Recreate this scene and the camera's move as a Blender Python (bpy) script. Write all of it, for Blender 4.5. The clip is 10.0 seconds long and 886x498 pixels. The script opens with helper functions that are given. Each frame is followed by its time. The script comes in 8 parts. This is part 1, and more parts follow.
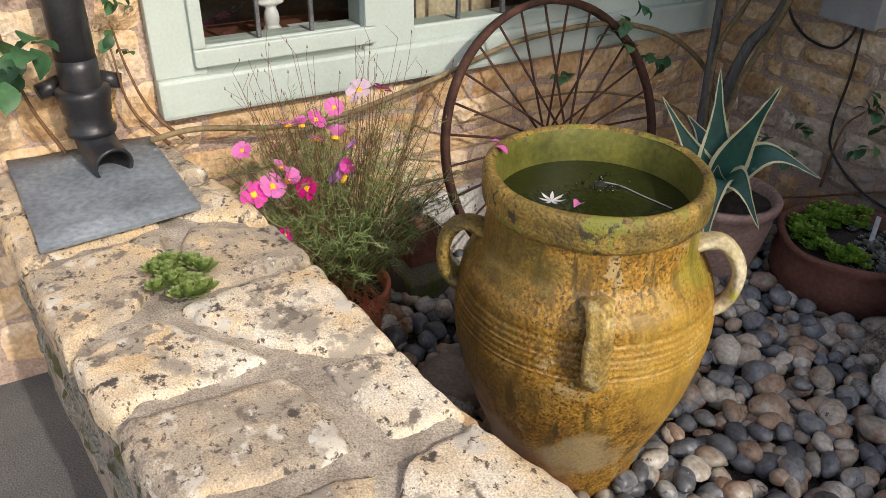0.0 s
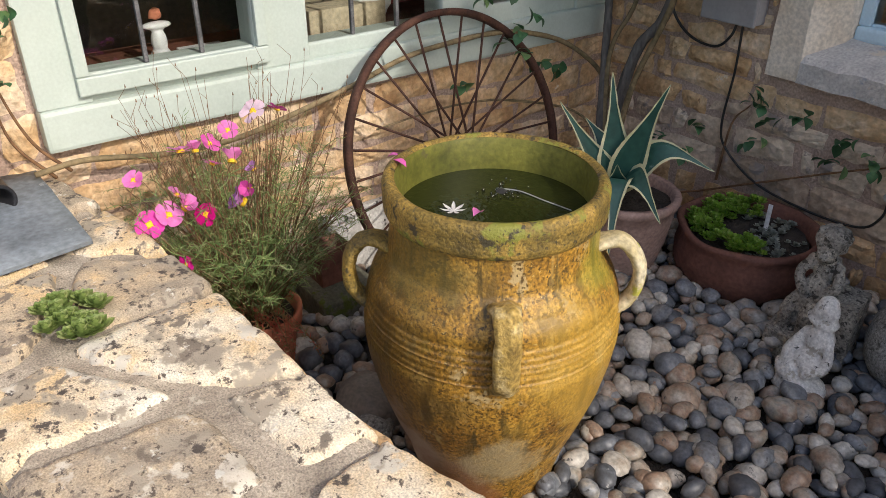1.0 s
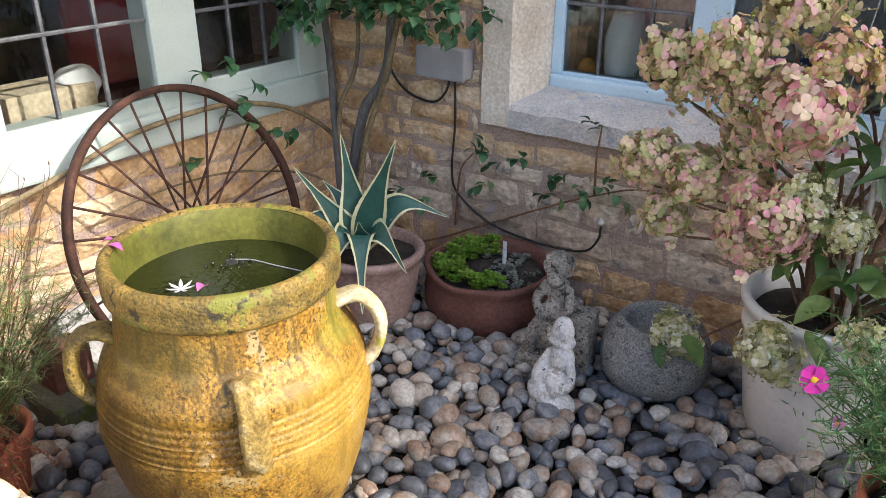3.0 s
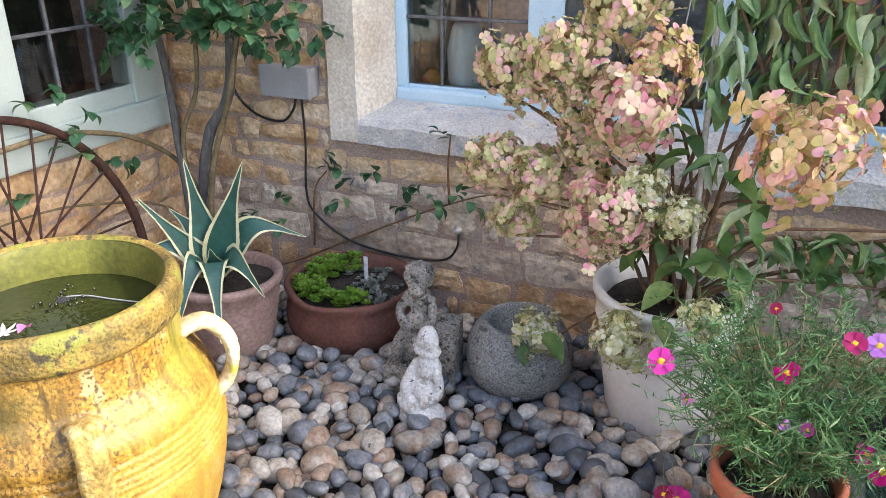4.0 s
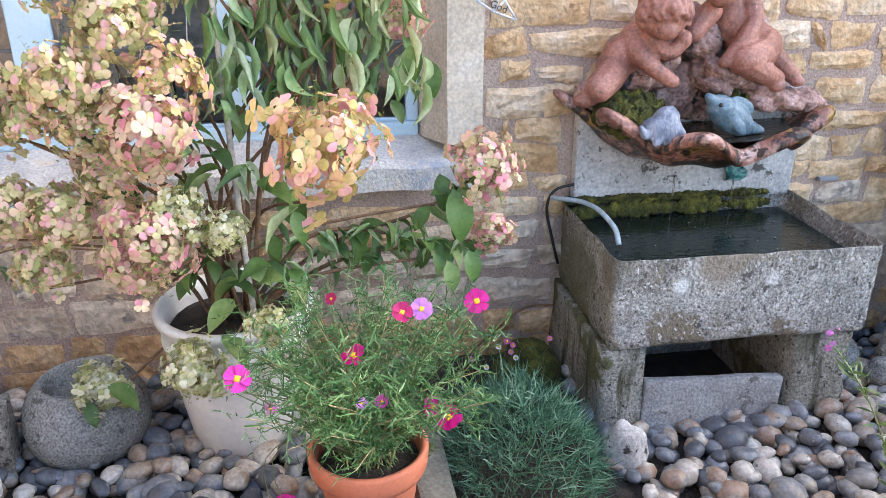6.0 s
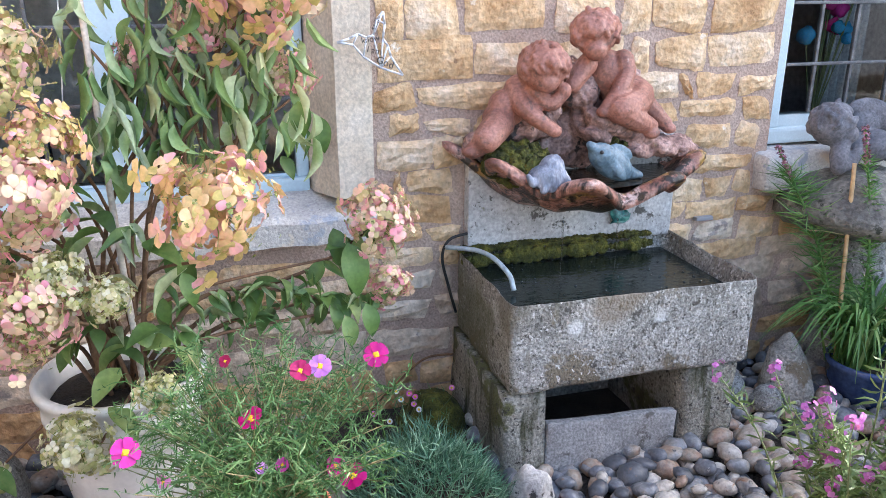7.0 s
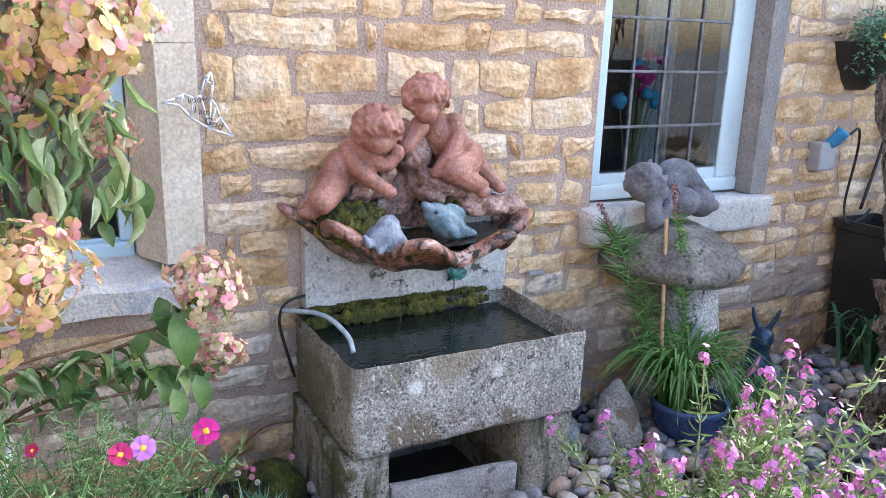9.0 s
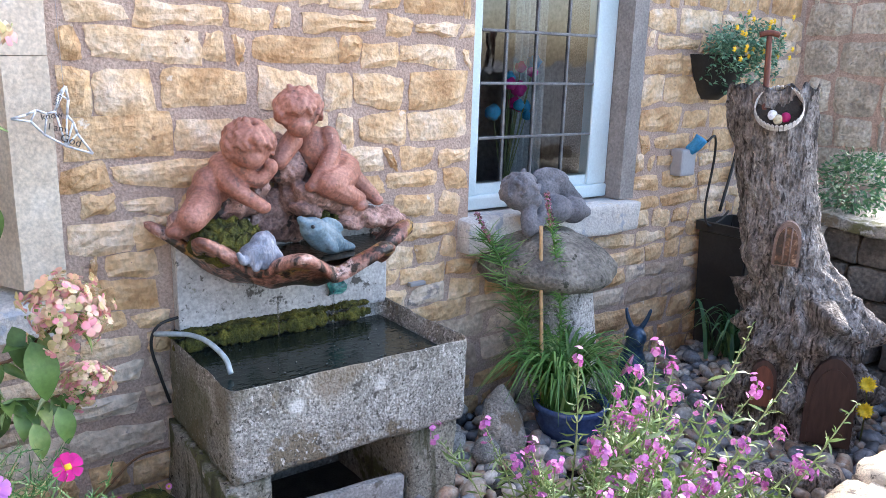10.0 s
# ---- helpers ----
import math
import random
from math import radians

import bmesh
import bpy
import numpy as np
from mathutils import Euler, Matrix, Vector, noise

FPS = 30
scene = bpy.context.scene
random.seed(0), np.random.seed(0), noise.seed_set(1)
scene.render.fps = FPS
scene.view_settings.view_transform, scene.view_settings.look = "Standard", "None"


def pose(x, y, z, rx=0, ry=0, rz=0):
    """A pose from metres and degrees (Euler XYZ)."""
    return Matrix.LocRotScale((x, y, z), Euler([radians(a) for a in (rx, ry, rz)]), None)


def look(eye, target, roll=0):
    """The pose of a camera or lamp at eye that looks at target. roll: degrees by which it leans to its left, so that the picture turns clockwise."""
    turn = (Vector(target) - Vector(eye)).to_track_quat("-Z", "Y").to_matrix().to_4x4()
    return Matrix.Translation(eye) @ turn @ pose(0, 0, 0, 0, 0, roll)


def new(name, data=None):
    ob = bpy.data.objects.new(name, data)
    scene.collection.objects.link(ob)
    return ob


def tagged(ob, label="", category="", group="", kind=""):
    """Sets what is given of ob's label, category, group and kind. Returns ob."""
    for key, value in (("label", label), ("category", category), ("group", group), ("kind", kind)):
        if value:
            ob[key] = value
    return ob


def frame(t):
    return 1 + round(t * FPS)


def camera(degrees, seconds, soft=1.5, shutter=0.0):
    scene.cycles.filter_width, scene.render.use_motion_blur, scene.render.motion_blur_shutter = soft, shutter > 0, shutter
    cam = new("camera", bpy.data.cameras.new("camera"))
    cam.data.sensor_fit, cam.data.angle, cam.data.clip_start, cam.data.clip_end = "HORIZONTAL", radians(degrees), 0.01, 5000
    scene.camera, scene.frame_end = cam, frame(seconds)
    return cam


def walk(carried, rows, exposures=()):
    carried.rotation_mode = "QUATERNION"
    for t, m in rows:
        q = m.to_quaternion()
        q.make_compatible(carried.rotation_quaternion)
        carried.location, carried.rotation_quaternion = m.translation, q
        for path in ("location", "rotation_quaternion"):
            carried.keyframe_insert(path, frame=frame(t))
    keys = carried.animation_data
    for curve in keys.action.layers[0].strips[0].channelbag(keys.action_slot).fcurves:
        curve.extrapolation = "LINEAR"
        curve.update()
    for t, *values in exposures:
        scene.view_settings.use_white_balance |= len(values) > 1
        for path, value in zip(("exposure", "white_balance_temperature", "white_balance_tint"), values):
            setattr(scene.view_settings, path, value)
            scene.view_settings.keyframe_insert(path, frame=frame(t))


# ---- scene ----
cam = camera(59.0, 10.0, 0.5)
PATH = [
    (0, (0.37, -0.446, 1.479), (-1.112, 0.415, 0.447), 0.9),
    (0.5, (0.375, -0.435, 1.48), (-1.069, 0.494, 0.455), 0.3),
    (1, (0.38, -0.408, 1.475), (-1.008, 0.627, 0.473), 0.1),
    (1.5, (0.385, -0.394, 1.48), (-0.947, 0.758, 0.531), 0.5),
    (2, (0.4, -0.38, 1.479), (-0.868, 0.877, 0.578), 0.1),
    (2.5, (0.417, -0.362, 1.47), (-0.743, 1.016, 0.603), 0.3),
    (2.7, (0.428, -0.357, 1.469), (-0.676, 1.071, 0.608), 0.2),
    (3.8, (0.479, -0.322, 1.442), (-0.381, 1.289, 0.628), -0.0),
    (4, (0.484, -0.314, 1.439), (-0.289, 1.345, 0.633), -0.4),
    (4.5, (0.491, -0.301, 1.428), (0.0, 1.465, 0.628), -0.2),
    (4.7, (0.509, -0.304, 1.425), (0.157, 1.501, 0.639), -0.8),
    (5, (0.497, -0.295, 1.434), (0.351, 1.538, 0.648), -0.5),
    (5.5, (0.506, -0.288, 1.429), (0.587, 1.55, 0.645), -0.6),
    (6, (0.516, -0.278, 1.426), (0.792, 1.547, 0.655), -0.1),
    (6.2, (0.523, -0.283, 1.427), (0.865, 1.541, 0.681), -0.1),
    (7.3, (0.521, -0.272, 1.426), (1.116, 1.53, 0.796), 0.7),
    (7.5, (0.534, -0.267, 1.429), (1.163, 1.526, 0.803), 1.3),
    (8, (0.54, -0.279, 1.435), (1.238, 1.504, 0.859), 0.9),
    (8.5, (0.543, -0.276, 1.435), (1.345, 1.477, 0.905), 1.5),
    (9, (0.55, -0.27, 1.447), (1.465, 1.433, 0.934), 1.8),
    (9.5, (0.567, -0.276, 1.456), (1.609, 1.356, 0.957), 1.8),
    (10, (0.578, -0.284, 1.449), (1.736, 1.275, 0.974), 1.8),
]
EXPOSURES = [(0.0, 0.68, 6500, 10), (1.0, 0.82, 6450, 10), (2.0, 1.19, 6350, 10), (2.7, 1.50, 6250, 10), (3.8, 2.04, 6150, 10), (4.5, 2.40, 6150, 10),
             (5.5, 2.58, 6150, 10), (7.5, 2.55, 6120, 11), (10.0, 2.54, 6000, 11)]
walk(cam, [(t, look(eye, target, roll)) for t, eye, target, roll in PATH], EXPOSURES)

# ---- light ----
SUN = Vector((0.80, 0.142, 0.585)).normalized()
world = bpy.data.worlds.new("sky")
scene.world = world
world.use_nodes = True
wn = world.node_tree
sky = wn.nodes.new("ShaderNodeTexSky")
sky.sky_type, sky.sun_disc = "NISHITA", False
sky.dust_density = 3.0
sky.sun_elevation = math.asin(SUN.z)
sky.sun_rotation = math.atan2(SUN.x, SUN.y)
wn.links.new(sky.outputs[0], wn.nodes["Background"].inputs[0])
wn.nodes["Background"].inputs[1].default_value = 0.155
sun_data = bpy.data.lights.new("sun", "SUN")
sun_data.energy, sun_data.angle, sun_data.color = 1.55, radians(0.53), (1.0, 0.94, 0.85)
sun = new("sun", sun_data)
sun.matrix_world = look((SUN * 20), (0, 0, 0))


# ---- materials ----
def mat(name, ramp, scale=6.0, fine=70.0, rough=0.85, bump=0.4, depth=0.006, spots=(), rand="", amount=0.5,
        metal=0.0, contrast=0.25, stretch=(1, 1, 1), translucent=0.0, coat=0.0, detail=6.0, streaks=(), patches=()):
    """A surface: a ramp of colours over coarse noise, fine grain, optional spots (colour, cover, scale), relief."""
    m = bpy.data.materials.new(name)
    m.use_nodes = True
    t = m.node_tree
    n, link = t.nodes, t.links.new
    bsdf = n["Principled BSDF"]
    geo = n.new("ShaderNodeNewGeometry")
    vec = n.new("ShaderNodeVectorMath")
    vec.operation = "MULTIPLY"
    vec.inputs[1].default_value = stretch
    link(geo.outputs["Position"], vec.inputs[0])
    big = n.new("ShaderNodeTexNoise")
    big.inputs["Scale"].default_value, big.inputs["Detail"].default_value, big.inputs["Roughness"].default_value = scale, detail, 0.6
    link(vec.outputs[0], big.inputs["Vector"])
    fac = big.outputs["Fac"]
    if rand:
        src = n.new("ShaderNodeObjectInfo").outputs["Random"] if rand == "object" else geo.outputs["Random Per Island"]
        mad = n.new("ShaderNodeMath")
        mad.operation = "MULTIPLY_ADD"
        mad.inputs[1].default_value, mad.inputs[2].default_value = amount, -amount / 2
        link(src, mad.inputs[0])
        add = n.new("ShaderNodeMath")
        add.operation = "ADD"
        link(mad.outputs[0], add.inputs[0])
        link(fac, add.inputs[1])
        fac = add.outputs[0]
    cr = n.new("ShaderNodeValToRGB")
    while len(cr.color_ramp.elements) < len(ramp):
        cr.color_ramp.elements.new(0.5)
    for e, (p, c) in zip(cr.color_ramp.elements, ramp):
        e.position, e.color = p, (*c, 1)
    link(fac, cr.inputs[0])
    col = cr.outputs[0]
    small = n.new("ShaderNodeTexNoise")
    small.inputs["Scale"].default_value, small.inputs["Detail"].default_value = fine, 4.0
    link(vec.outputs[0], small.inputs["Vector"])
    rng = n.new("ShaderNodeMapRange")
    rng.inputs["From Min"].default_value, rng.inputs["From Max"].default_value = 0.3, 0.7
    rng.inputs["To Min"].default_value, rng.inputs["To Max"].default_value = 1 - contrast, 1 + contrast
    link(small.outputs["Fac"], rng.inputs["Value"])
    mul = n.new("ShaderNodeMix")
    mul.data_type, mul.blend_type = "RGBA", "MULTIPLY"
    mul.inputs["Factor"].default_value = 1.0
    link(col, mul.inputs["A"])
    link(rng.outputs[0], mul.inputs["B"])
    col = mul.outputs["Result"]
    for i, (c, cover, sc) in enumerate(spots):
        sp = n.new("ShaderNodeTexNoise")
        sp.inputs["Scale"].default_value, sp.inputs["Detail"].default_value, sp.inputs["Roughness"].default_value = sc, 5.0, 0.65
        off = n.new("ShaderNodeVectorMath")
        off.inputs[1].default_value = (3.7 * i + 1.3, 5.1 * i, 2.2)
        link(geo.outputs["Position"], off.inputs[0])
        link(off.outputs[0], sp.inputs["Vector"])
        th = n.new("ShaderNodeMapRange")
        th.inputs["From Min"].default_value, th.inputs["From Max"].default_value = 1 - cover, 1 - cover + 0.05
        link(sp.outputs["Fac"], th.inputs["Value"])
        mx = n.new("ShaderNodeMix")
        mx.data_type = "RGBA"
        link(th.outputs[0], mx.inputs["Factor"])
        link(col, mx.inputs["A"])
        mx.inputs["B"].default_value = (*c, 1)
        col = mx.outputs["Result"]
    for i, (c, cover, sc, down) in enumerate(streaks):
        ms = n.new("ShaderNodeVectorMath")
        ms.operation = "MULTIPLY"
        ms.inputs[1].default_value = (sc, sc, sc * down)
        link(geo.outputs["Position"], ms.inputs[0])
        sp = n.new("ShaderNodeTexNoise")
        sp.inputs["Scale"].default_value, sp.inputs["Detail"].default_value = 1.0, 5.0
        link(ms.outputs[0], sp.inputs["Vector"])
        th = n.new("ShaderNodeMapRange")
        th.inputs["From Min"].default_value, th.inputs["From Max"].default_value = 1 - cover, 1 - cover + 0.12
        link(sp.outputs["Fac"], th.inputs["Value"])
        mx = n.new("ShaderNodeMix")
        mx.data_type = "RGBA"
        link(th.outputs[0], mx.inputs["Factor"])
        link(col, mx.inputs["A"])
        mx.inputs["B"].default_value = (*c, 1)
        col = mx.outputs["Result"]
    for c, centre, radius, most in patches:
        ds = n.new("ShaderNodeVectorMath")
        ds.operation = "DISTANCE"
        ds.inputs[1].default_value = centre
        link(geo.outputs["Position"], ds.inputs[0])
        rag = n.new("ShaderNodeMath")
        rag.operation = "MULTIPLY_ADD"
        rag.inputs[1].default_value = -radius * 2.2
        link(big.outputs["Fac"], rag.inputs[0])
        link(ds.outputs["Value"], rag.inputs[2])
        th = n.new("ShaderNodeMapRange")
        th.inputs["From Min"].default_value, th.inputs["From Max"].default_value = -radius * 0.1, -radius * 0.55
        th.inputs["To Max"].default_value = most
        link(rag.outputs[0], th.inputs["Value"])
        mx = n.new("ShaderNodeMix")
        mx.data_type = "RGBA"
        link(th.outputs[0], mx.inputs["Factor"])
        link(col, mx.inputs["A"])
        mx.inputs["B"].default_value = (*c, 1)
        col = mx.outputs["Result"]
    link(col, bsdf.inputs["Base Color"])
    bsdf.inputs["Roughness"].default_value, bsdf.inputs["Metallic"].default_value = rough, metal
    bsdf.inputs["Coat Weight"].default_value = coat
    if bump:
        mid = n.new("ShaderNodeMath")
        mid.operation = "MULTIPLY_ADD"
        mid.inputs[1].default_value = 1.6
        link(big.outputs["Fac"], mid.inputs[0])
        link(small.outputs["Fac"], mid.inputs[2])
        b = n.new("ShaderNodeBump")
        b.inputs["Strength"].default_value, b.inputs["Distance"].default_value = bump, depth
        link(mid.outputs[0], b.inputs["Height"])
        link(b.outputs[0], bsdf.inputs["Normal"])
    if translucent:
        tr = n.new("ShaderNodeBsdfTranslucent")
        link(col, tr.inputs[0])
        ms = n.new("ShaderNodeMixShader")
        ms.inputs[0].default_value = translucent
        link(bsdf.outputs[0], ms.inputs[1])
        link(tr.outputs[0], ms.inputs[2])
        link(ms.outputs[0], n["Material Output"].inputs[0])
    return m


def glass_mat(name, tint=(0.9, 0.95, 0.95), rough=0.02):
    m = bpy.data.materials.new(name)
    m.use_nodes = True
    t = m.node_tree
    n, link = t.nodes, t.links.new
    tr, gl, fr, mx = (n.new(k) for k in ("ShaderNodeBsdfTransparent", "ShaderNodeBsdfGlossy", "ShaderNodeFresnel", "ShaderNodeMixShader"))
    tr.inputs[0].default_value = (*tint, 1)
    gl.inputs["Roughness"].default_value = rough
    wav = n.new("ShaderNodeTexNoise")
    wav.inputs["Scale"].default_value = 7.0
    bp = n.new("ShaderNodeBump")
    bp.inputs["Strength"].default_value, bp.inputs["Distance"].default_value = 0.15, 0.01
    link(wav.outputs["Fac"], bp.inputs["Height"])
    link(bp.outputs[0], gl.inputs["Normal"])
    fr.inputs[0].default_value = 1.9
    link(fr.outputs[0], mx.inputs[0])
    link(tr.outputs[0], mx.inputs[1])
    link(gl.outputs[0], mx.inputs[2])
    link(mx.outputs[0], n["Material Output"].inputs[0])
    return m


def water_mat(name, tint):
    m = bpy.data.materials.new(name)
    m.use_nodes = True
    t = m.node_tree
    n, link = t.nodes, t.links.new
    b = n["Principled BSDF"]
    b.inputs["Base Color"].default_value = (*tint, 1)
    b.inputs["Roughness"].default_value, b.inputs["IOR"].default_value = 0.04, 1.33
    nz = n.new("ShaderNodeTexNoise")
    nz.inputs["Scale"].default_value = 22.0
    bp = n.new("ShaderNodeBump")
    bp.inputs["Strength"].default_value, bp.inputs["Distance"].default_value = 0.3, 0.006
    link(nz.outputs["Fac"], bp.inputs["Height"])
    link(bp.outputs[0], b.inputs["Normal"])
    return m


HONEY = ((0.28, (0.42, 0.245, 0.115)), (0.42, (0.56, 0.365, 0.19)), (0.56, (0.65, 0.465, 0.28)), (0.75, (0.72, 0.58, 0.435)))
M_STONE = mat("honey_limestone", HONEY, 9, 60, 0.9, 0.75, 0.014, [((0.68, 0.58, 0.45), 0.35, 12), ((0.30, 0.18, 0.10), 0.33, 20), ((0.20, 0.13, 0.09), 0.30, 60)], "object", 0.26, contrast=0.22)
M_STONE_PALE = mat("pale_grey_limestone", ((0.28, (0.34, 0.30, 0.24)), (0.5, (0.50, 0.45, 0.36)), (0.75, (0.62, 0.57, 0.48))), 9, 60, 0.9, 1.0, 0.016, [((0.20, 0.19, 0.17), 0.34, 24)], "object", 0.3, contrast=0.3)
M_STONE_LOW = mat("greyer_limestone", ((0.3, (0.37, 0.27, 0.19)), (0.5, (0.53, 0.41, 0.30)), (0.72, (0.64, 0.53, 0.41))), 6, 50, 0.85, 0.8, 0.012,
                  [((0.30, 0.25, 0.22), 0.42, 9)], "object", 0.4)
M_MORTAR = mat("sandy_mortar", ((0.35, (0.37, 0.262, 0.205)), (0.65, (0.47, 0.355, 0.285))), 9, 120, 0.95, 0.8, 0.008, [((0.24, 0.18, 0.14), 0.33, 40)], contrast=0.3)
M_ASHLAR = mat("dressed_limestone", ((0.32, (0.54, 0.44, 0.33)), (0.5, (0.66, 0.57, 0.45)), (0.7, (0.74, 0.67, 0.57))), 5, 90, 0.9, 0.4, 0.005,
               [((0.54, 0.46, 0.37), 0.36, 7), ((0.42, 0.34, 0.26), 0.31, 40)], contrast=0.2)
M_SILL = mat("weathered_sill", ((0.3, (0.42, 0.40, 0.38)), (0.55, (0.56, 0.53, 0.49)), (0.75, (0.67, 0.64, 0.59))), 8, 110, 0.9, 0.7, 0.007, [((0.36, 0.38, 0.42), 0.42, 9), ((0.62, 0.54, 0.43), 0.40, 6), ((0.28, 0.27, 0.26), 0.35, 60)], contrast=0.2)
M_COPING = mat("lichened_coping", ((0.30, (0.36, 0.30, 0.225)), (0.43, (0.52, 0.41, 0.275)), (0.54, (0.64, 0.465, 0.255)), (0.66, (0.67, 0.55, 0.385)), (0.78, (0.72, 0.65, 0.52))), 6, 300, 0.92, 0.7, 0.0035,
               [((0.60, 0.55, 0.46), 0.43, 10), ((0.36, 0.31, 0.24), 0.44, 7), ((0.20, 0.165, 0.13), 0.415, 13), ((0.085, 0.07, 0.06), 0.41, 20), ((0.12, 0.095, 0.075), 0.41, 60), ((0.56, 0.29, 0.06), 0.29, 9), ((0.66, 0.64, 0.57), 0.35, 26)], "object", 0.5, contrast=0.35, detail=9.0)
M_JOINT = mat("coping_mortar", ((0.33, (0.25, 0.21, 0.165)), (0.5, (0.38, 0.325, 0.255)), (0.68, (0.50, 0.435, 0.345))), 11, 280, 0.95, 0.8, 0.004,
              [((0.12, 0.10, 0.08), 0.38, 34), ((0.53, 0.48, 0.39), 0.37, 14), ((0.11, 0.095, 0.08), 0.37, 120)], contrast=0.4)
M_PAINT = mat("pale_green_paint", ((0.3, (0.42, 0.48, 0.43)), (0.6, (0.48, 0.54, 0.49))), 4, 120, 0.45, 0.12, 0.002, [((0.40, 0.40, 0.34), 0.27, 25)], contrast=0.05)
M_BLUEPAINT = mat("pale_blue_paint", ((0.3, (0.46, 0.62, 0.72)), (0.6, (0.56, 0.71, 0.79))), 4, 120, 0.45, 0.12, 0.002, [((0.42, 0.44, 0.42), 0.27, 25)], contrast=0.05)
M_CASEMENT = mat("grey_white_paint", ((0.3, (0.50, 0.60, 0.62)), (0.6, (0.60, 0.69, 0.70))), 4, 120, 0.45, 0.12, 0.002, [((0.42, 0.44, 0.42), 0.28, 25)], contrast=0.06)
M_LEAD = mat("lead_came", ((0.4, (0.10, 0.10, 0.105)), (0.6, (0.18, 0.18, 0.185))), 20, 200, 0.5, 0.2, 0.002, metal=0.4)
M_GLASS = glass_mat("window_glass")
# pale plaster stands in for outdoor light the panes would reflect
M_ROOM = mat("lightened_room_plaster", ((0.4, (0.36, 0.35, 0.34)), (0.6, (0.50, 0.49, 0.48))), 2, 30, 0.9, 0)
M_ASPHALT = mat("asphalt", ((0.3, (0.085, 0.083, 0.082)), (0.7, (0.15, 0.147, 0.143))), 3, 220, 0.95, 0.8, 0.006, contrast=0.5)
M_SOIL = mat("dark_soil", ((0.3, (0.02, 0.016, 0.012)), (0.7, (0.055, 0.042, 0.032))), 15, 130, 0.95, 1.0, 0.01)
M_PEBBLE = mat("river_pebble", ((0.10, (0.085, 0.09, 0.10)), (0.26, (0.155, 0.165, 0.185)), (0.40, (0.23, 0.235, 0.24)), (0.52, (0.30, 0.265, 0.215)), (0.64, (0.27, 0.175, 0.12)), (0.78, (0.34, 0.29, 0.235)), (0.94, (0.47, 0.44, 0.39))),
               14, 90, 0.42, 0.25, 0.002, [((0.40, 0.40, 0.39), 0.33, 34), ((0.07, 0.068, 0.068), 0.36, 30), ((0.24, 0.13, 0.075), 0.33, 18)], "island", 1.05, contrast=0.3)
M_PEBBLE_OB = mat("river_pebble_single", ((0.10, (0.085, 0.09, 0.10)), (0.26, (0.155, 0.165, 0.185)), (0.40, (0.23, 0.235, 0.24)), (0.52, (0.30, 0.265, 0.215)), (0.64, (0.27, 0.175, 0.12)), (0.78, (0.34, 0.29, 0.235)), (0.94, (0.47, 0.44, 0.39))),
               14, 90, 0.42, 0.25, 0.002, [((0.40, 0.40, 0.39), 0.33, 34), ((0.07, 0.068, 0.068), 0.36, 30), ((0.24, 0.13, 0.075), 0.33, 18)], "object", 1.05, contrast=0.3)
M_ROOF = mat("stone_slate_roof", ((0.3, (0.16, 0.13, 0.10)), (0.7, (0.28, 0.23, 0.18))), 5, 60, 0.9, 0.6, 0.01)
JAR_RAMP = ((0.30, (0.17, 0.080, 0.012)), (0.44, (0.28, 0.145, 0.019)), (0.56, (0.37, 0.205, 0.030)), (0.72, (0.46, 0.29, 0.075)))
# patches paint shade on the left and sun on the right, besides stains
M_JAR = mat("algae_glazed_shaded_terracotta", JAR_RAMP, 9, 140, 0.5, 0.55, 0.004,
            [((0.26, 0.175, 0.025), 0.38, 5), ((0.40, 0.29, 0.13), 0.40, 12), ((0.10, 0.055, 0.012), 0.405, 34), ((0.085, 0.048, 0.011), 0.44, 110), ((0.50, 0.37, 0.14), 0.37, 120)], contrast=0.65,
            streaks=[((0.13, 0.075, 0.014), 0.46, 26, 0.13), ((0.075, 0.050, 0.012), 0.42, 50, 0.10), ((0.44, 0.31, 0.10), 0.38, 34, 0.14)],
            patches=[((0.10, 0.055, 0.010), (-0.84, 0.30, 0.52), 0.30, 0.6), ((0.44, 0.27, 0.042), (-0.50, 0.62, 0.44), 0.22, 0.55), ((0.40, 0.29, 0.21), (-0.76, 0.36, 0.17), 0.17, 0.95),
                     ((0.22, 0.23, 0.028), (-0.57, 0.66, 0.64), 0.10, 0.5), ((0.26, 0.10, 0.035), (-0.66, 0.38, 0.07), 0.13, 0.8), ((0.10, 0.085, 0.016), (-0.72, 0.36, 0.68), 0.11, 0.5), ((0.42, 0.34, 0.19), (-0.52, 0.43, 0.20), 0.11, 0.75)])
M_JAR_RIM = mat("mossy_glazed_rim", ((0.27, (0.07, 0.05, 0.015)), (0.45, (0.17, 0.115, 0.024)), (0.6, (0.28, 0.18, 0.035)), (0.75, (0.40, 0.25, 0.07))), 12, 170, 0.65, 0.7, 0.005,
                [((0.20, 0.20, 0.03), 0.44, 10), ((0.05, 0.04, 0.02), 0.42, 22), ((0.05, 0.04, 0.02), 0.40, 80)], contrast=0.5)
M_JAR_LIME = mat("limed_terracotta", ((0.3, (0.38, 0.29, 0.11)), (0.5, (0.52, 0.44, 0.27)), (0.7, (0.64, 0.58, 0.45))), 12, 90, 0.7, 0.5, 0.004, [((0.40, 0.38, 0.06), 0.42, 14), ((0.10, 0.08, 0.03), 0.38, 20)], contrast=0.35)
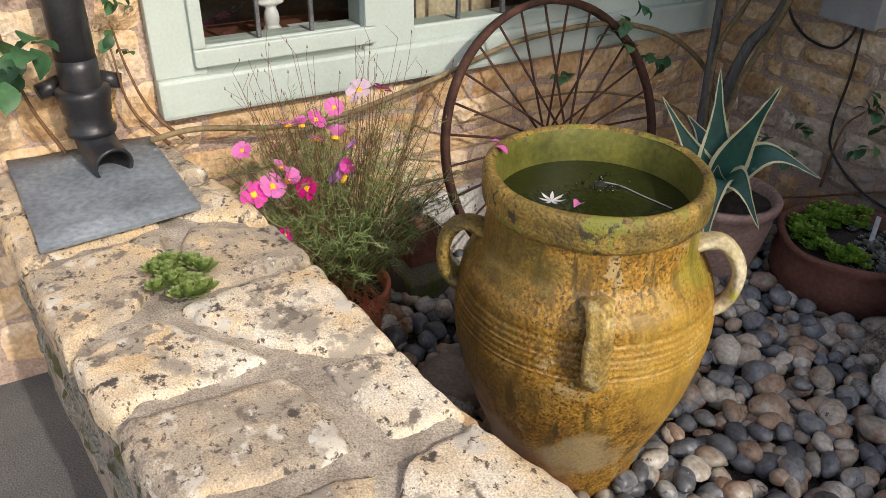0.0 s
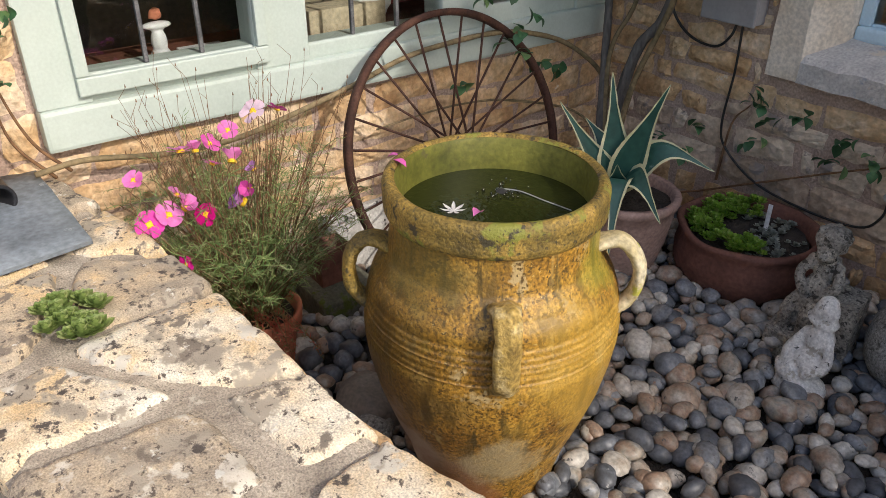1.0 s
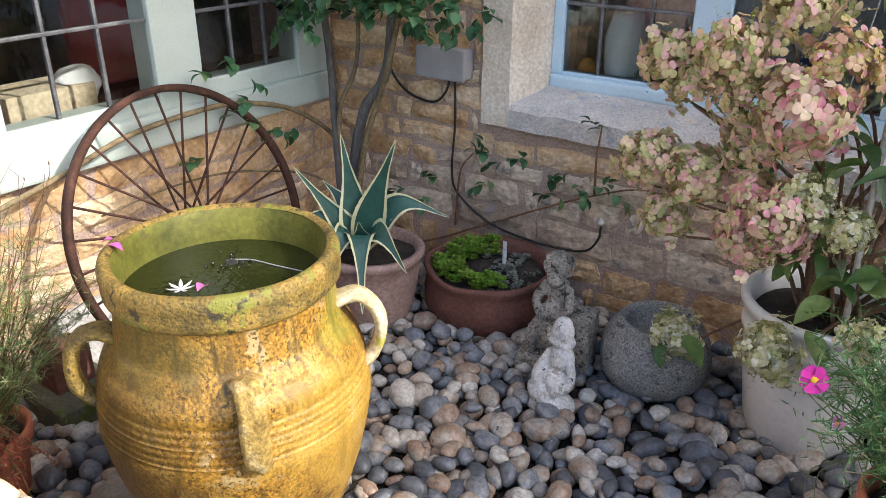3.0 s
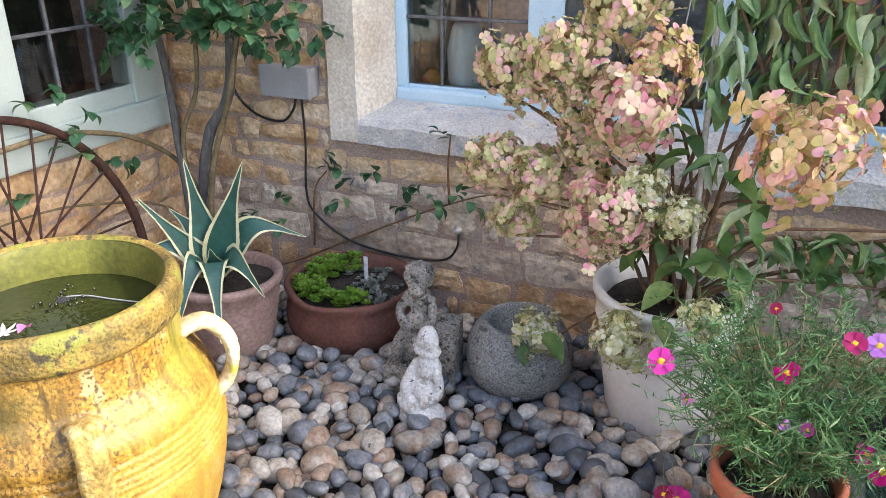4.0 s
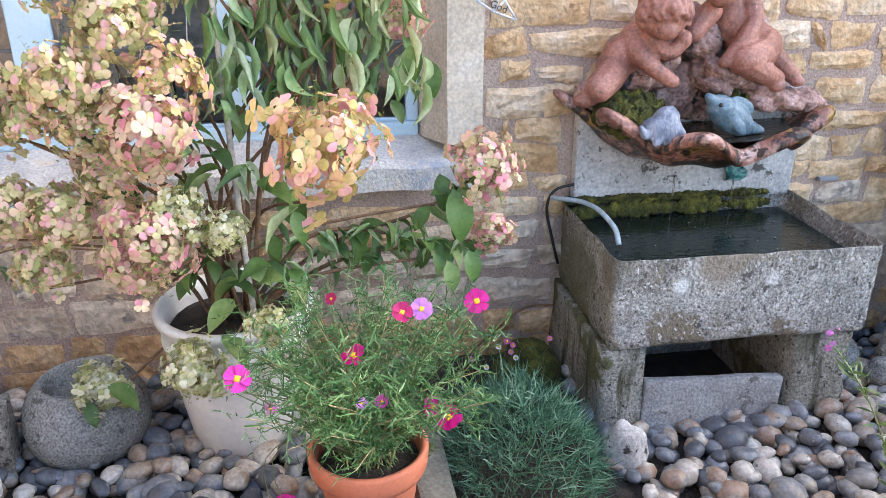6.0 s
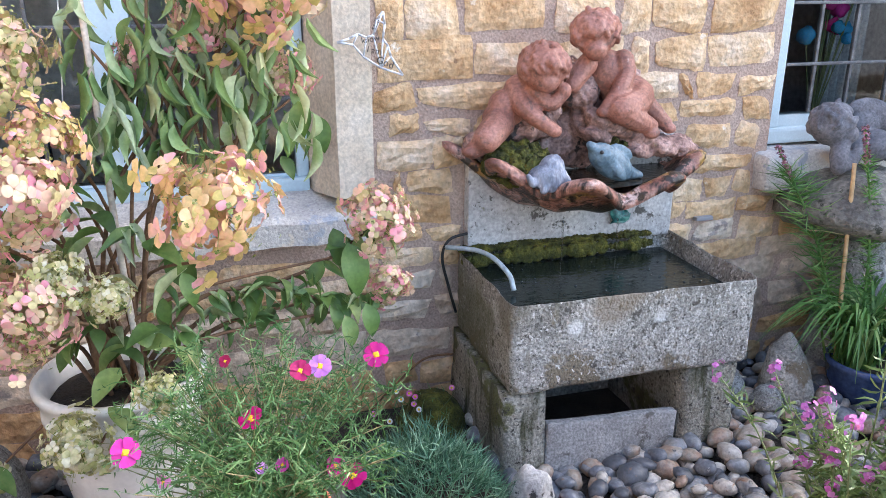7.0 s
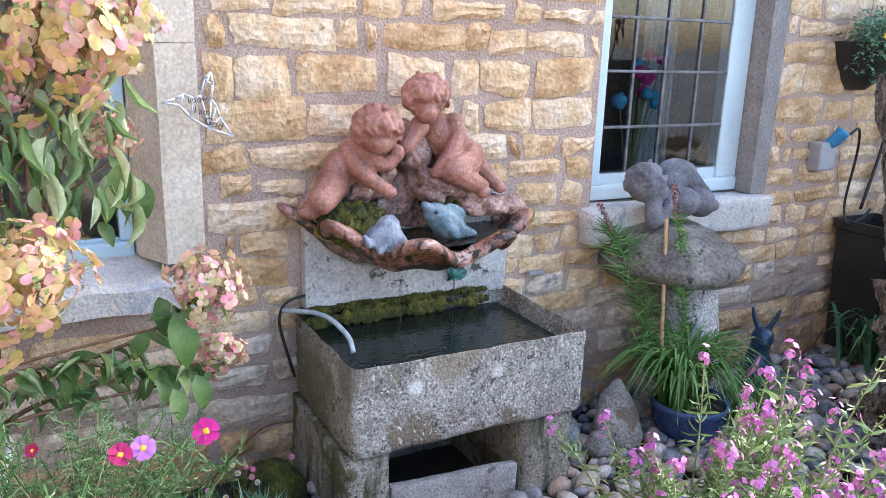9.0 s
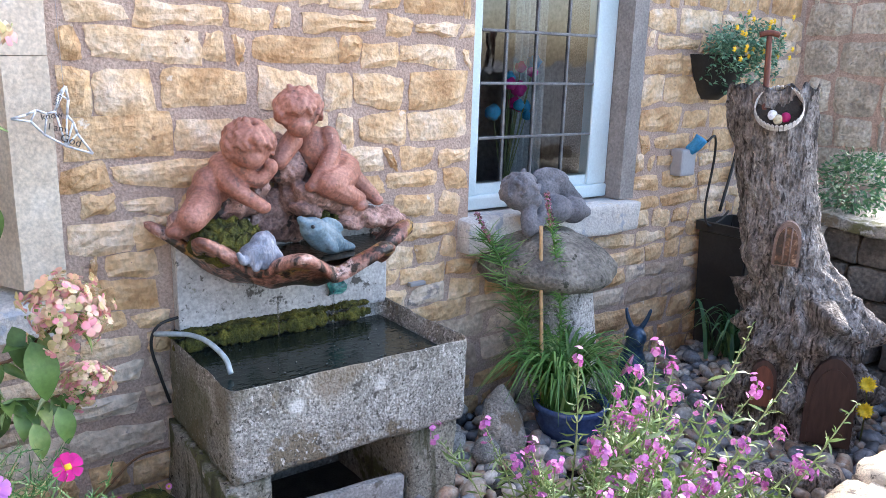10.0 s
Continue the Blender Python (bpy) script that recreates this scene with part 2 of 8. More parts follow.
M_JAR_CRUST = mat("crusted_terracotta", ((0.3, (0.16, 0.10, 0.02)), (0.5, (0.36, 0.24, 0.06)), (0.7, (0.60, 0.50, 0.28))), 16, 120, 0.75, 0.8, 0.005, [((0.58, 0.52, 0.38), 0.40, 12), ((0.07, 0.05, 0.02), 0.38, 24)], contrast=0.45)
M_JAR_IN = mat("green_slimed_clay", ((0.3, (0.06, 0.065, 0.010)), (0.7, (0.20, 0.19, 0.035))), 9, 80, 0.5, 0.4, 0.003, [((0.09, 0.08, 0.03), 0.38, 14)])
M_TROUGH = mat("weathered_stone", ((0.3, (0.13, 0.12, 0.10)), (0.45, (0.24, 0.225, 0.19)), (0.58, (0.33, 0.305, 0.26)), (0.72, (0.46, 0.43, 0.37))), 4, 95, 0.92, 1.0, 0.010,
               [((0.20, 0.155, 0.10), 0.43, 5), ((0.13, 0.125, 0.055), 0.41, 3.2), ((0.54, 0.52, 0.47), 0.37, 9), ((0.58, 0.56, 0.51), 0.35, 30), ((0.07, 0.065, 0.05), 0.38, 45)], contrast=0.4)
M_TERRA = mat("orange_terracotta", ((0.3, (0.50, 0.155, 0.08)), (0.7, (0.60, 0.21, 0.115))), 8, 90, 0.75, 0.2, 0.002, contrast=0.08)
M_TERRA_OLD = mat("brown_terracotta", ((0.3, (0.11, 0.043, 0.03)), (0.7, (0.20, 0.085, 0.058))), 7, 70, 0.8, 0.4, 0.004, [((0.30, 0.24, 0.20), 0.30, 12)])
M_TERRA_MAUVE = mat("bleached_terracotta", ((0.3, (0.26, 0.16, 0.13)), (0.7, (0.40, 0.28, 0.24))), 6, 80, 0.85, 0.3, 0.003, [((0.48, 0.42, 0.38), 0.34, 9)])
M_CERAMIC = mat("cream_glazed_ceramic", ((0.3, (0.80, 0.78, 0.73)), (0.7, (0.88, 0.86, 0.83))), 3, 60, 0.3, 0.08, 0.002, [((0.20, 0.18, 0.16), 0.24, 30)], contrast=0.06)
M_IRON = mat("black_cast_iron", ((0.3, (0.012, 0.012, 0.014)), (0.7, (0.03, 0.03, 0.034))), 10, 120, 0.38, 0.3, 0.002, [((0.10, 0.08, 0.07), 0.28, 40)])
M_RUST = mat("rusted_iron", ((0.3, (0.035, 0.014, 0.010)), (0.6, (0.085, 0.036, 0.022)), (0.8, (0.15, 0.075, 0.05))), 20, 150, 0.85, 0.5, 0.002, metal=0.2)
M_SLATE = mat("blue_slate", ((0.3, (0.13, 0.15, 0.17)), (0.7, (0.24, 0.27, 0.30))), 6, 60, 0.65, 0.4, 0.004, [((0.38, 0.40, 0.42), 0.36, 10)], stretch=(1, 1, 3))
M_GREYBOX = mat("grey_plastic", ((0.4, (0.27, 0.27, 0.28)), (0.6, (0.33, 0.33, 0.34))), 5, 90, 0.5, 0.05, 0.001, contrast=0.05)
M_CABLE = mat("black_cable", ((0.4, (0.01, 0.01, 0.01)), (0.6, (0.02, 0.02, 0.02))), 5, 90, 0.5, 0)
M_CONCRETE = mat("grey_concrete", ((0.3, (0.18, 0.18, 0.165)), (0.7, (0.32, 0.315, 0.29))), 9, 150, 0.95, 0.9, 0.005, [((0.10, 0.10, 0.085), 0.40, 22), ((0.40, 0.40, 0.37), 0.40, 90), ((0.10, 0.095, 0.085), 0.41, 130)], contrast=0.5)
M_LICHEN = mat("lichened_white_stone", ((0.3, (0.36, 0.34, 0.31)), (0.7, (0.60, 0.58, 0.54))), 15, 90, 0.95, 0.8, 0.005, [((0.06, 0.055, 0.05), 0.40, 30)])
M_MOSS = mat("moss", ((0.3, (0.022, 0.026, 0.005)), (0.5, (0.075, 0.078, 0.011)), (0.7, (0.17, 0.155, 0.022))), 25, 160, 0.95, 1.0, 0.01, contrast=0.4)


# ---- builders ----
def part(name, bm, material, parent=None, label="", smooth=True, kind="", category="", group=""):
    """Links a bmesh as one mesh object, a part under parent or a thing of its own."""
    me = bpy.data.meshes.new(name)
    bm.to_mesh(me)
    bm.free()
    for m in material if isinstance(material, (list, tuple)) else [material]:
        me.materials.append(m)
    if smooth:
        me.polygons.foreach_set("use_smooth", [True] * len(me.polygons))
    ob = new(name, me)
    ob.parent = parent
    return tagged(ob, label, category, group, kind)


def raw(name, verts, faces, material, parent=None, label="", smooth=True, mats=None, kind="", category=""):
    me = bpy.data.meshes.new(name)
    me.from_pydata(verts, [], faces)
    for m in material if isinstance(material, (list, tuple)) else [material]:
        me.materials.append(m)
    if mats is not None:
        me.polygons.foreach_set("material_index", mats)
    if smooth:
        me.polygons.foreach_set("use_smooth", [True] * len(me.polygons))
    ob = new(name, me)
    ob.parent = parent
    return tagged(ob, label, category, "", kind)


def thing(name, at, label, category, group="", kind=""):
    ob = new(name)
    ob.empty_display_size = 0.05
    ob.location = at
    return tagged(ob, label, category, group, kind)


def slab(lo, hi, bevel=0.0, bm=None):
    bm = bm or bmesh.new()
    made = bmesh.ops.create_cube(bm, size=1)["verts"]
    for v in made:
        v.co = Vector([lo[i] + (v.co[i] + 0.5) * (hi[i] - lo[i]) for i in range(3)])
    if bevel:
        bmesh.ops.bevel(bm, geom=list({e for v in made for e in v.link_edges}), offset=bevel, segments=2, affect="EDGES", profile=0.6)
    return bm


def lathe(profile, seg=48, bm=None, wave=None, close=False):
    """Turns (radius, height) points round z."""
    bm = bm or bmesh.new()
    rings = []
    for r, z in profile:
        ring = []
        for i in range(seg):
            a = 2 * math.pi * i / seg
            k = wave(a, r, z) if wave else (1, 0)
            ring.append(bm.verts.new((r * k[0] * math.cos(a), r * k[0] * math.sin(a), z + k[1])))
        rings.append(ring)
    for a, b in zip(rings, rings[1:]):
        for i in range(seg):
            j = (i + 1) % seg
            bm.faces.new((a[i], a[j], b[j], b[i]))
    if close:
        bm.faces.new(rings[-1])
        bm.faces.new(list(reversed(rings[0])))
    return bm


def smooth_line(pts, n=6):
    """Catmull-Rom through the points."""
    p = [Vector(q) for q in pts]
    if len(p) < 3:
        return p
    p = [2 * p[0] - p[1]] + p + [2 * p[-1] - p[-2]]
    out = []
    for a, b, c, d in zip(p, p[1:], p[2:], p[3:]):
        for k in range(n):
            t = k / n
            out.append(0.5 * (2 * b + (c - a) * t + (2 * a - 5 * b + 4 * c - d) * t * t + (3 * b - a - 3 * c + d) * t ** 3))
    return out + [p[-2]]


def tube(pts, r0, r1=None, seg=8, bm=None, n=6, knots=0.0):
    """A tapered tube along a smooth line."""
    bm = bm or bmesh.new()
    r1 = r0 if r1 is None else r1
    line = smooth_line(pts, n)
    rings = []
    side = None
    for i, p in enumerate(line):
        d = (line[min(i + 1, len(line) - 1)] - line[max(i - 1, 0)]).normalized()
        if side is None:
            side = d.orthogonal().normalized()
        side = (side - d * side.dot(d)).normalized()
        up = d.cross(side)
        r = r0 + (r1 - r0) * i / max(1, len(line) - 1)
        r *= 1 + knots * random.uniform(-1, 1)
        rings.append([bm.verts.new(p + (side * math.cos(2 * math.pi * k / seg) + up * math.sin(2 * math.pi * k / seg)) * r) for k in range(seg)])
    for a, b in zip(rings, rings[1:]):
        for k in range(seg):
            bm.faces.new((a[k], a[(k + 1) % seg], b[(k + 1) % seg], b[k]))
    bm.faces.new(list(reversed(rings[0])))
    bm.faces.new(rings[-1])
    return bm


def rough_up(bm, amount, scale, seed=0.0):
    for v in bm.verts:
        o = Vector((seed * 3.1, seed * 1.7, seed))
        v.co += noise.noise_vector(v.co * scale + o) * amount
    return bm


# ---- ground ----
def grid(x0, x1, y0, y1, z, nx=2, ny=2):
    bm = bmesh.new()
    vs = [[bm.verts.new((x0 + (x1 - x0) * i / nx, y0 + (y1 - y0) * j / ny, z)) for j in range(ny + 1)] for i in range(nx + 1)]
    for i in range(nx):
        for j in range(ny):
            bm.faces.new((vs[i][j], vs[i + 1][j], vs[i + 1][j + 1], vs[i][j + 1]))
    return bm


YB, XA, TOPZ = 2.10, -1.84, 0.58
part("ground", grid(-300, 300, -300, 300, -0.10, 8, 8), M_ASPHALT, None, "grey tarmac path running along the low wall", False, "structure", "ground")
part("garden_bed", slab((XA, -0.3, -0.09), (4.9, YB + 0.02, -0.015)), M_SOIL, None, "dark soil under the pebbles of the bed", False, "structure", "ground")


# ---- house ----
def pieces(x0, x1, z0, z1, holes):
    """Rectangles that fill a face round its openings."""
    xs = sorted({x0, x1, *[h[0] for h in holes], *[h[1] for h in holes]})
    out = []
    for a, b in zip(xs, xs[1:]):
        cuts = sorted([(h[2], h[3]) for h in holes if h[0] <= a and h[1] >= b])
        z = z0
        for c, d in cuts:
            if c > z:
                out.append((a, b, z, c))
            z = max(z, d)
        if z < z1:
            out.append((a, b, z, z1))
    return out


HEAD = 2.05
HOLES_B = [(-1.00, 0.93, 0.66, HEAD), (2.465, 3.36, 0.82, HEAD)]
bm = bmesh.new()
for a, b, c, d in pieces(XA, 4.9, -0.1, 5.0, HOLES_B):
    slab((a, YB, c), (b, YB + 0.42, d), 0, bm)
wall_b = part("wall_north", bm, M_MORTAR, None, "coursed honey limestone cottage wall with sandy mortar", False, "structure", "wall")
HOLES_A = [(-0.07, 2.02, 0.66, HEAD)]
bm = bmesh.new()
for a, b, c, d in pieces(-3.2, YB, -0.1, 4.6, HOLES_A):
    slab((XA - 0.40, a, c), (XA, b, d), 0, bm)
wall_a = part("wall_west", bm, M_MORTAR, None, "honey limestone wall below a painted timber window", False, "structure", "wall")
bm = slab((4.72, 1.58, -0.1), (5.1, YB, 2.9))
wall_d = part("wall_east", bm, M_MORTAR, None, "pale limestone return wall at the end of the bed", False, "structure", "wall")
# unseen roof; its eave is set to cast the shade edge on the walls
bm = bmesh.new()
for y0, z0, y1, z1 in ((2.085, 4.92, 4.6, 7.2),):
    vs = [bm.verts.new(p) for p in ((-6, y0, z0), (9, y0, z0), (9, y1, z1), (-6, y1, z1))]
    ws = [bm.verts.new(v.co + Vector((0, 0, 0.12))) for v in vs]
    bm.faces.new(vs), bm.faces.new(ws)
    for i in range(4):
        bm.faces.new((vs[i], vs[(i + 1) % 4], ws[(i + 1) % 4], ws[i]))
bmesh.ops.recalc_face_normals(bm, faces=bm.faces)
part("roof", bm, M_ROOF, None, "unseen stone slate roof with its eave set to cast shade", False, "structure", "roof")


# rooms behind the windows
# darker copy of the room plaster; the dim interior is painted in
M_ROOM_DARK = mat("shaded_room_plaster", ((0.4, (0.06, 0.052, 0.045)), (0.6, (0.12, 0.10, 0.085))), 2, 30, 0.9, 0)


def room(name, lo, hi, open_side, paint):
    bm = bmesh.new()
    x0, y0, z0 = lo
    x1, y1, z1 = hi
    c = [Vector((x, y, z)) for z in (z0, z1) for y in (y0, y1) for x in (x0, x1)]
    v = [bm.verts.new(p) for p in c]
    sides = {"z0": (0, 1, 3, 2), "z1": (4, 6, 7, 5), "y0": (0, 4, 5, 1), "y1": (2, 3, 7, 6), "x0": (0, 2, 6, 4), "x1": (1, 5, 7, 3)}
    for k, f in sides.items():
        if k != open_side:
            bm.faces.new([v[i] for i in f])
    part(name, bm, paint, None, "plastered room behind the window, brightness set in its paint", False, "structure", "room")


room("room_north", (-1.7, YB + 0.42, 0.1), (4.6, 4.0, 2.4), "y0", M_ROOM)
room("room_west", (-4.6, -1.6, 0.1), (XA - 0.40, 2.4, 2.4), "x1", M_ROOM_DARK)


# windows, built along u (sideways) and z with depth d outwards; place(u, d, z) gives the point
def window(name, label, place, outer, lights, paint, bars_h, sill_h, depth=0.07):
    """outer: u0, u1, z0, z1; lights: (u0, u1, z0, z1, [upright bars], casement)."""
    win = thing(name, place(0.5 * (outer[0] + outer[1]), 0, outer[2]), label, "window", kind="structure")
    inv = Matrix.Translation(-win.location)

    def bar(pname, u0, u1, d0, d1, z0, z1, m, bevel=0.006, parent=win, lab=""):
        a, b = place(u0, d0, z0), place(u1, d1, z1)
        lo, hi = [min(p, q) for p, q in zip(a, b)], [max(p, q) for p, q in zip(a, b)]
        bm = slab(lo, hi, bevel)
        bm.transform(inv)
        return part(pname, bm, m, parent, lab, False)

    u0, u1, z0, z1 = outer
    gd = max(0.0, depth - 0.032)
    bar("window_sill", u0, u1, -0.05, depth + 0.012, z0, z0 + sill_h, paint, 0.012)
    edges = [u0] + [x for l in lights for x in (l[0], l[1])] + [u1]
    for i in range(0, len(edges), 2):
        bar("mullion" if 0 < i < len(edges) - 2 else "stile", edges[i], edges[i + 1], -0.04, depth, z0 + sill_h, z1, paint)
    bar("head", u0 + 0.001, u1 - 0.001, -0.04, depth + 0.003, z1 - 0.06, z1, paint)
    for a, b, c, d, ups, casement in lights:
        bar("bottom_rail", a - 0.002, b + 0.002, -0.03, depth - 0.012, z0 + sill_h - 0.002, c, paint, 0.008)
        if casement:
            w = 0.035
            bar("casement_rail", a - w, b + w, depth + 0.001, depth + 0.022, c - 0.05, c, paint, 0.005)
            bar("casement_stile", a - w, a, depth + 0.002, depth + 0.020, c + 0.001, z1 - 0.02, paint, 0.005)
            bar("casement_stile", b, b + w, depth + 0.002, depth + 0.020, c + 0.001, z1 - 0.02, paint, 0.005)
        g = bar("pane", a - 0.004, b + 0.004, gd + 0.006, gd + 0.010, c - 0.004, z1, M_GLASS, 0)
        g.visible_shadow = False
        bm = bmesh.new()
        bm.from_mesh(g.data)
        out = place(0, 1, 0) - place(0, 0, 0)
        bmesh.ops.delete(bm, geom=[f for f in bm.faces if f.normal.dot(out) < 0.9], context="FACES")
        bm.to_mesh(g.data)
        bm.free()
        for u in ups:
            bar("glazing_bar", u - 0.006, u + 0.006, gd + 0.001, gd + 0.017, c + 0.001, z1 - 0.06, M_LEAD, 0.003)
        for z in bars_h:
            bar("glazing_bar", a + 0.001, b - 0.001, gd + 0.003, gd + 0.019, z - 0.006, z + 0.006, M_LEAD, 0.003)
    return win


window("window_1", "pale green timber window with leaded casements", lambda u, d, z: Vector((XA - 0.03 + d, u, z)), (-0.095, 2.04, 0.645, HEAD),
       [(0.047, 0.524, 0.835, HEAD, (0.21, 0.37), True), (0.70, 1.214, 0.81, HEAD, (0.87, 1.04), False), (1.398, 1.863, 0.83, HEAD, (1.55, 1.71), False)],
       M_PAINT, (1.06, 1.31, 1.56), 0.115)
window("window_2", "pale blue painted leaded window in a stone surround", lambda u, d, z: Vector((u, 2.27 - d, z)), (-0.89, 0.815, 0.775, HEAD),
       [(-0.85, -0.39, 0.835, HEAD, (-0.712, -0.532), False), (-0.27, 0.20, 0.835, HEAD, (-0.11, 0.045), False), (0.32, 0.775, 0.835, HEAD, (0.47, 0.62), False)],
       M_BLUEPAINT, (1.075, 1.30, 1.53, 1.76), 0.05, 0.03)
window("window_3", "pale blue leaded casement window beside the fountain", lambda u, d, z: Vector((u, 2.20 - d, z)), (2.475, 3.335, 0.845, HEAD),
       [(2.567, 3.215, 0.955, HEAD, (2.70, 2.863, 3.046), False)], M_CASEMENT, (1.136, 1.354, 1.559, 1.77), 0.06, 0.02)
# stone surround of the middle window
def chamfered(name, prof, z0, z1, label):
    """An upright block from a plan outline."""
    bm = bmesh.new()
    n = 10
    rings = [[bm.verts.new((x, y, z0 + (z1 - z0) * k / n)) for x, y in prof] for k in range(n + 1)]
    for a, b in zip(rings, rings[1:]):
        for i in range(len(prof)):
            bm.faces.new((a[i], a[(i + 1) % len(prof)], b[(i + 1) % len(prof)], b[i]))
    bm.faces.new(rings[-1]), bm.faces.new(list(reversed(rings[0])))
    bmesh.ops.recalc_face_normals(bm, faces=bm.faces)
    rough_up(bm, 0.004, 9)
    return part(name, bm, M_ASHLAR, None, label, False, "structure", "trim")


for k, (a, b) in enumerate(((0.782, 1.42), (1.422, 2.3))):
    chamfered("window_jamb", [(0.80, 2.40), (0.825, 2.20), (0.885, 2.075), (0.997, 2.075), (0.997, 2.14), (1.0, 2.40)], a, b, "dressed limestone window jamb with a splayed reveal")
    chamfered("window_jamb", [(-0.87, 2.40), (-0.895, 2.20), (-0.965, 2.075), (-1.083, 2.075), (-1.083, 2.14), (-1.083, 2.40)], a - (0.14 if k == 0 else 0), b, "dressed limestone window jamb with a splayed reveal")
bm = bmesh.new()
n = 30
prof = [(2.40, 0.785), (2.24, 0.782), (2.085, 0.735), (2.062, 0.715), (2.060, 0.645), (2.12, 0.640), (2.40, 0.64)]
rings = [[bm.verts.new((-0.960 + 1.960 * k / n, y, z + 0.003 * math.sin(k * 2.3))) for y, z in prof] for k in range(n + 1)]
for a, b in zip(rings, rings[1:]):
    for i in range(len(prof)):
        bm.faces.new((a[i], a[(i + 1) % 7], b[(i + 1) % 7], b[i]))
bm.faces.new(rings[0]), bm.faces.new(rings[-1])
bmesh.ops.recalc_face_normals(bm, faces=bm.faces)
rough_up(bm, 0.006, 12)
part("window_sill", bm, M_SILL, None, "worn grey limestone window sill", False, "structure", "trim")
bm = slab((2.42, 2.02, 0.70), (3.42, 2.30, 0.838), 0.02)
bmesh.ops.subdivide_edges(bm, edges=bm.edges, cuts=4, use_grid_fill=True)
rough_up(bm, 0.012, 7)
part("window_sill", bm, M_SILL, None, "grey weathered stone sill under the casement", True, "structure", "trim")
part("render_strip", rough_up(slab((3.338, 2.088, 0.84), (3.43, 2.26, HEAD)), 0.0, 5), mat("grey_render", ((0.3, (0.20, 0.18, 0.165)), (0.7, (0.30, 0.275, 0.25))), 9, 90, 0.95, 0.6, 0.005), None, "grey cement render beside the casement", False, "structure", "trim")


# ---- large things ----
def low_wall_point(u, v, z):
    """u metres along the low wall from the house, v across it to the garden."""
    return Vector((XA + u, -0.345 + 0.123 * u + v, z))


bm = bmesh.new()
n = 60
for k in range(n + 1):
    u = 6.4 * k / n
    for v, z in ((-0.215, -0.12), (-0.205, 0.30), (-0.20, TOPZ - 0.020), (0.24, TOPZ - 0.020), (0.25, 0.30), (0.25, -0.12)):
        bm.verts.new(low_wall_point(u, v, z))
bm.verts.ensure_lookup_table()
for k in range(n):
    for i in range(5):
        a = k * 6 + i
        bm.faces.new([bm.verts[j] for j in (a, a + 1, a + 7, a + 6)])
bmesh.ops.recalc_face_normals(bm, faces=bm.faces)
rough_up(bm, 0.008, 14)
low_wall = part("low_wall", bm, M_JOINT, None, "low limestone garden wall with lichened coping stones", False, "structure", "wall")


# terracotta jar
JAR = Vector((-0.737, 0.560, 0.0))
jar = thing("water_jar", JAR, "tall ochre terracotta jar with loop handles, filled with water", "jar")
outer = [(0.0, 0.0), (0.160, 0.0), (0.172, 0.012), (0.178, 0.05), (0.198, 0.13), (0.232, 0.22), (0.262, 0.31), (0.280, 0.39), (0.286, 0.44)]
z = 0.462
while z < 0.555:
    bulge = 0.286 - 1.35 * (z - 0.45) ** 2
    outer += [(bulge, z), (bulge - 0.0035, z + 0.005), (bulge - 0.0002, z + 0.010)]
    z += 0.010 if z < 0.47 or 0.495 < z < 0.51 else 0.016
outer += [(0.267, 0.578), (0.258, 0.598), (0.2535, 0.601), (0.2525, 0.606), (0.249, 0.612), (0.240, 0.630), (0.236, 0.637), (0.232, 0.639), (0.230, 0.655), (0.225, 0.68), (0.223, 0.71), (0.223, 0.726), (0.231, 0.731), (0.236, 0.738), (0.237, 0.752),
          (0.235, 0.762), (0.237, 0.772), (0.237, 0.786), (0.233, 0.797), (0.226, 0.803), (0.218, 0.803), (0.210, 0.797)]
cut = next(i for i, p in enumerate(outer) if p[1] > 0.728)
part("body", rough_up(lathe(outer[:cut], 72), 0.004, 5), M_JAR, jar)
part("rim", rough_up(lathe(outer[cut - 1:], 72), 0.004, 5), M_JAR_RIM, jar, "thick algae-darkened rim")
part("inner_wall", lathe([(0.210, 0.797), (0.206, 0.78), (0.203, 0.72), (0.206, 0.62), (0.0, 0.60)], 64), M_JAR_IN, jar, "green slimed inside of the jar")
bm = lathe([(0.0, 0.722), (0.1, 0.722), (0.2055, 0.722)], 64)
part("water", bm, water_mat("jar_water", (0.022, 0.027, 0.006)), jar, "still green water")


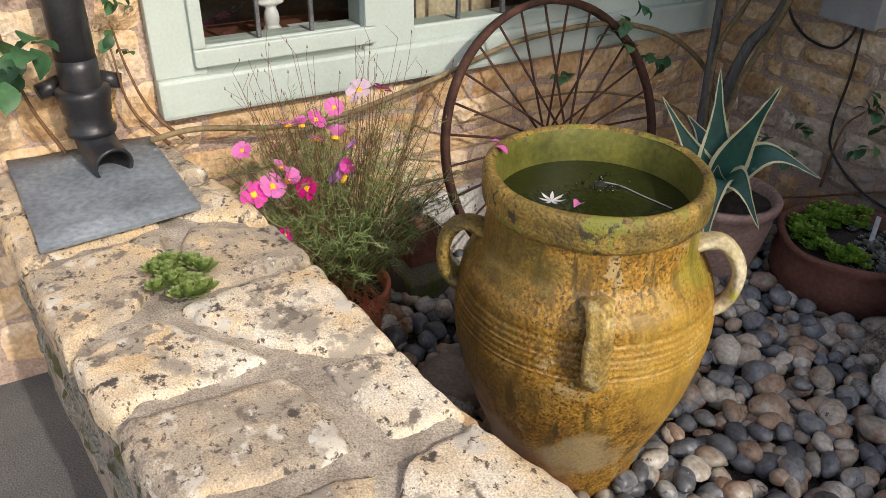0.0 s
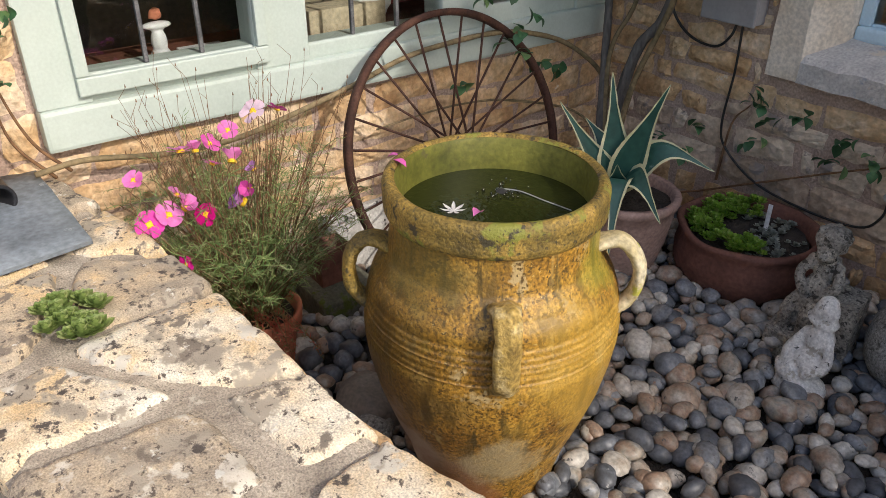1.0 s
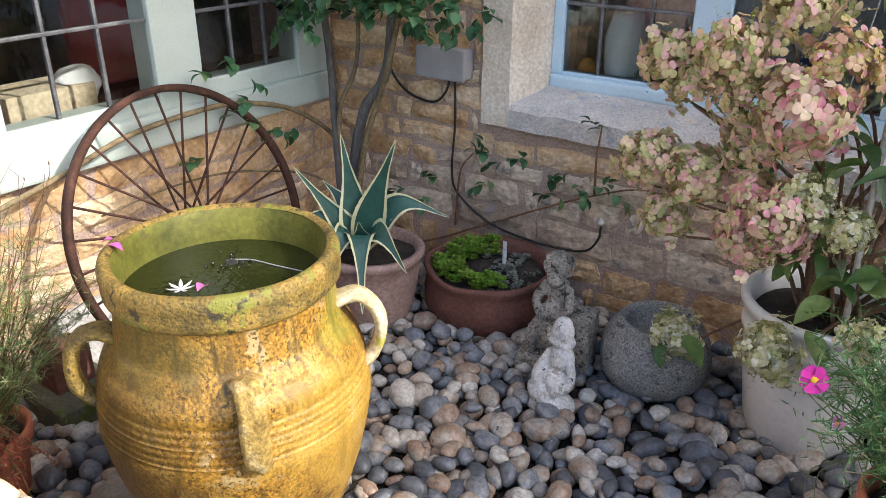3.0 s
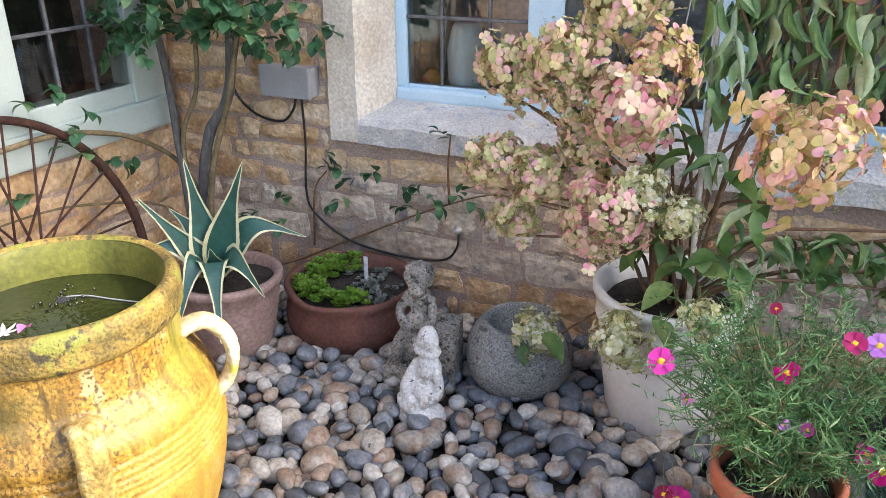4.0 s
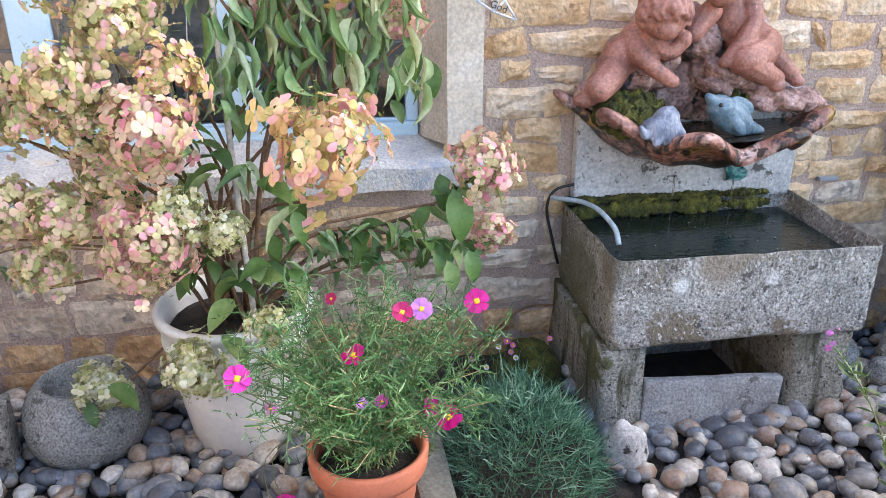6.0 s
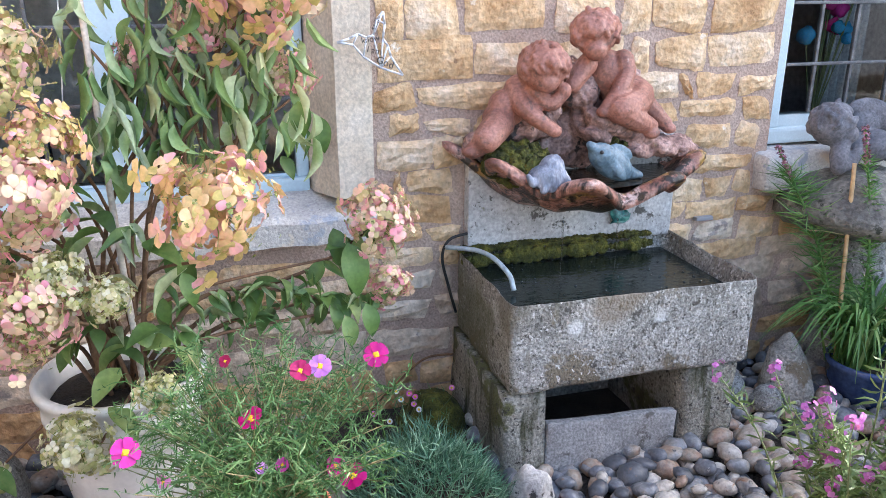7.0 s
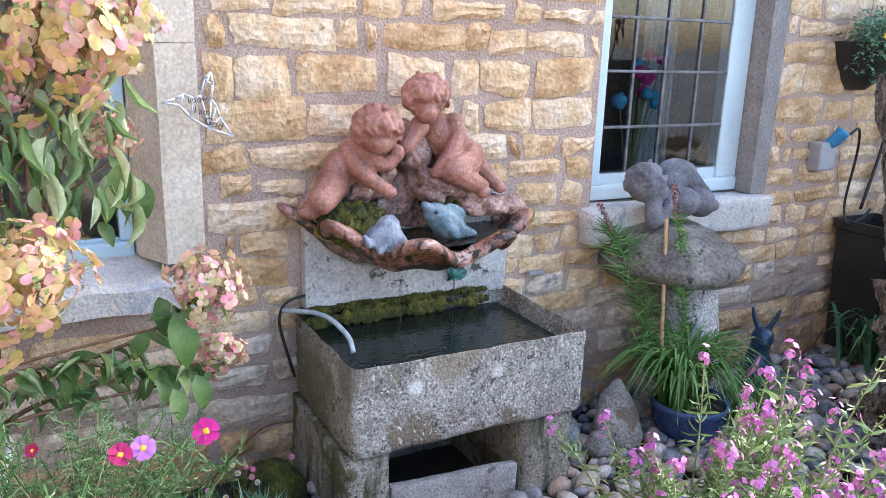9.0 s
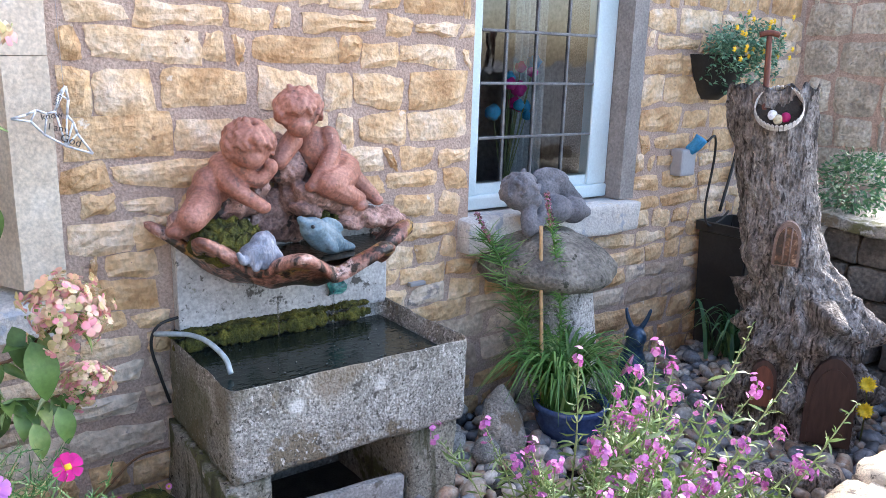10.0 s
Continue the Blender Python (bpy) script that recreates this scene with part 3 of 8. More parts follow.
def jar_handle(angle, clay, zt=0.685, zb=0.50, out=0.068, thick=0.022, ribs=0.0):
    """A pulled strap handle with lengthwise ribs, springing from the shoulder and falling to the belly."""
    c, s = math.cos(angle), math.sin(angle)

    def wall(z):
        return 0.225 + (0.286 - 0.225) * max(0.0, min(1.0, (0.69 - z) / 0.17)) ** 0.8

    rt, rb = wall(zt), wall(zb)
    pts = [(rt - 0.02, zt - 0.008), (rt + out * 0.45, zt + 0.006), (rt + out * 0.95, zt - 0.014), (max(rt + out, rb + out * 0.45), zt - (zt - zb) * 0.38), (rb + out * 0.42, zb + (zt - zb) * 0.28), (rb + 0.012, zb + 0.012), (rb - 0.012, zb - 0.010)]
    line = smooth_line([(r * c, r * s, z) for r, z in pts], 8)
    side = Vector((-s, c, 0))
    bm = bmesh.new()
    seg = 20
    rings = []
    for i, p in enumerate(line):
        t = i / (len(line) - 1)
        d = (line[min(i + 1, len(line) - 1)] - line[max(i - 1, 0)]).normalized()
        up = side.cross(d)
        flare = 1 + 0.35 * max(0, 1 - t * 6) + 0.25 * max(0, 1 - (1 - t) * 5)
        ring = []
        for k in range(seg):
            a = 2 * math.pi * k / seg
            rib = 1 + ribs * math.cos(5 * a)
            ring.append(bm.verts.new(p + side * math.cos(a) * thick * 1.35 * flare + up * math.sin(a) * thick * 0.72 * rib))
        rings.append(ring)
    for a, b in zip(rings, rings[1:]):
        for k in range(seg):
            bm.faces.new((a[k], a[(k + 1) % seg], b[(k + 1) % seg], b[k]))
    bm.faces.new(list(reversed(rings[0]))), bm.faces.new(rings[-1])
    bmesh.ops.recalc_face_normals(bm, faces=bm.faces)
    rough_up(rough_up(bm, 0.003, 20), 0.0015, 70)
    part("handle", bm, clay, jar, {M_JAR_LIME: "lime-crusted loop handle", M_JAR_CRUST: "ribbed handle crusted with pale lime"}.get(clay, ""))


view = math.atan2(-0.446 - 0.565, 0.37 + 0.73)
jar_handle(view + radians(84), M_JAR_LIME, 0.672, 0.525, 0.062, 0.021)
jar_handle(view - radians(80), M_JAR_RIM, 0.655, 0.515, 0.058, 0.021)
jar_handle(view + radians(8), M_JAR_CRUST, 0.636, 0.470, 0.062, 0.020, 0.16)
jar_handle(view + radians(178), M_JAR)
# floating fountain head, its cable and fallen petals
bm = lathe([(0.0, -0.01), (0.024, -0.01), (0.025, 0.002), (0.014, 0.007), (0.006, 0.014), (0.0, 0.015)], 16)
bm.transform(Matrix.Translation((-0.79, 0.625, 0.714)))
part("fountain_head", bm, M_CABLE, None, "small black floating fountain head in the jar water", category="fountain")

# stone trough on two uprights
TX0, TX1, TY0, TY1, TZ0, TZ1 = 1.268, 2.058, 1.552, 2.075, 0.298, 0.597
trough = thing("stone_trough", ((TX0 + TX1) / 2, (TY0 + TY1) / 2, 0), "weathered grey stone trough holding water, raised on stone blocks", "trough")
o = trough.location


def local(bm, o):
    bm.transform(Matrix.Translation(-Vector(o)))
    return bm


# patches: two pale spots, brown near the rim, dark olive low on the left
M_TROUGH_FRONT = mat("crusted_stone", ((0.3, (0.17, 0.158, 0.135)), (0.45, (0.29, 0.275, 0.24)), (0.58, (0.39, 0.37, 0.33)), (0.72, (0.50, 0.48, 0.43))), 6, 120, 0.92, 1.0, 0.010,
                     [((0.19, 0.155, 0.105), 0.44, 5), ((0.50, 0.48, 0.44), 0.37, 13), ((0.58, 0.56, 0.52), 0.42, 60), ((0.09, 0.083, 0.068), 0.41, 38), ((0.075, 0.07, 0.06), 0.41, 110)], contrast=0.5,
                     streaks=[((0.17, 0.155, 0.115), 0.39, 22, 0.15)],
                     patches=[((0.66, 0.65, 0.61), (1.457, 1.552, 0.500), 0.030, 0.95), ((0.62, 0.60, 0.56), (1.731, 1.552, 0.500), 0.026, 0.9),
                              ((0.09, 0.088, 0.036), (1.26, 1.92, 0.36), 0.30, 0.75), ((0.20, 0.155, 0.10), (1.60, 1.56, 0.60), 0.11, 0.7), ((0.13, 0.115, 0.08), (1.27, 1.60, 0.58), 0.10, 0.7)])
M_TROUGH_BASE = mat("mossy_support_shaded_wall", ((0.3, (0.16, 0.152, 0.12)), (0.5, (0.28, 0.265, 0.215)), (0.72, (0.42, 0.40, 0.34))), 5, 110, 0.92, 1.0, 0.010,
                    [((0.11, 0.11, 0.045), 0.44, 5), ((0.42, 0.40, 0.35), 0.38, 14), ((0.06, 0.055, 0.045), 0.42, 45)], contrast=0.45, streaks=[((0.07, 0.07, 0.035), 0.45, 20, 0.14)])
bm = slab((TX0, TY0, TZ0), (TX1, TY1, TZ1))
top = max(bm.faces, key=lambda f: f.calc_center_median().z)
bmesh.ops.inset_region(bm, faces=[top], thickness=0.054)
bmesh.ops.translate(bm, verts=top.verts, vec=(0, 0, -0.20))
bmesh.ops.bevel(bm, geom=bm.edges[:], offset=0.024, segments=4, affect="EDGES", profile=0.5)
bmesh.ops.subdivide_edges(bm, edges=[e for e in bm.edges if e.calc_length() > 0.12], cuts=12, use_grid_fill=True)
for v in bm.verts:
    if v.co.z < TZ0 + 0.05:
        v.co.z += 0.012 * math.sin((v.co.x - TX0) * 4)
rough_up(bm, 0.006, 11)
rough_up(bm, 0.005, 34)
bm.normal_update()
# faces inside the basin below its rim take a much darker stone
for f in bm.faces:
    c = f.calc_center_median()
    if TX0 + 0.034 < c.x < TX1 - 0.034 and TY0 + 0.034 < c.y < TY1 - 0.034 and c.z < TZ1 - 0.007:
        f.material_index = 1
part("basin", local(bm, o), [M_TROUGH_FRONT, mat("dark_inner_stone", ((0.3, (0.03, 0.03, 0.022)), (0.7, (0.085, 0.08, 0.06))), 9, 90, 0.55, 0.7, 0.006, [((0.05, 0.06, 0.012), 0.44, 9)], contrast=0.4)], trough)
bm = slab((TX0 + 0.042, TY0 + 0.042, 0.50), (TX1 - 0.042, TY1 - 0.042, 0.532))
part("water", local(bm, o), water_mat("trough_water", (0.012, 0.018, 0.016)), trough, "dark still water", False)
for a, b in ((TX0 - 0.012, TX0 + 0.125), (TX1 - 0.200, TX1 - 0.018)):
    bm = slab((a, TY0 + 0.03, -0.06), (b, TY1, TZ0 - 0.003))
    bmesh.ops.subdivide_edges(bm, edges=bm.edges, cuts=6, use_grid_fill=True)
    rough_up(bm, 0.012, 9)
    part("support_block", local(bm, o), M_TROUGH_BASE, trough)
bm = slab((TX0 + 0.13, TY1 - 0.03, -0.06), (TX1 - 0.18, TY1, TZ0 - 0.004))
part("back_stone", local(bm, o), M_TROUGH, trough, "", False)
bm = slab((1.392, TY0 + 0.030, -0.05), (1.832, TY0 + 0.062, 0.166), 0.006)
bm.transform(Matrix.Translation((1.6, 0, 0)) @ Matrix.Rotation(radians(3), 4, "Y") @ Matrix.Translation((-1.6, 0, 0)))
bmesh.ops.subdivide_edges(bm, edges=bm.edges, cuts=5, use_grid_fill=True)
rough_up(bm, 0.006, 8)
part("stone_slab", bm, mat("cracked_grey_slab", ((0.3, (0.22, 0.215, 0.205)), (0.7, (0.42, 0.415, 0.40))), 7, 110, 0.92, 0.7, 0.006, [((0.14, 0.13, 0.115), 0.40, 10), ((0.50, 0.49, 0.46), 0.38, 30)], contrast=0.35), None, "cracked grey stone slab set under the trough", category="slab")

# wall fountain: backplate and scalloped basin
bm = slab((1.30, 2.052, 0.57), (2.06, 2.10, 0.93), 0.006)
part("back_plate", bm, mat("flaking_whitewash", ((0.3, (0.34, 0.33, 0.32)), (0.7, (0.58, 0.57, 0.55))), 8, 90, 0.9, 0.6, 0.005, [((0.10, 0.095, 0.085), 0.43, 14), ((0.16, 0.155, 0.06), 0.36, 7), ((0.13, 0.12, 0.11), 0.38, 50)]), None, "flaking whitewashed slab behind the fountain basin", False, category="panel")
M_SHELL = mat("stained_terracotta_shell", ((0.3, (0.07, 0.03, 0.02)), (0.44, (0.22, 0.09, 0.06)), (0.58, (0.40, 0.21, 0.16)), (0.75, (0.58, 0.44, 0.38))), 12, 80, 0.42, 0.8, 0.006,
              [((0.34, 0.20, 0.05), 0.41, 6), ((0.03, 0.022, 0.016), 0.49, 8), ((0.60, 0.44, 0.38), 0.39, 13)], contrast=0.4, streaks=[((0.025, 0.018, 0.014), 0.47, 30, 0.2)])
SH = Vector((1.665, 2.075, 0.868))
shell = thing("shell_basin", SH, "scalloped terracotta wall basin with a wavy stained rim", "fountain")
bm = bmesh.new()
rings = []
seg = 110
for r, z in ((0.02, -0.15), (0.14, -0.148), (0.23, -0.128), (0.295, -0.095), (0.335, -0.062), (0.362, -0.046), (0.388, -0.044), (0.402, -0.034), (0.402, -0.018), (0.388, -0.006), (0.365, -0.006), (0.340, -0.022), (0.318, -0.045), (0.22, -0.085), (0.02, -0.085)):
    ring = []
    for i in range(seg + 1):
        a = math.pi * i / seg
        w = (r / 0.38) ** 3
        wave = math.cos((a - 1.81) * 9.3 + 0.35 * math.sin(2 * a))
        rr = r * (1 + 0.10 * w * wave)
        ring.append(bm.verts.new((rr * 1.0 * math.cos(a), -rr * 0.90 * math.sin(a), z + 0.034 * w * wave - 0.016 * w + 0.045 * w * abs(math.cos(a)) ** 2 - 0.02 * w * math.cos(a))))
    rings.append(ring)
for a, b in zip(rings, rings[1:]):
    for i in range(seg):
        bm.faces.new((a[i], b[i], b[i + 1], a[i + 1]))
bmesh.ops.recalc_face_normals(bm, faces=bm.faces)
rough_up(bm, 0.006, 14)
part("bowl", bm, M_SHELL, shell)
bm = bmesh.new()
mid = bm.verts.new((0, 0, -0.034))
ring = [bm.verts.new((0.326 * math.cos(math.pi * i / 40), -0.292 * math.sin(math.pi * i / 40), -0.034)) for i in range(41)]
for i in range(40):
    bm.faces.new((mid, ring[i + 1], ring[i]))
part("water", bm, water_mat("basin_water", (0.03, 0.024, 0.016)), shell, "dark brown water in the basin")


# pots
def pot(name, at, prof, material, label, soil_z, seg=56, wobble=0.003, category="pot", soil_r=None):
    p = thing(name, at, label, category)
    part("body", rough_up(lathe(prof, seg), wobble, 6), material, p)
    r = soil_r or prof[-1][0]
    bm = lathe([(r, soil_z - 0.004), (r * 0.7, soil_z + 0.006), (r * 0.3, soil_z + 0.002), (0.001, soil_z + 0.01)], 32)
    rough_up(bm, 0.008, 25)
    part("soil", bm, M_SOIL, p, "dark potting soil")
    return p


white_pot = pot("plant_pot", (0.23, 1.765, 0), [(0, 0), (0.138, 0), (0.150, 0.012), (0.178, 0.20), (0.198, 0.345), (0.206, 0.350), (0.206, 0.362), (0.202, 0.366), (0.212, 0.418), (0.220, 0.424), (0.222, 0.440), (0.216, 0.448), (0.200, 0.446), (0.190, 0.40), (0.185, 0.37)],
                M_CERAMIC, "large cream glazed ceramic plant pot", 0.385)
terra_pot = pot("plant_pot", (0.57, 1.29, 0), [(0, 0), (0.092, 0), (0.098, 0.008), (0.120, 0.19), (0.123, 0.205), (0.138, 0.208), (0.143, 0.222), (0.146, 0.262), (0.141, 0.270), (0.130, 0.268), (0.122, 0.22), (0.118, 0.20)],
                M_TERRA, "orange terracotta plant pot of flowering cosmos", 0.232, 48, 0.001)
bowl_pot = pot("plant_bowl", (-0.88, 1.83, 0), [(0, 0), (0.175, 0), (0.205, 0.02), (0.232, 0.075), (0.236, 0.12), (0.224, 0.165), (0.226, 0.185), (0.236, 0.20), (0.234, 0.215), (0.220, 0.217), (0.206, 0.20), (0.20, 0.16)],
               M_TERRA_OLD, "wide dark brown terracotta bowl planted with succulents", 0.175, 56, 0.012)
agave_pot = pot("plant_pot", (-1.20, 1.56, 0), [(0, 0), (0.112, 0), (0.125, 0.015), (0.152, 0.13), (0.168, 0.22), (0.172, 0.262), (0.184, 0.270), (0.188, 0.292), (0.180, 0.300), (0.162, 0.297), (0.152, 0.25)],
                M_TERRA_MAUVE, "bleached terracotta pot holding a variegated agave", 0.268, 48, 0.003)
blue_pot = pot("plant_pot", (2.70, 1.70, 0), [(0, 0), (0.095, 0), (0.11, 0.012), (0.138, 0.08), (0.142, 0.13), (0.150, 0.138), (0.150, 0.155), (0.142, 0.160), (0.130, 0.15), (0.125, 0.12)],
               mat("blue_glaze", ((0.3, (0.02, 0.04, 0.13)), (0.7, (0.08, 0.13, 0.28))), 9, 60, 0.2, 0.1, 0.002), "blue glazed pot of grassy blazing star", 0.13, 48, 0.002)
cosmos_pot = pot("plant_pot", (-1.42, 0.27, 0), [(0, 0), (0.085, 0), (0.09, 0.008), (0.112, 0.16), (0.126, 0.165), (0.130, 0.21), (0.124, 0.216), (0.112, 0.20), (0.108, 0.17)],
                 M_TERRA, "orange terracotta pot of straggly cosmos", 0.19, 40, 0.001)

# squat concrete ball
bm = lathe([(0.0, 0.0), (0.095, 0.0), (0.135, 0.018), (0.160, 0.07), (0.166, 0.13), (0.156, 0.195), (0.134, 0.245), (0.115, 0.268), (0.102, 0.268), (0.096, 0.245), (0.10, 0.20), (0.0, 0.195)], 48)
bm.transform(Matrix.Translation((-0.215, 1.765, 0)) @ Matrix.Diagonal((1.04, 1.04, 0.88, 1)))
rough_up(rough_up(bm, 0.004, 6), 0.002, 60)
part("concrete_planter", bm, M_CONCRETE, None, "squat rounded grey concrete planter on the pebbles", category="planter")

# leaning cart wheel
WC = Vector((-1.61, 1.155, 0.412))
wheel = thing("cart_wheel", WC, "rusty iron spoked wheel leaning on the wall", "wheel")
R = 0.462
turn = Matrix.Rotation(radians(-17), 4, "Y") @ Matrix.Rotation(radians(4), 4, "Z")


def in_wheel(a, r, d=0.0):
    return turn @ Vector((d, r * math.cos(a), r * math.sin(a)))


bm = bmesh.new()
seg = 96
prof = [(-0.012, -0.012), (0.012, -0.012), (0.016, 0.0), (0.012, 0.010), (-0.012, 0.010), (-0.016, 0.0)]
rings = [[bm.verts.new(in_wheel(2 * math.pi * i / seg, R + h, d)) for d, h in prof] for i in range(seg)]
for i in range(seg):
    a, b = rings[i], rings[(i + 1) % seg]
    for k in range(6):
        bm.faces.new((a[k], a[(k + 1) % 6], b[(k + 1) % 6], b[k]))
bmesh.ops.recalc_face_normals(bm, faces=bm.faces)
part("rim", bm, M_RUST, wheel)
part("hub", tube([in_wheel(0, 0, -0.07), in_wheel(0, 0, 0), in_wheel(0, 0, 0.07)], 0.032, 0.028, 14), M_RUST, wheel)
for i in range(28):
    a = 2 * math.pi * i / 28
    d = 0.055 if i % 2 else -0.055
    part("spoke", tube([in_wheel(a + 0.25, 0.028, d), in_wheel(a, R - 0.01, 0)], 0.0042, 0.0042, 6), M_RUST, wheel)

# downpipe and slate
pipe = thing("downpipe", (-1.712, -0.288, 0.6), "black cast iron downpipe ending above a slate", "pipe")
o = pipe.location
bm = tube([(-1.712, -0.288, 4.4), (-1.712, -0.288, 2.0), (-1.712, -0.288, 0.86)], 0.048, 0.048, 24)
part("shaft", local(bm, o), M_IRON, pipe)
bm = lathe([(0.048, 0.705), (0.060, 0.708), (0.062, 0.722), (0.055, 0.728), (0.056, 0.760), (0.060, 0.766), (0.063, 0.80), (0.066, 0.806), (0.066, 0.822), (0.058, 0.828), (0.048, 0.83)], 28)
bm.transform(Matrix.Translation((-1.712, -0.288, -0.022)))
part("collar", local(bm, o), M_IRON, pipe)
bm = tube([(-1.712, -0.288, 0.88), (-1.712, -0.288, 0.715), (-1.702, -0.284, 0.664), (-1.664, -0.274, 0.632), (-1.616, -0.262, 0.620)], 0.049, 0.050, 24)
bmesh.ops.delete(bm, geom=[f for f in bm.faces if len(f.verts) > 4 and f.calc_center_median().z < 0.7], context="FACES_ONLY")
el = part("shoe", local(bm, o), M_IRON, pipe)
sol = el.modifiers.new("wall", "SOLIDIFY")
sol.thickness = 0.007
for s in (-1, 1):
    bm = tube([(-1.775, -0.288 + s * 0.045, 0.80), (-1.76, -0.288 + s * 0.10, 0.79)], 0.024, 0.02, 10)
    part("bracket", local(bm, o), M_IRON, pipe)
bm = bmesh.new()
cs = [(-1.838, -0.50), (-1.838, -0.135), (-1.345, -0.120), (-1.300, -0.475)]
lo = [bm.verts.new((x, y, TOPZ + 0.008)) for x, y in cs]
hi = [bm.verts.new((x, y, TOPZ + 0.020)) for x, y in cs]
bm.faces.new(hi)
for i in range(4):
    bm.faces.new((lo[i], lo[(i + 1) % 4], hi[(i + 1) % 4], hi[i]))
bmesh.ops.subdivide_edges(bm, edges=bm.edges, cuts=5, use_grid_fill=True)
rough_up(bm, 0.004, 9)
part("slate", bm, M_SLATE, None, "blue-grey slate slab lying under the downpipe", category="slate")

# junction box
box = thing("junction_box", (-1.24, 2.075, 0.85), "grey plastic electrical box fixed to the stone wall", "electrical box")
o = box.location
part("case", local(slab((-1.345, 2.04, 0.797), (-1.135, 2.10, 0.905), 0.006), o), M_GREYBOX, box, "", False)
part("lid", local(slab((-1.349, 2.024, 0.793), (-1.131, 2.039, 0.909), 0.006), o), M_GREYBOX, box, "", False)


def cable(label, pts, r=0.004, m=None, name="cable"):
    return part(name, tube(pts, r, r, 8), m or M_CABLE, None, label, category="cable")


cable("black cable looping below the electrical box", [(-1.22, 2.07, 0.80), (-1.235, 2.06, 0.74), (-1.30, 2.07, 0.69), (-1.42, 2.07, 0.71), (-1.50, 2.06, 0.80), (-1.52, 2.07, 0.95)], 0.005)
cable("black cable hanging down the stone wall", [(-1.20, 2.07, 0.80), (-1.20, 2.075, 0.62), (-1.21, 2.07, 0.42), (-1.17, 2.07, 0.33), (-1.02, 2.07, 0.245), (-0.80, 2.07, 0.22), (-0.63, 2.07, 0.235), (-0.575, 2.075, 0.29), (-0.57, 2.085, 0.35)], 0.0045)

# staddle stone with a resting cherub ornament
M_STADDLE = mat("pale_lichened_stone", ((0.3, (0.24, 0.23, 0.21)), (0.5, (0.40, 0.39, 0.37)), (0.72, (0.58, 0.57, 0.54))), 9, 110, 0.95, 0.9, 0.008, [((0.12, 0.115, 0.10), 0.43, 14), ((0.64, 0.63, 0.61), 0.40, 40), ((0.09, 0.085, 0.075), 0.41, 90)], contrast=0.45)
st = thing("staddle_stone", (2.83, 1.95, 0), "mushroom-shaped grey staddle stone", "stone")
bm = lathe([(0, 0.0), (0.205, 0.0), (0.205, 0.02), (0.165, 0.30), (0.125, 0.585), (0, 0.59)], 4)
bm.transform(Matrix.Rotation(radians(50), 4, "Z"))
bmesh.ops.bevel(bm, geom=bm.edges[:], offset=0.02, segments=2, affect="EDGES")
bm.transform(Matrix.Translation((0.04, 0, 0)))
part("base", rough_up(bm, 0.012, 6), M_STADDLE, st)
bm = lathe([(0, 0.575), (0.15, 0.575), (0.25, 0.60), (0.285, 0.632), (0.282, 0.662), (0.235, 0.73), (0.165, 0.775), (0.08, 0.797), (0, 0.80)], 56)
bm.transform(Matrix.Translation((-0.07, 0, -0.012)))
part("cap", rough_up(rough_up(bm, 0.03, 5), 0.010, 22), mat("dark_staddle_stone", ((0.3, (0.09, 0.08, 0.07)), (0.55, (0.18, 0.165, 0.14)), (0.75, (0.28, 0.26, 0.22))), 8, 70, 0.95, 1.0, 0.012, [((0.05, 0.05, 0.035), 0.40, 20), ((0.36, 0.34, 0.30), 0.32, 12)], contrast=0.4), st)


# ---- plants ----
def leafy(name, ramp, rand="object", amount=0.7, rough=0.5, tr=0.25, scale=18):
    return mat(name, ramp, scale, 90, rough, 0.25, 0.002, (), rand, amount, translucent=tr, contrast=0.12)


M_HYLEAF = leafy("hydrangea_leaf", ((0.2, (0.07, 0.13, 0.03)), (0.5, (0.12, 0.22, 0.05)), (0.8, (0.24, 0.32, 0.10))))
M_ROSELEAF = leafy("rose_leaf", ((0.2, (0.03, 0.085, 0.035)), (0.6, (0.065, 0.17, 0.07)), (0.85, (0.16, 0.26, 0.10))), "island")
M_FERNY = leafy("feathery_green", ((0.2, (0.045, 0.12, 0.03)), (0.6, (0.12, 0.26, 0.08)), (0.85, (0.28, 0.40, 0.17))), "island")
M_FERNY_OLD = leafy("fading_feathery_green", ((0.2, (0.10, 0.16, 0.04)), (0.55, (0.20, 0.29, 0.09)), (0.88, (0.34, 0.34, 0.15))), "island")
M_BLUEGREEN = leafy("blue_green_foliage", ((0.2, (0.05, 0.13, 0.07)), (0.6, (0.13, 0.28, 0.16)), (0.85, (0.28, 0.44, 0.29))), "island", 0.9)
M_GRASS = leafy("strappy_green", ((0.2, (0.06, 0.15, 0.03)), (0.6, (0.13, 0.28, 0.065)), (0.85, (0.27, 0.40, 0.14))), "island")
M_LIME = leafy("lime_green", ((0.2, (0.12, 0.24, 0.02)), (0.6, (0.22, 0.38, 0.04)), (0.85, (0.34, 0.44, 0.10))), "island")
M_STEM = mat("green_stem", ((0.3, (0.10, 0.14, 0.04)), (0.7, (0.20, 0.20, 0.08))), 20, 90, 0.7, 0.3, 0.002)
M_STEM_RED = mat("reddish_dry_stem", ((0.3, (0.10, 0.045, 0.02)), (0.7, (0.24, 0.13, 0.06))), 20, 90, 0.8, 0.3, 0.002)
M_STRAW = mat("straw_stem", ((0.3, (0.36, 0.28, 0.13)), (0.7, (0.50, 0.42, 0.24))), 20, 90, 0.8, 0.2, 0.002)
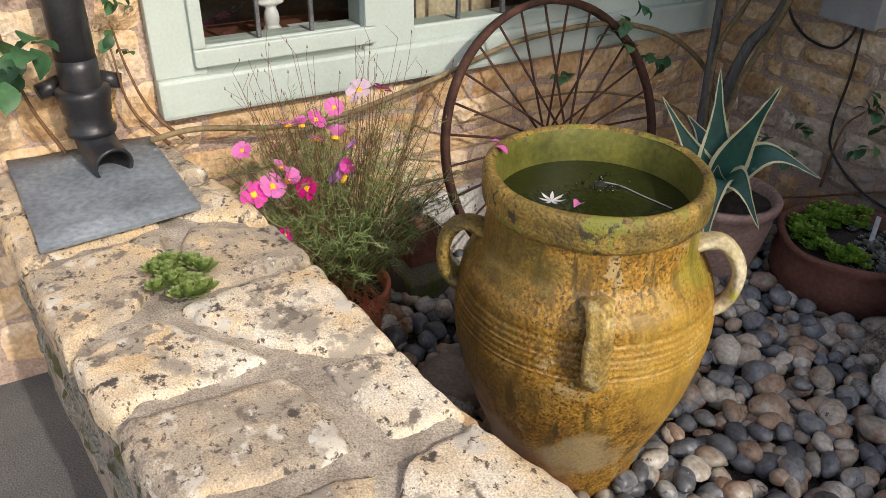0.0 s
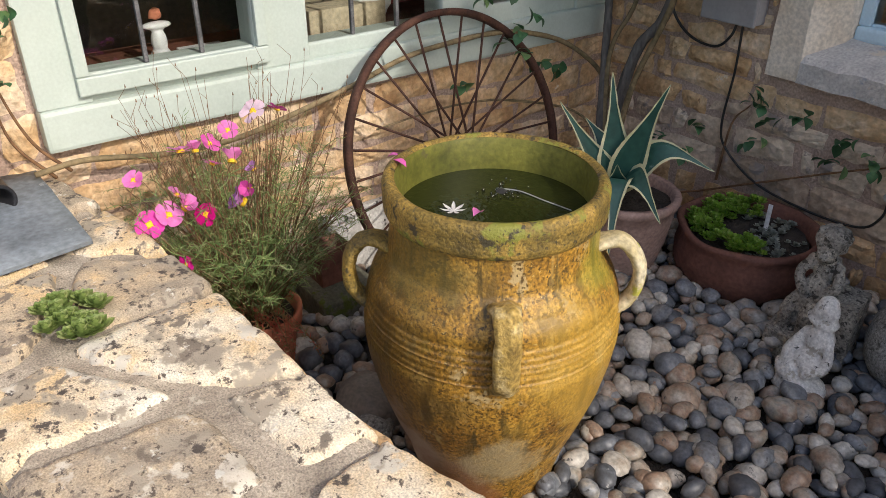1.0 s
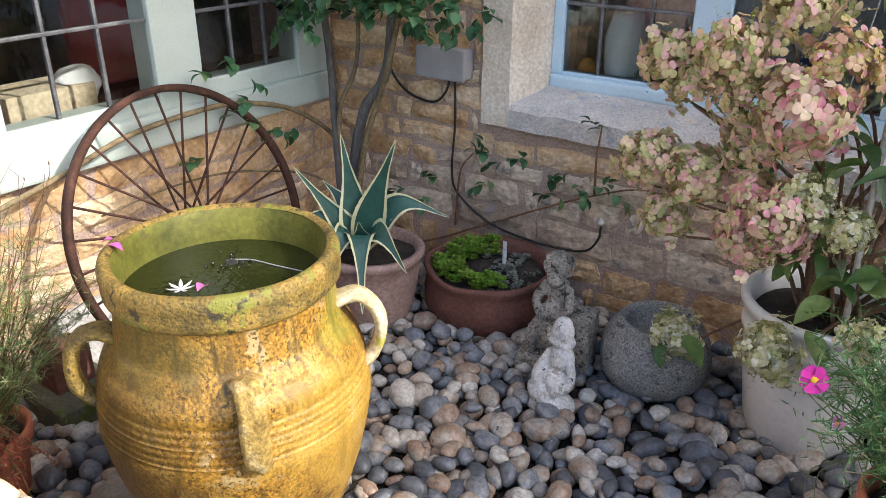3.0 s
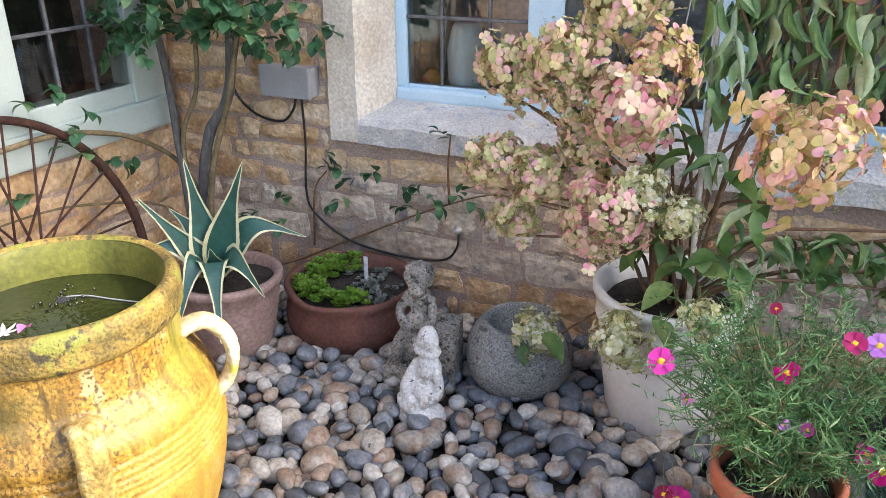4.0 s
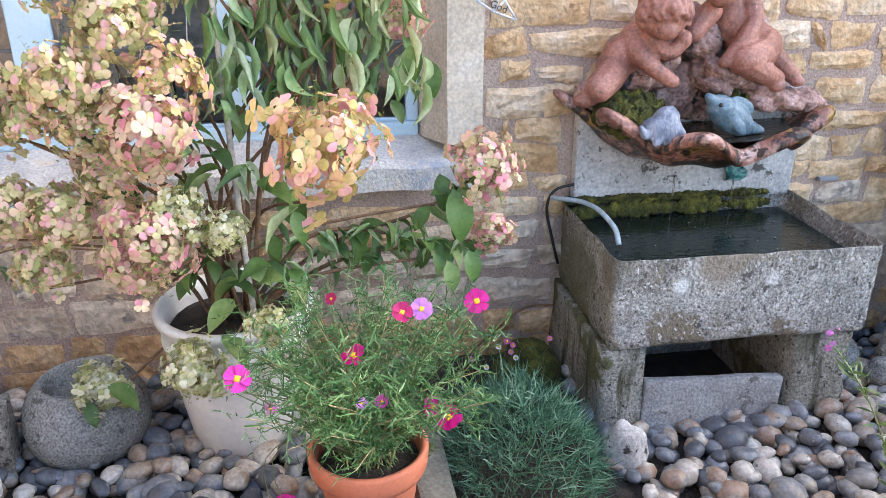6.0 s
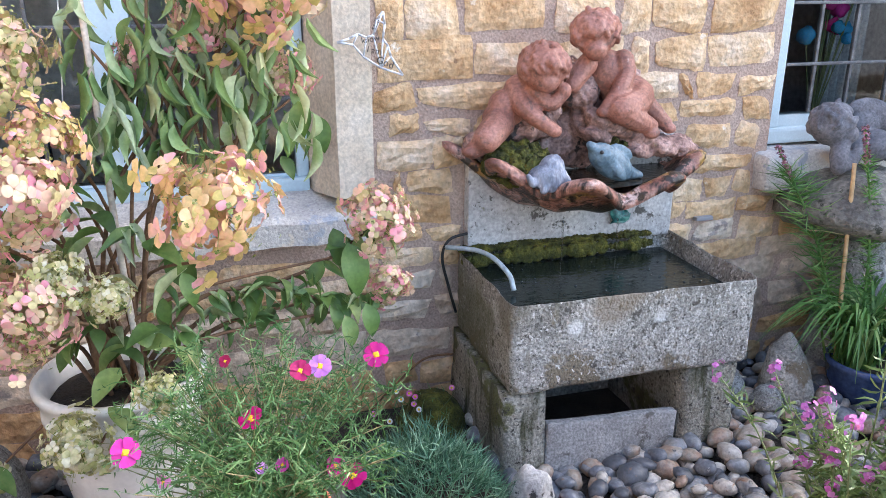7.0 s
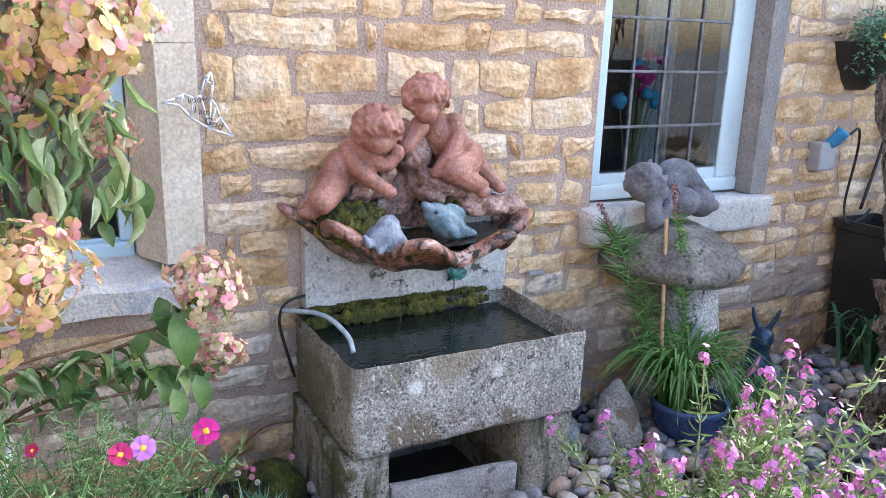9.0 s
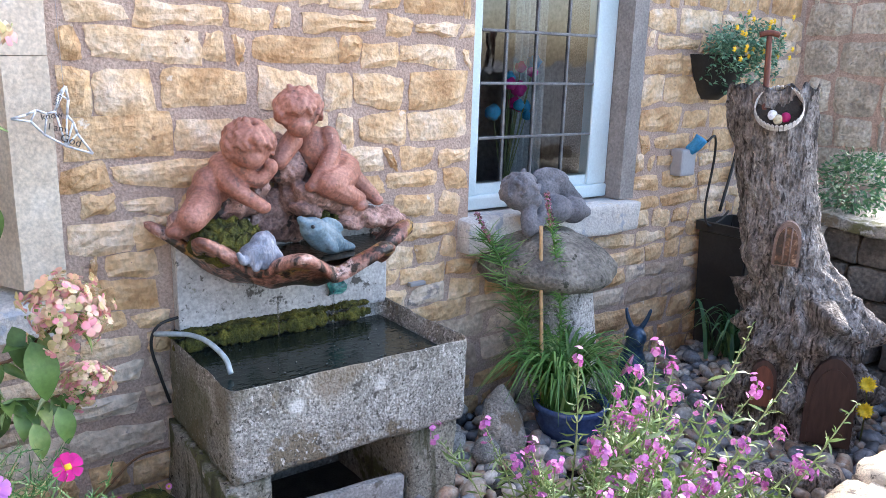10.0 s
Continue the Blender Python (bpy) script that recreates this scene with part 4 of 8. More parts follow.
M_BARK = mat("grey_bark", ((0.3, (0.07, 0.065, 0.06)), (0.7, (0.17, 0.155, 0.14))), 14, 80, 0.95, 1.0, 0.01, stretch=(1, 1, 0.3))
M_YELLOW = mat("yellow_centre", ((0.3, (0.70, 0.38, 0.01)), (0.7, (0.80, 0.55, 0.03))), 60, 200, 0.8, 0.5, 0.002)


def petals_mat(name, a, b, rand="object", amount=0.8, tr=0.3):
    return mat(name, ((0.25, a), (0.75, b)), 30, 90, 0.55, 0.15, 0.001, (), rand, amount, translucent=tr, contrast=0.1)


M_PINK = petals_mat("pink_petal", (0.64, 0.08, 0.38), (0.78, 0.26, 0.58))
M_MAGENTA = petals_mat("magenta_petal", (0.62, 0.0, 0.20), (0.74, 0.03, 0.38))
M_CRIMSON = petals_mat("crimson_petal", (0.30, 0.0, 0.05), (0.48, 0.01, 0.13))
M_LILAC = petals_mat("lilac_petal", (0.58, 0.24, 0.60), (0.72, 0.42, 0.74))
M_PALE = petals_mat("pale_pink_petal", (0.72, 0.42, 0.60), (0.80, 0.60, 0.70))
M_VIOLET = petals_mat("violet_petal", (0.55, 0.14, 0.60), (0.66, 0.30, 0.72))
M_MAUVE = petals_mat("mauve_floret", (0.48, 0.12, 0.42), (0.66, 0.28, 0.58), "island")
M_WHITE = petals_mat("white_petal", (0.75, 0.72, 0.70), (0.82, 0.80, 0.80), "island", 0.4)
H_RAMPS = {"buff": ((0.10, (0.42, 0.42, 0.16)), (0.34, (0.68, 0.60, 0.30)), (0.56, (0.79, 0.64, 0.38)), (0.76, (0.80, 0.54, 0.38)), (0.95, (0.80, 0.46, 0.46))),
           "peach": ((0.12, (0.56, 0.48, 0.16)), (0.40, (0.78, 0.57, 0.29)), (0.65, (0.82, 0.53, 0.37)), (0.92, (0.80, 0.42, 0.47))),
           "pink": ((0.12, (0.56, 0.50, 0.25)), (0.36, (0.78, 0.63, 0.44)), (0.62, (0.80, 0.52, 0.43)), (0.92, (0.78, 0.32, 0.40))),
           "cream": ((0.15, (0.46, 0.46, 0.18)), (0.5, (0.72, 0.66, 0.40)), (0.9, (0.82, 0.79, 0.62)))}
M_HEAD = {k: mat("hydrangea_" + k, r, 20, 80, 0.65, 0.15, 0.001, (), "island", 0.9, translucent=0.3, contrast=0.12) for k, r in H_RAMPS.items()}


def aim(p, d, roll=0.0):
    """A pose at p whose local z points along d."""
    return Matrix.Translation(p) @ Vector(d).to_track_quat("Z", "Y").to_matrix().to_4x4() @ Matrix.Rotation(roll, 4, "Z")


def blade(length, width, n=6, fold=0.25, droop=0.3, curl=0.0, shape=0.5, wave=0.0):
    """A leaf along local +y: verts and faces; shape: where it is widest."""
    v, f = [], []
    for i in range(n + 1):
        s = i / n
        w = width * 0.5 * (math.sin(math.pi * s ** (math.log(0.5) / math.log(shape))) ** 0.8 if 0 < s < 1 else 0.04)
        a = droop * s * s
        y, z = length * s * math.cos(a * 0.8), -length * s * math.sin(a) * 0.9
        up = fold * w + wave * width * math.sin(s * 14)
        v += [(-w * (1 - curl * s * 0.5), y, z + up + curl * w), (0, y, z), (w * (1 - curl * s * 0.5), y, z + up + curl * w)]
    for i in range(n):
        k = 3 * i
        f += [(k, k + 1, k + 4, k + 3), (k + 1, k + 2, k + 5, k + 4)]
    return v, f


def as_mesh(name, vf, material):
    me = bpy.data.meshes.new(name)
    me.from_pydata(vf[0], [], vf[1])
    for m in material if isinstance(material, (list, tuple)) else [material]:
        me.materials.append(m)
    me.polygons.foreach_set("use_smooth", [True] * len(me.polygons))
    return me


def put(name, me, parent, m):
    ob = new(name, me)
    ob.parent = parent
    ob.matrix_basis = Matrix.Translation(-parent.location) @ m
    return ob


class Heap:
    """Collects many small shapes into one mesh."""

    def __init__(self):
        self.v, self.f = [], []

    def add(self, vf, m):
        o = len(self.v)
        self.v += [tuple(m @ Vector(p)) for p in vf[0]]
        self.f += [tuple(o + i for i in q) for q in vf[1]]

    def thread(self, a, b, w, rng):
        a, b = Vector(a), Vector(b)
        d = b - a
        s = d.cross(Vector((rng.uniform(-1, 1), rng.uniform(-1, 1), rng.uniform(-1, 1))))
        if s.length < 1e-6:
            return
        s = s.normalized() * w
        o = len(self.v)
        mid = (a + b) / 2 + s.normalized() * d.length * rng.uniform(-0.12, 0.12)
        self.v += [tuple(a - s), tuple(a + s), tuple(mid + s * 0.8), tuple(mid - s * 0.8), tuple(b)]
        self.f += [(o, o + 1, o + 2, o + 3), (o + 3, o + 2, o + 4)]

    def tube(self, pts, r0, r1, seg=4, n=4):
        line = smooth_line(pts, n)
        o = len(self.v)
        for i, p in enumerate(line):
            d = (line[min(i + 1, len(line) - 1)] - line[max(i - 1, 0)]).normalized()
            s = d.orthogonal().normalized()
            u = d.cross(s)
            r = r0 + (r1 - r0) * i / max(1, len(line) - 1)
            self.v += [tuple(p + (s * math.cos(6.2832 * k / seg) + u * math.sin(6.2832 * k / seg)) * r) for k in range(seg)]
        for i in range(len(line) - 1):
            for k in range(seg):
                a = o + i * seg
                self.f.append((a + k, a + (k + 1) % seg, a + seg + (k + 1) % seg, a + seg + k))
        return line

    def done(self, name, material, parent, label="", kind=""):
        ob = raw(name, self.v, self.f, material, parent, label, True, kind=kind)
        ob.location = -parent.location
        return ob


# cosmos flowers: eight notched petals round a yellow disc
def cosmos_petals(r, cup, rng):
    v, f = [], []
    for k in range(8):
        a = 2 * math.pi * k / 8 + rng.uniform(-0.08, 0.08)
        tilt = cup + rng.uniform(-0.12, 0.12)
        rows = [(0.12, 0.10), (0.45, 0.24), (0.78, 0.36), (0.95, 0.30)]
        o = len(v)
        for d, w in rows:
            for s in (-1, 0, 1):
                dd = d + (0.05 if s == 0 and d > 0.9 else 0)
                h = dd * math.sin(tilt) * r + 0.05 * r * abs(s) * d + (-0.10 * r * dd * dd)
                x, y = dd * math.cos(tilt) * r, s * w * r * 0.9
                v.append((x * math.cos(a) - y * math.sin(a), x * math.sin(a) + y * math.cos(a), h + 0.004 * (k % 2)))
        for i in range(3):
            for j in range(2):
                q = o + 3 * i + j
                f.append((q, q + 1, q + 4, q + 3))
    return v, f


rng = random.Random(21)
DISC = lathe([(0.0, -0.001), (0.0075, -0.001), (0.0085, 0.003), (0.005, 0.0065), (0.0, 0.007)], 12)
me_disc = bpy.data.meshes.new("centre")
DISC.to_mesh(me_disc)
DISC.free()
me_disc.materials.append(M_YELLOW)
FLOWER = {k: as_mesh("flower", cosmos_petals(0.029, c, rng), m) for k, m, c in (("pink", M_PINK, 0.3), ("magenta", M_MAGENTA, 0.15), ("crimson", M_CRIMSON, 0.3), ("violet", M_VIOLET, 0.2), ("cup", M_PINK, 0.95), ("lilac", M_LILAC, 0.75), ("pale", M_PALE, 0.2))}


def bloom(parent, kind, p, facing, size=1.0):
    m = aim(p, facing, rng.uniform(0, 6)) @ Matrix.Scale(size, 4)
    ob = put("flower", FLOWER[kind], parent, m)
    c = new("centre", me_disc)
    c.parent = ob
    return ob


def cosmos(name, label, base, top_r, height, stems, flowers, leaf_m, stem_m, bare, leaves, width=0.0011, spikes=0, facing=0.8):
    plant = thing(name, base, label, "plant")
    B = Vector(base)
    st, fo, dry = Heap(), Heap(), Heap()
    tips = []
    for k in range(stems):
        a, r = rng.uniform(0, 6.28), top_r * math.sqrt(rng.random())
        h = height * rng.uniform(0.55, 1.0) * (1 - 0.25 * (r / top_r) ** 2)
        p0 = B + Vector((rng.uniform(-0.06, 0.06), rng.uniform(-0.06, 0.06), 0))
        p2 = B + Vector((r * math.cos(a), r * math.sin(a), h))
        p1 = (p0 + p2) / 2 + Vector((rng.uniform(-0.03, 0.03), rng.uniform(-0.03, 0.03), 0.03))
        line = (dry if k % 4 == 0 else st).tube([p0, p1, p2], 0.0024, 0.0010)
        tips.append(p2)
        for i, p in enumerate(line[1:]):
            s = i / len(line)
            if s > bare:
                continue
            for _ in range(leaves):
                d = Vector((rng.gauss(0, 1), rng.gauss(0, 1), rng.gauss(0.35, 0.6))).normalized()
                L = rng.uniform(0.03, 0.075)
                q = p + d * L
                fo.thread(p, q, width, rng)
                for j in range(5):
                    u = p + d * L * (0.25 + 0.16 * j)
                    e = (d * 0.7 + Vector((rng.gauss(0, 1), rng.gauss(0, 1), rng.gauss(0, 1))).normalized()).normalized()
                    fo.thread(u, u + e * rng.uniform(0.012, 0.028), width * 0.8, rng)
    for kind, p, size in flowers:
        p = Vector(p)
        near = min(tips, key=lambda t: (t - p).length)
        st.tube([B + (near - B) * 0.5, (near + p) / 2 - Vector((0, 0, 0.03)), p], 0.0016, 0.0011)
        eye = Vector((0.45, -0.35, 1.3))
        f = (eye - p).normalized() * facing + Vector((rng.uniform(-0.5, 0.5), rng.uniform(-0.5, 0.5), rng.uniform(0.1, 0.6)))
        bloom(plant, kind, p, f, size)
    # spent stems standing bare above the leaves, with side twigs and seed heads
    for k in range(spikes):
        a, r = rng.uniform(0, 6.28), top_r * rng.uniform(0.2, 1.0)
        p2 = B + Vector((r * math.cos(a), r * math.sin(a), height * rng.uniform(0.85, 1.22)))
        p0 = B + Vector((0.35 * r * math.cos(a), 0.35 * r * math.sin(a), height * 0.2))
        line = st.tube([p0, p0.lerp(p2, 0.5) + Vector((rng.gauss(0, 0.02), rng.gauss(0, 0.02), 0)), p2], 0.0015, 0.0006, 4, 5)
        for q in line[4:]:
            if rng.random() < 0.6:
                tip = q + Vector((rng.gauss(0, 0.022), rng.gauss(0, 0.022), rng.uniform(0.015, 0.05)))
                st.tube([q, tip], 0.0008, 0.0005, 3, 1)
                if rng.random() < 0.5:
                    st.tube([tip, tip + Vector((0, 0, 0.008))], 0.0022, 0.0008, 4, 1)
    st.done("stemwork", stem_m, plant, "", "stuff")
    dry.done("dry_stemwork", M_STRAW, plant, "", "stuff")
    fo.done("foliage", leaf_m, plant, "", "stuff")
    return plant


C1 = [("pale", -1.40, 0.306, 0.84, 1.05), ("pink", -1.40, 0.368, 0.831, 0.8), ("pink", -1.40, 0.235, 0.808, 0.8), ("pink", -1.40, 0.115, 0.782, 1.05), ("cup", -1.40, 0.150, 0.775, 0.9), ("pink", -1.40, 0.185, 0.785, 0.85), ("cup", -1.40, 0.235, 0.725, 1.2),
      ("lilac", -1.38, 0.245, 0.620, 1.35), ("cup", -1.38, 0.262, 0.655, 1.0), ("cup", -1.40, 0.101, 0.640, 1.15), ("pink", -1.40, 0.060, 0.632, 1.1), ("magenta", -1.40, 0.151, 0.606, 0.95), ("magenta", -1.40, 0.012, 0.622, 1.1), ("pink", -1.42, 0.003, 0.732, 0.8),
      ("lilac", -1.44, 0.305, 0.673, 0.7), ("pink", -1.41, 0.188, 0.727, 0.8), ("pink", -1.41, 0.090, 0.672, 0.9)]
cosmos("cosmos_plant", "straggly cosmos with pink flowers and bare reddish stems", (-1.42, 0.27, 0.20), 0.33, 0.56, 150,
       [(k, (x + 0.05, y, z - 0.03), 1.12 * c) for k, x, y, z, c in C1] + [("magenta", (-1.30, 0.062, 0.487), 0.85)], M_FERNY_OLD, M_STEM_RED, 0.80, 3, 0.0010, 75, 0.28)
C2 = [("magenta", (0.30, 1.17, 0.55), 1.05), ("magenta", (0.545, 1.20, 0.565), 1.0), ("magenta", (0.825, 1.26, 0.645), 1.0), ("magenta", (0.745, 1.15, 0.42), 1.05), ("magenta", (0.37, 1.20, 0.175), 1.15),
      ("crimson", (0.655, 1.24, 0.64), 0.85), ("violet", (0.70, 1.26, 0.635), 0.9), ("magenta", (0.71, 1.16, 0.445), 0.85), ("crimson", (0.34, 1.20, 0.18), 0.8), ("pink", (0.36, 1.18, 0.46), 0.6), ("crimson", (0.505, 1.27, 0.67), 0.5),
      ("pink", (0.60, 1.16, 0.47), 0.55), ("violet", (0.555, 1.16, 0.47), 0.5)]
cosmos("cosmos_plant", "bushy feathery cosmos with magenta flowers", (0.57, 1.29, 0.235), 0.33, 0.46, 140, C2, M_FERNY, M_STEM, 0.95, 2, 0.0019)


# hydrangea
def floret(r, rng):
    v, f = [], []
    for k in range(4):
        a = math.pi / 2 * k + rng.uniform(-0.12, 0.12)
        c, s = math.cos(a), math.sin(a)
        o = len(v)
        for d, w, h in ((0.06, 0.08, 0.0), (0.34, 0.36, 0.10), (0.68, 0.47, 0.14), (0.92, 0.34, 0.08), (1.02, 0.10, 0.02)):
            for e in (-1, 1):
                x, y = d * r, e * w * r
                v.append((x * c - y * s, x * s + y * c, h * r + rng.uniform(-0.10, 0.10) * r))
        f += [(o + q, o + q + 1, o + q + 3, o + q + 2) for q in (0, 2, 4, 6)]
    return v, f


def head_mesh(kind, seed, n=95, size=0.0205):
    r = random.Random(seed)
    h = Heap()
    for _ in range(n):
        z = r.uniform(-0.85, 1)
        a = r.uniform(0, 6.283)
        q = math.sqrt(max(0, 1 - z * z))
        d = Vector((q * math.cos(a), q * math.sin(a), z))
        lump = 1 + 0.55 * noise.noise(d * 2.0 + Vector((seed * 1.7, 0, 0)))
        k = r.uniform(0.62, 1.10) * (1 - 0.22 * max(0, z)) * lump
        out = (d + Vector((r.gauss(0, 0.38), r.gauss(0, 0.38), r.gauss(0, 0.38)))).normalized()
        h.add(floret(size / 0.1 * r.uniform(0.8, 1.25), r), aim(d * k, out, r.uniform(0, 6)))
    return as_mesh("flower_head", (h.v, h.f), M_HEAD[kind])


HEADS = {k: [head_mesh(k, 40 + 7 * i + j, 118 if k != "cream" else 130) for j in range(4)] for i, k in enumerate(H_RAMPS)}
rng = random.Random(33)
hyd = thing("hydrangea", (0.23, 1.765, 0.39), "panicle hydrangea with fading buff, peach and pink flower heads", "shrub")
LIST = [(-0.22, 1.60, 1.06, 0.082, "buff"), (-0.15, 1.57, 1.02, 0.062, "buff"), (-0.06, 1.55, 1.10, 0.086, "buff"), (0.05, 1.60, 1.21, 0.085, "buff"), (0.11, 1.66, 1.28, 0.085, "buff"), (-0.03, 1.57, 1.00, 0.078, "buff"),
        (0.18, 1.52, 1.11, 0.080, "peach"), (0.11, 1.48, 1.00, 0.105, "pink"), (0.01, 1.55, 0.90, 0.070, "buff"), (-0.235, 1.56, 0.81, 0.080, "buff"), (-0.10, 1.53, 0.80, 0.078, "buff"), (-0.04, 1.56, 1.32, 0.060, "buff"),
        (-0.17, 1.54, 0.675, 0.066, "buff"), (0.10, 1.44, 0.76, 0.100, "pink"), (0.04, 1.47, 0.69, 0.060, "pink"), (0.17, 1.46, 0.82, 0.062, "cream"), (0.27, 1.45, 0.77, 0.050, "cream"), (0.51, 1.44, 0.96, 0.125, "peach"),
        (0.91, 1.62, 0.85, 0.085, "pink"), (0.95, 1.73, 0.62, 0.062, "pink"), (0.16, 1.46, 0.41, 0.078, "cream"), (0.36, 1.38, 0.56, 0.046, "cream"), (-0.135, 1.66, 0.265, 0.070, "cream"), (0.64, 1.62, 1.43, 0.14, "peach"), (0.70, 1.66, 1.50, 0.13, "pink"),
        (0.52, 1.72, 1.34, 0.08, "pink"), (0.06, 1.56, 0.62, 0.045, "buff"), (0.72, 1.74, 1.20, 0.06, "pink"), (0.36, 1.76, 1.24, 0.06, "pink")]
B = Vector((0.23, 1.765, 0.38))


def sprig_mesh(seed):
    """Thin green fertile stalks standing among the florets of a head."""
    r = random.Random(seed)
    h = Heap()
    for _ in range(75):
        d = Vector((r.gauss(0, 0.7), r.gauss(0, 0.7), r.uniform(-0.3, 1.1))).normalized()
        tip = d * r.uniform(0.8, 1.3) + Vector((r.gauss(0, 0.08), r.gauss(0, 0.08), 0))
        h.thread(d * 0.3, tip, 0.012, r)
        h.add(floret(0.05, r), aim(tip, d, 0))
    return as_mesh("sprig", (h.v, h.f), M_SPRIG)


M_SPRIG = leafy("fertile_sprig", ((0.2, (0.16, 0.22, 0.05)), (0.6, (0.30, 0.34, 0.10)), (0.85, (0.48, 0.46, 0.22))), "island")
SPRIGS = [sprig_mesh(k) for k in range(3)]
M_WOOD = mat("hydrangea_wood", ((0.3, (0.12, 0.06, 0.03)), (0.7, (0.24, 0.14, 0.08))), 20, 90, 0.8, 0.4, 0.002)
for x, y, z, r, kind in LIST:
    p = Vector((x, y, z))
    lean = (p - B).normalized() * 0.6 + Vector((rng.uniform(-0.4, 0.4), rng.uniform(-0.6, 0.1), 0.4))
    put("flower_head", rng.choice(HEADS[kind]), hyd, aim(p, lean, rng.uniform(0, 6)) @ Matrix.Diagonal((r * 1.02, r * 1.02, r * 1.2, 1)))
    put("sprig", SPRIGS[len(kind) % 3], hyd, aim(p, lean) @ Matrix.Scale(r, 4))
    start = B + Vector((rng.uniform(-0.07, 0.07), rng.uniform(-0.06, 0.06), 0))
    part("branch", local(tube([start, start + Vector(((p.x - B.x) * 0.25, (p.y - B.y) * 0.2, (p.z - B.z) * 0.5 + 0.03)), p + Vector((0, 0.02, -r))], 0.0075, 0.003, 6), B), M_WOOD, hyd).location = B - hyd.location
M_LIMP = leafy("limp_hydrangea_leaf", ((0.2, (0.14, 0.24, 0.07)), (0.5, (0.28, 0.40, 0.16)), (0.8, (0.50, 0.57, 0.34))))
LEAVES = [as_mesh("leaf", blade(L, wd, 8, 0.35, d, c, 0.45, w), m) for L, wd, d, c, w, m in ((0.12, 0.062, 0.4, 0.0, 0.0, M_HYLEAF), (0.120, 0.038, 0.30, 0.9, 0.06, M_LIMP), (0.130, 0.027, 0.16, 1.5, 0.10, M_LIMP), (0.11, 0.055, 0.6, 0.15, 0.02, M_HYLEAF), (0.105, 0.050, 0.5, 0.6, 0.04, M_LIMP))]


def leaf_at(parent, p, d, k, size=1.0, roll=0.0):
    """A leaf whose midrib runs along d from p."""
    d = Vector(d).normalized()
    side = d.cross(Vector((0, 0, 1)))
    side = side.normalized() if side.length > 0.05 else Vector((1, 0, 0))
    up = side.cross(d)
    m = Matrix((side, d, up)).transposed().to_4x4()
    put("leaf", LEAVES[k], parent, Matrix.Translation(p) @ m @ Matrix.Rotation(roll, 4, "Y") @ Matrix.Scale(size, 4))


# limp, curled leaves hanging over the window side
for _ in range(240):
    x, z = rng.uniform(0.24, 0.76), 1.46 - 0.42 * rng.random() ** 0.8
    leaf_at(hyd, (x, rng.uniform(1.60, 1.80), z), (rng.gauss(0, 0.38), rng.uniform(-0.5, 0.2), -1), rng.choice((1, 2, 2, 4)), rng.uniform(0.5, 0.95), rng.uniform(-3.1, 3.1))
for x, y, z in ((0.73, 1.66, 1.15), (0.78, 1.66, 1.11), (0.69, 1.68, 1.10)):
    leaf_at(hyd, (x, y, z), (rng.uniform(-0.3, 0.4), -0.4, -0.8), 0, 0.75, rng.uniform(-0.4, 0.4))
# woody shoots among the limp leaves
for k in range(9):
    a = Vector((rng.uniform(0.34, 0.56), rng.uniform(1.68, 1.76), rng.uniform(0.92, 1.05)))
    b = a + Vector((rng.uniform(-0.24, 0.26), rng.uniform(-0.06, 0.05), rng.uniform(0.22, 0.50)))
    part("branch", local(tube([a, a.lerp(b, 0.5) + Vector((rng.uniform(-0.04, 0.04), 0, 0.03)), b], 0.0055, 0.003, 6), hyd.location), M_WOOD, hyd)
for _ in range(14):
    leaf_at(hyd, (rng.uniform(0.28, 0.70), rng.uniform(1.70, 1.80), rng.uniform(1.0, 1.35)), (rng.uniform(-0.6, 0.6), -0.5, -0.6), 0, rng.uniform(0.55, 0.8), rng.uniform(-0.5, 0.5))
# leaves through the crown
for _ in range(58):
    a, t = rng.uniform(0, 6.28), rng.random()
    p = B + Vector((rng.uniform(-0.36, 0.34) * (0.3 + 0.7 * t), rng.uniform(-0.22, 0.08), 0.14 + 0.46 * t))
    leaf_at(hyd, p, (rng.uniform(-1, 1), rng.uniform(-1, 0.2), rng.uniform(-0.7, 0.3)), rng.choice((0, 0, 1, 3)), rng.uniform(0.6, 1.15), rng.uniform(-0.6, 0.6))
for _ in range(18):
    p = Vector((rng.uniform(0.02, 0.46), rng.uniform(1.58, 1.76), rng.uniform(0.56, 0.88)))
    leaf_at(hyd, p, (rng.uniform(-1, 1), rng.uniform(-1, 0.0), rng.uniform(-0.9, 0.1)), rng.choice((0, 0, 3, 1)), rng.uniform(0.6, 1.05), rng.uniform(-0.6, 0.6))
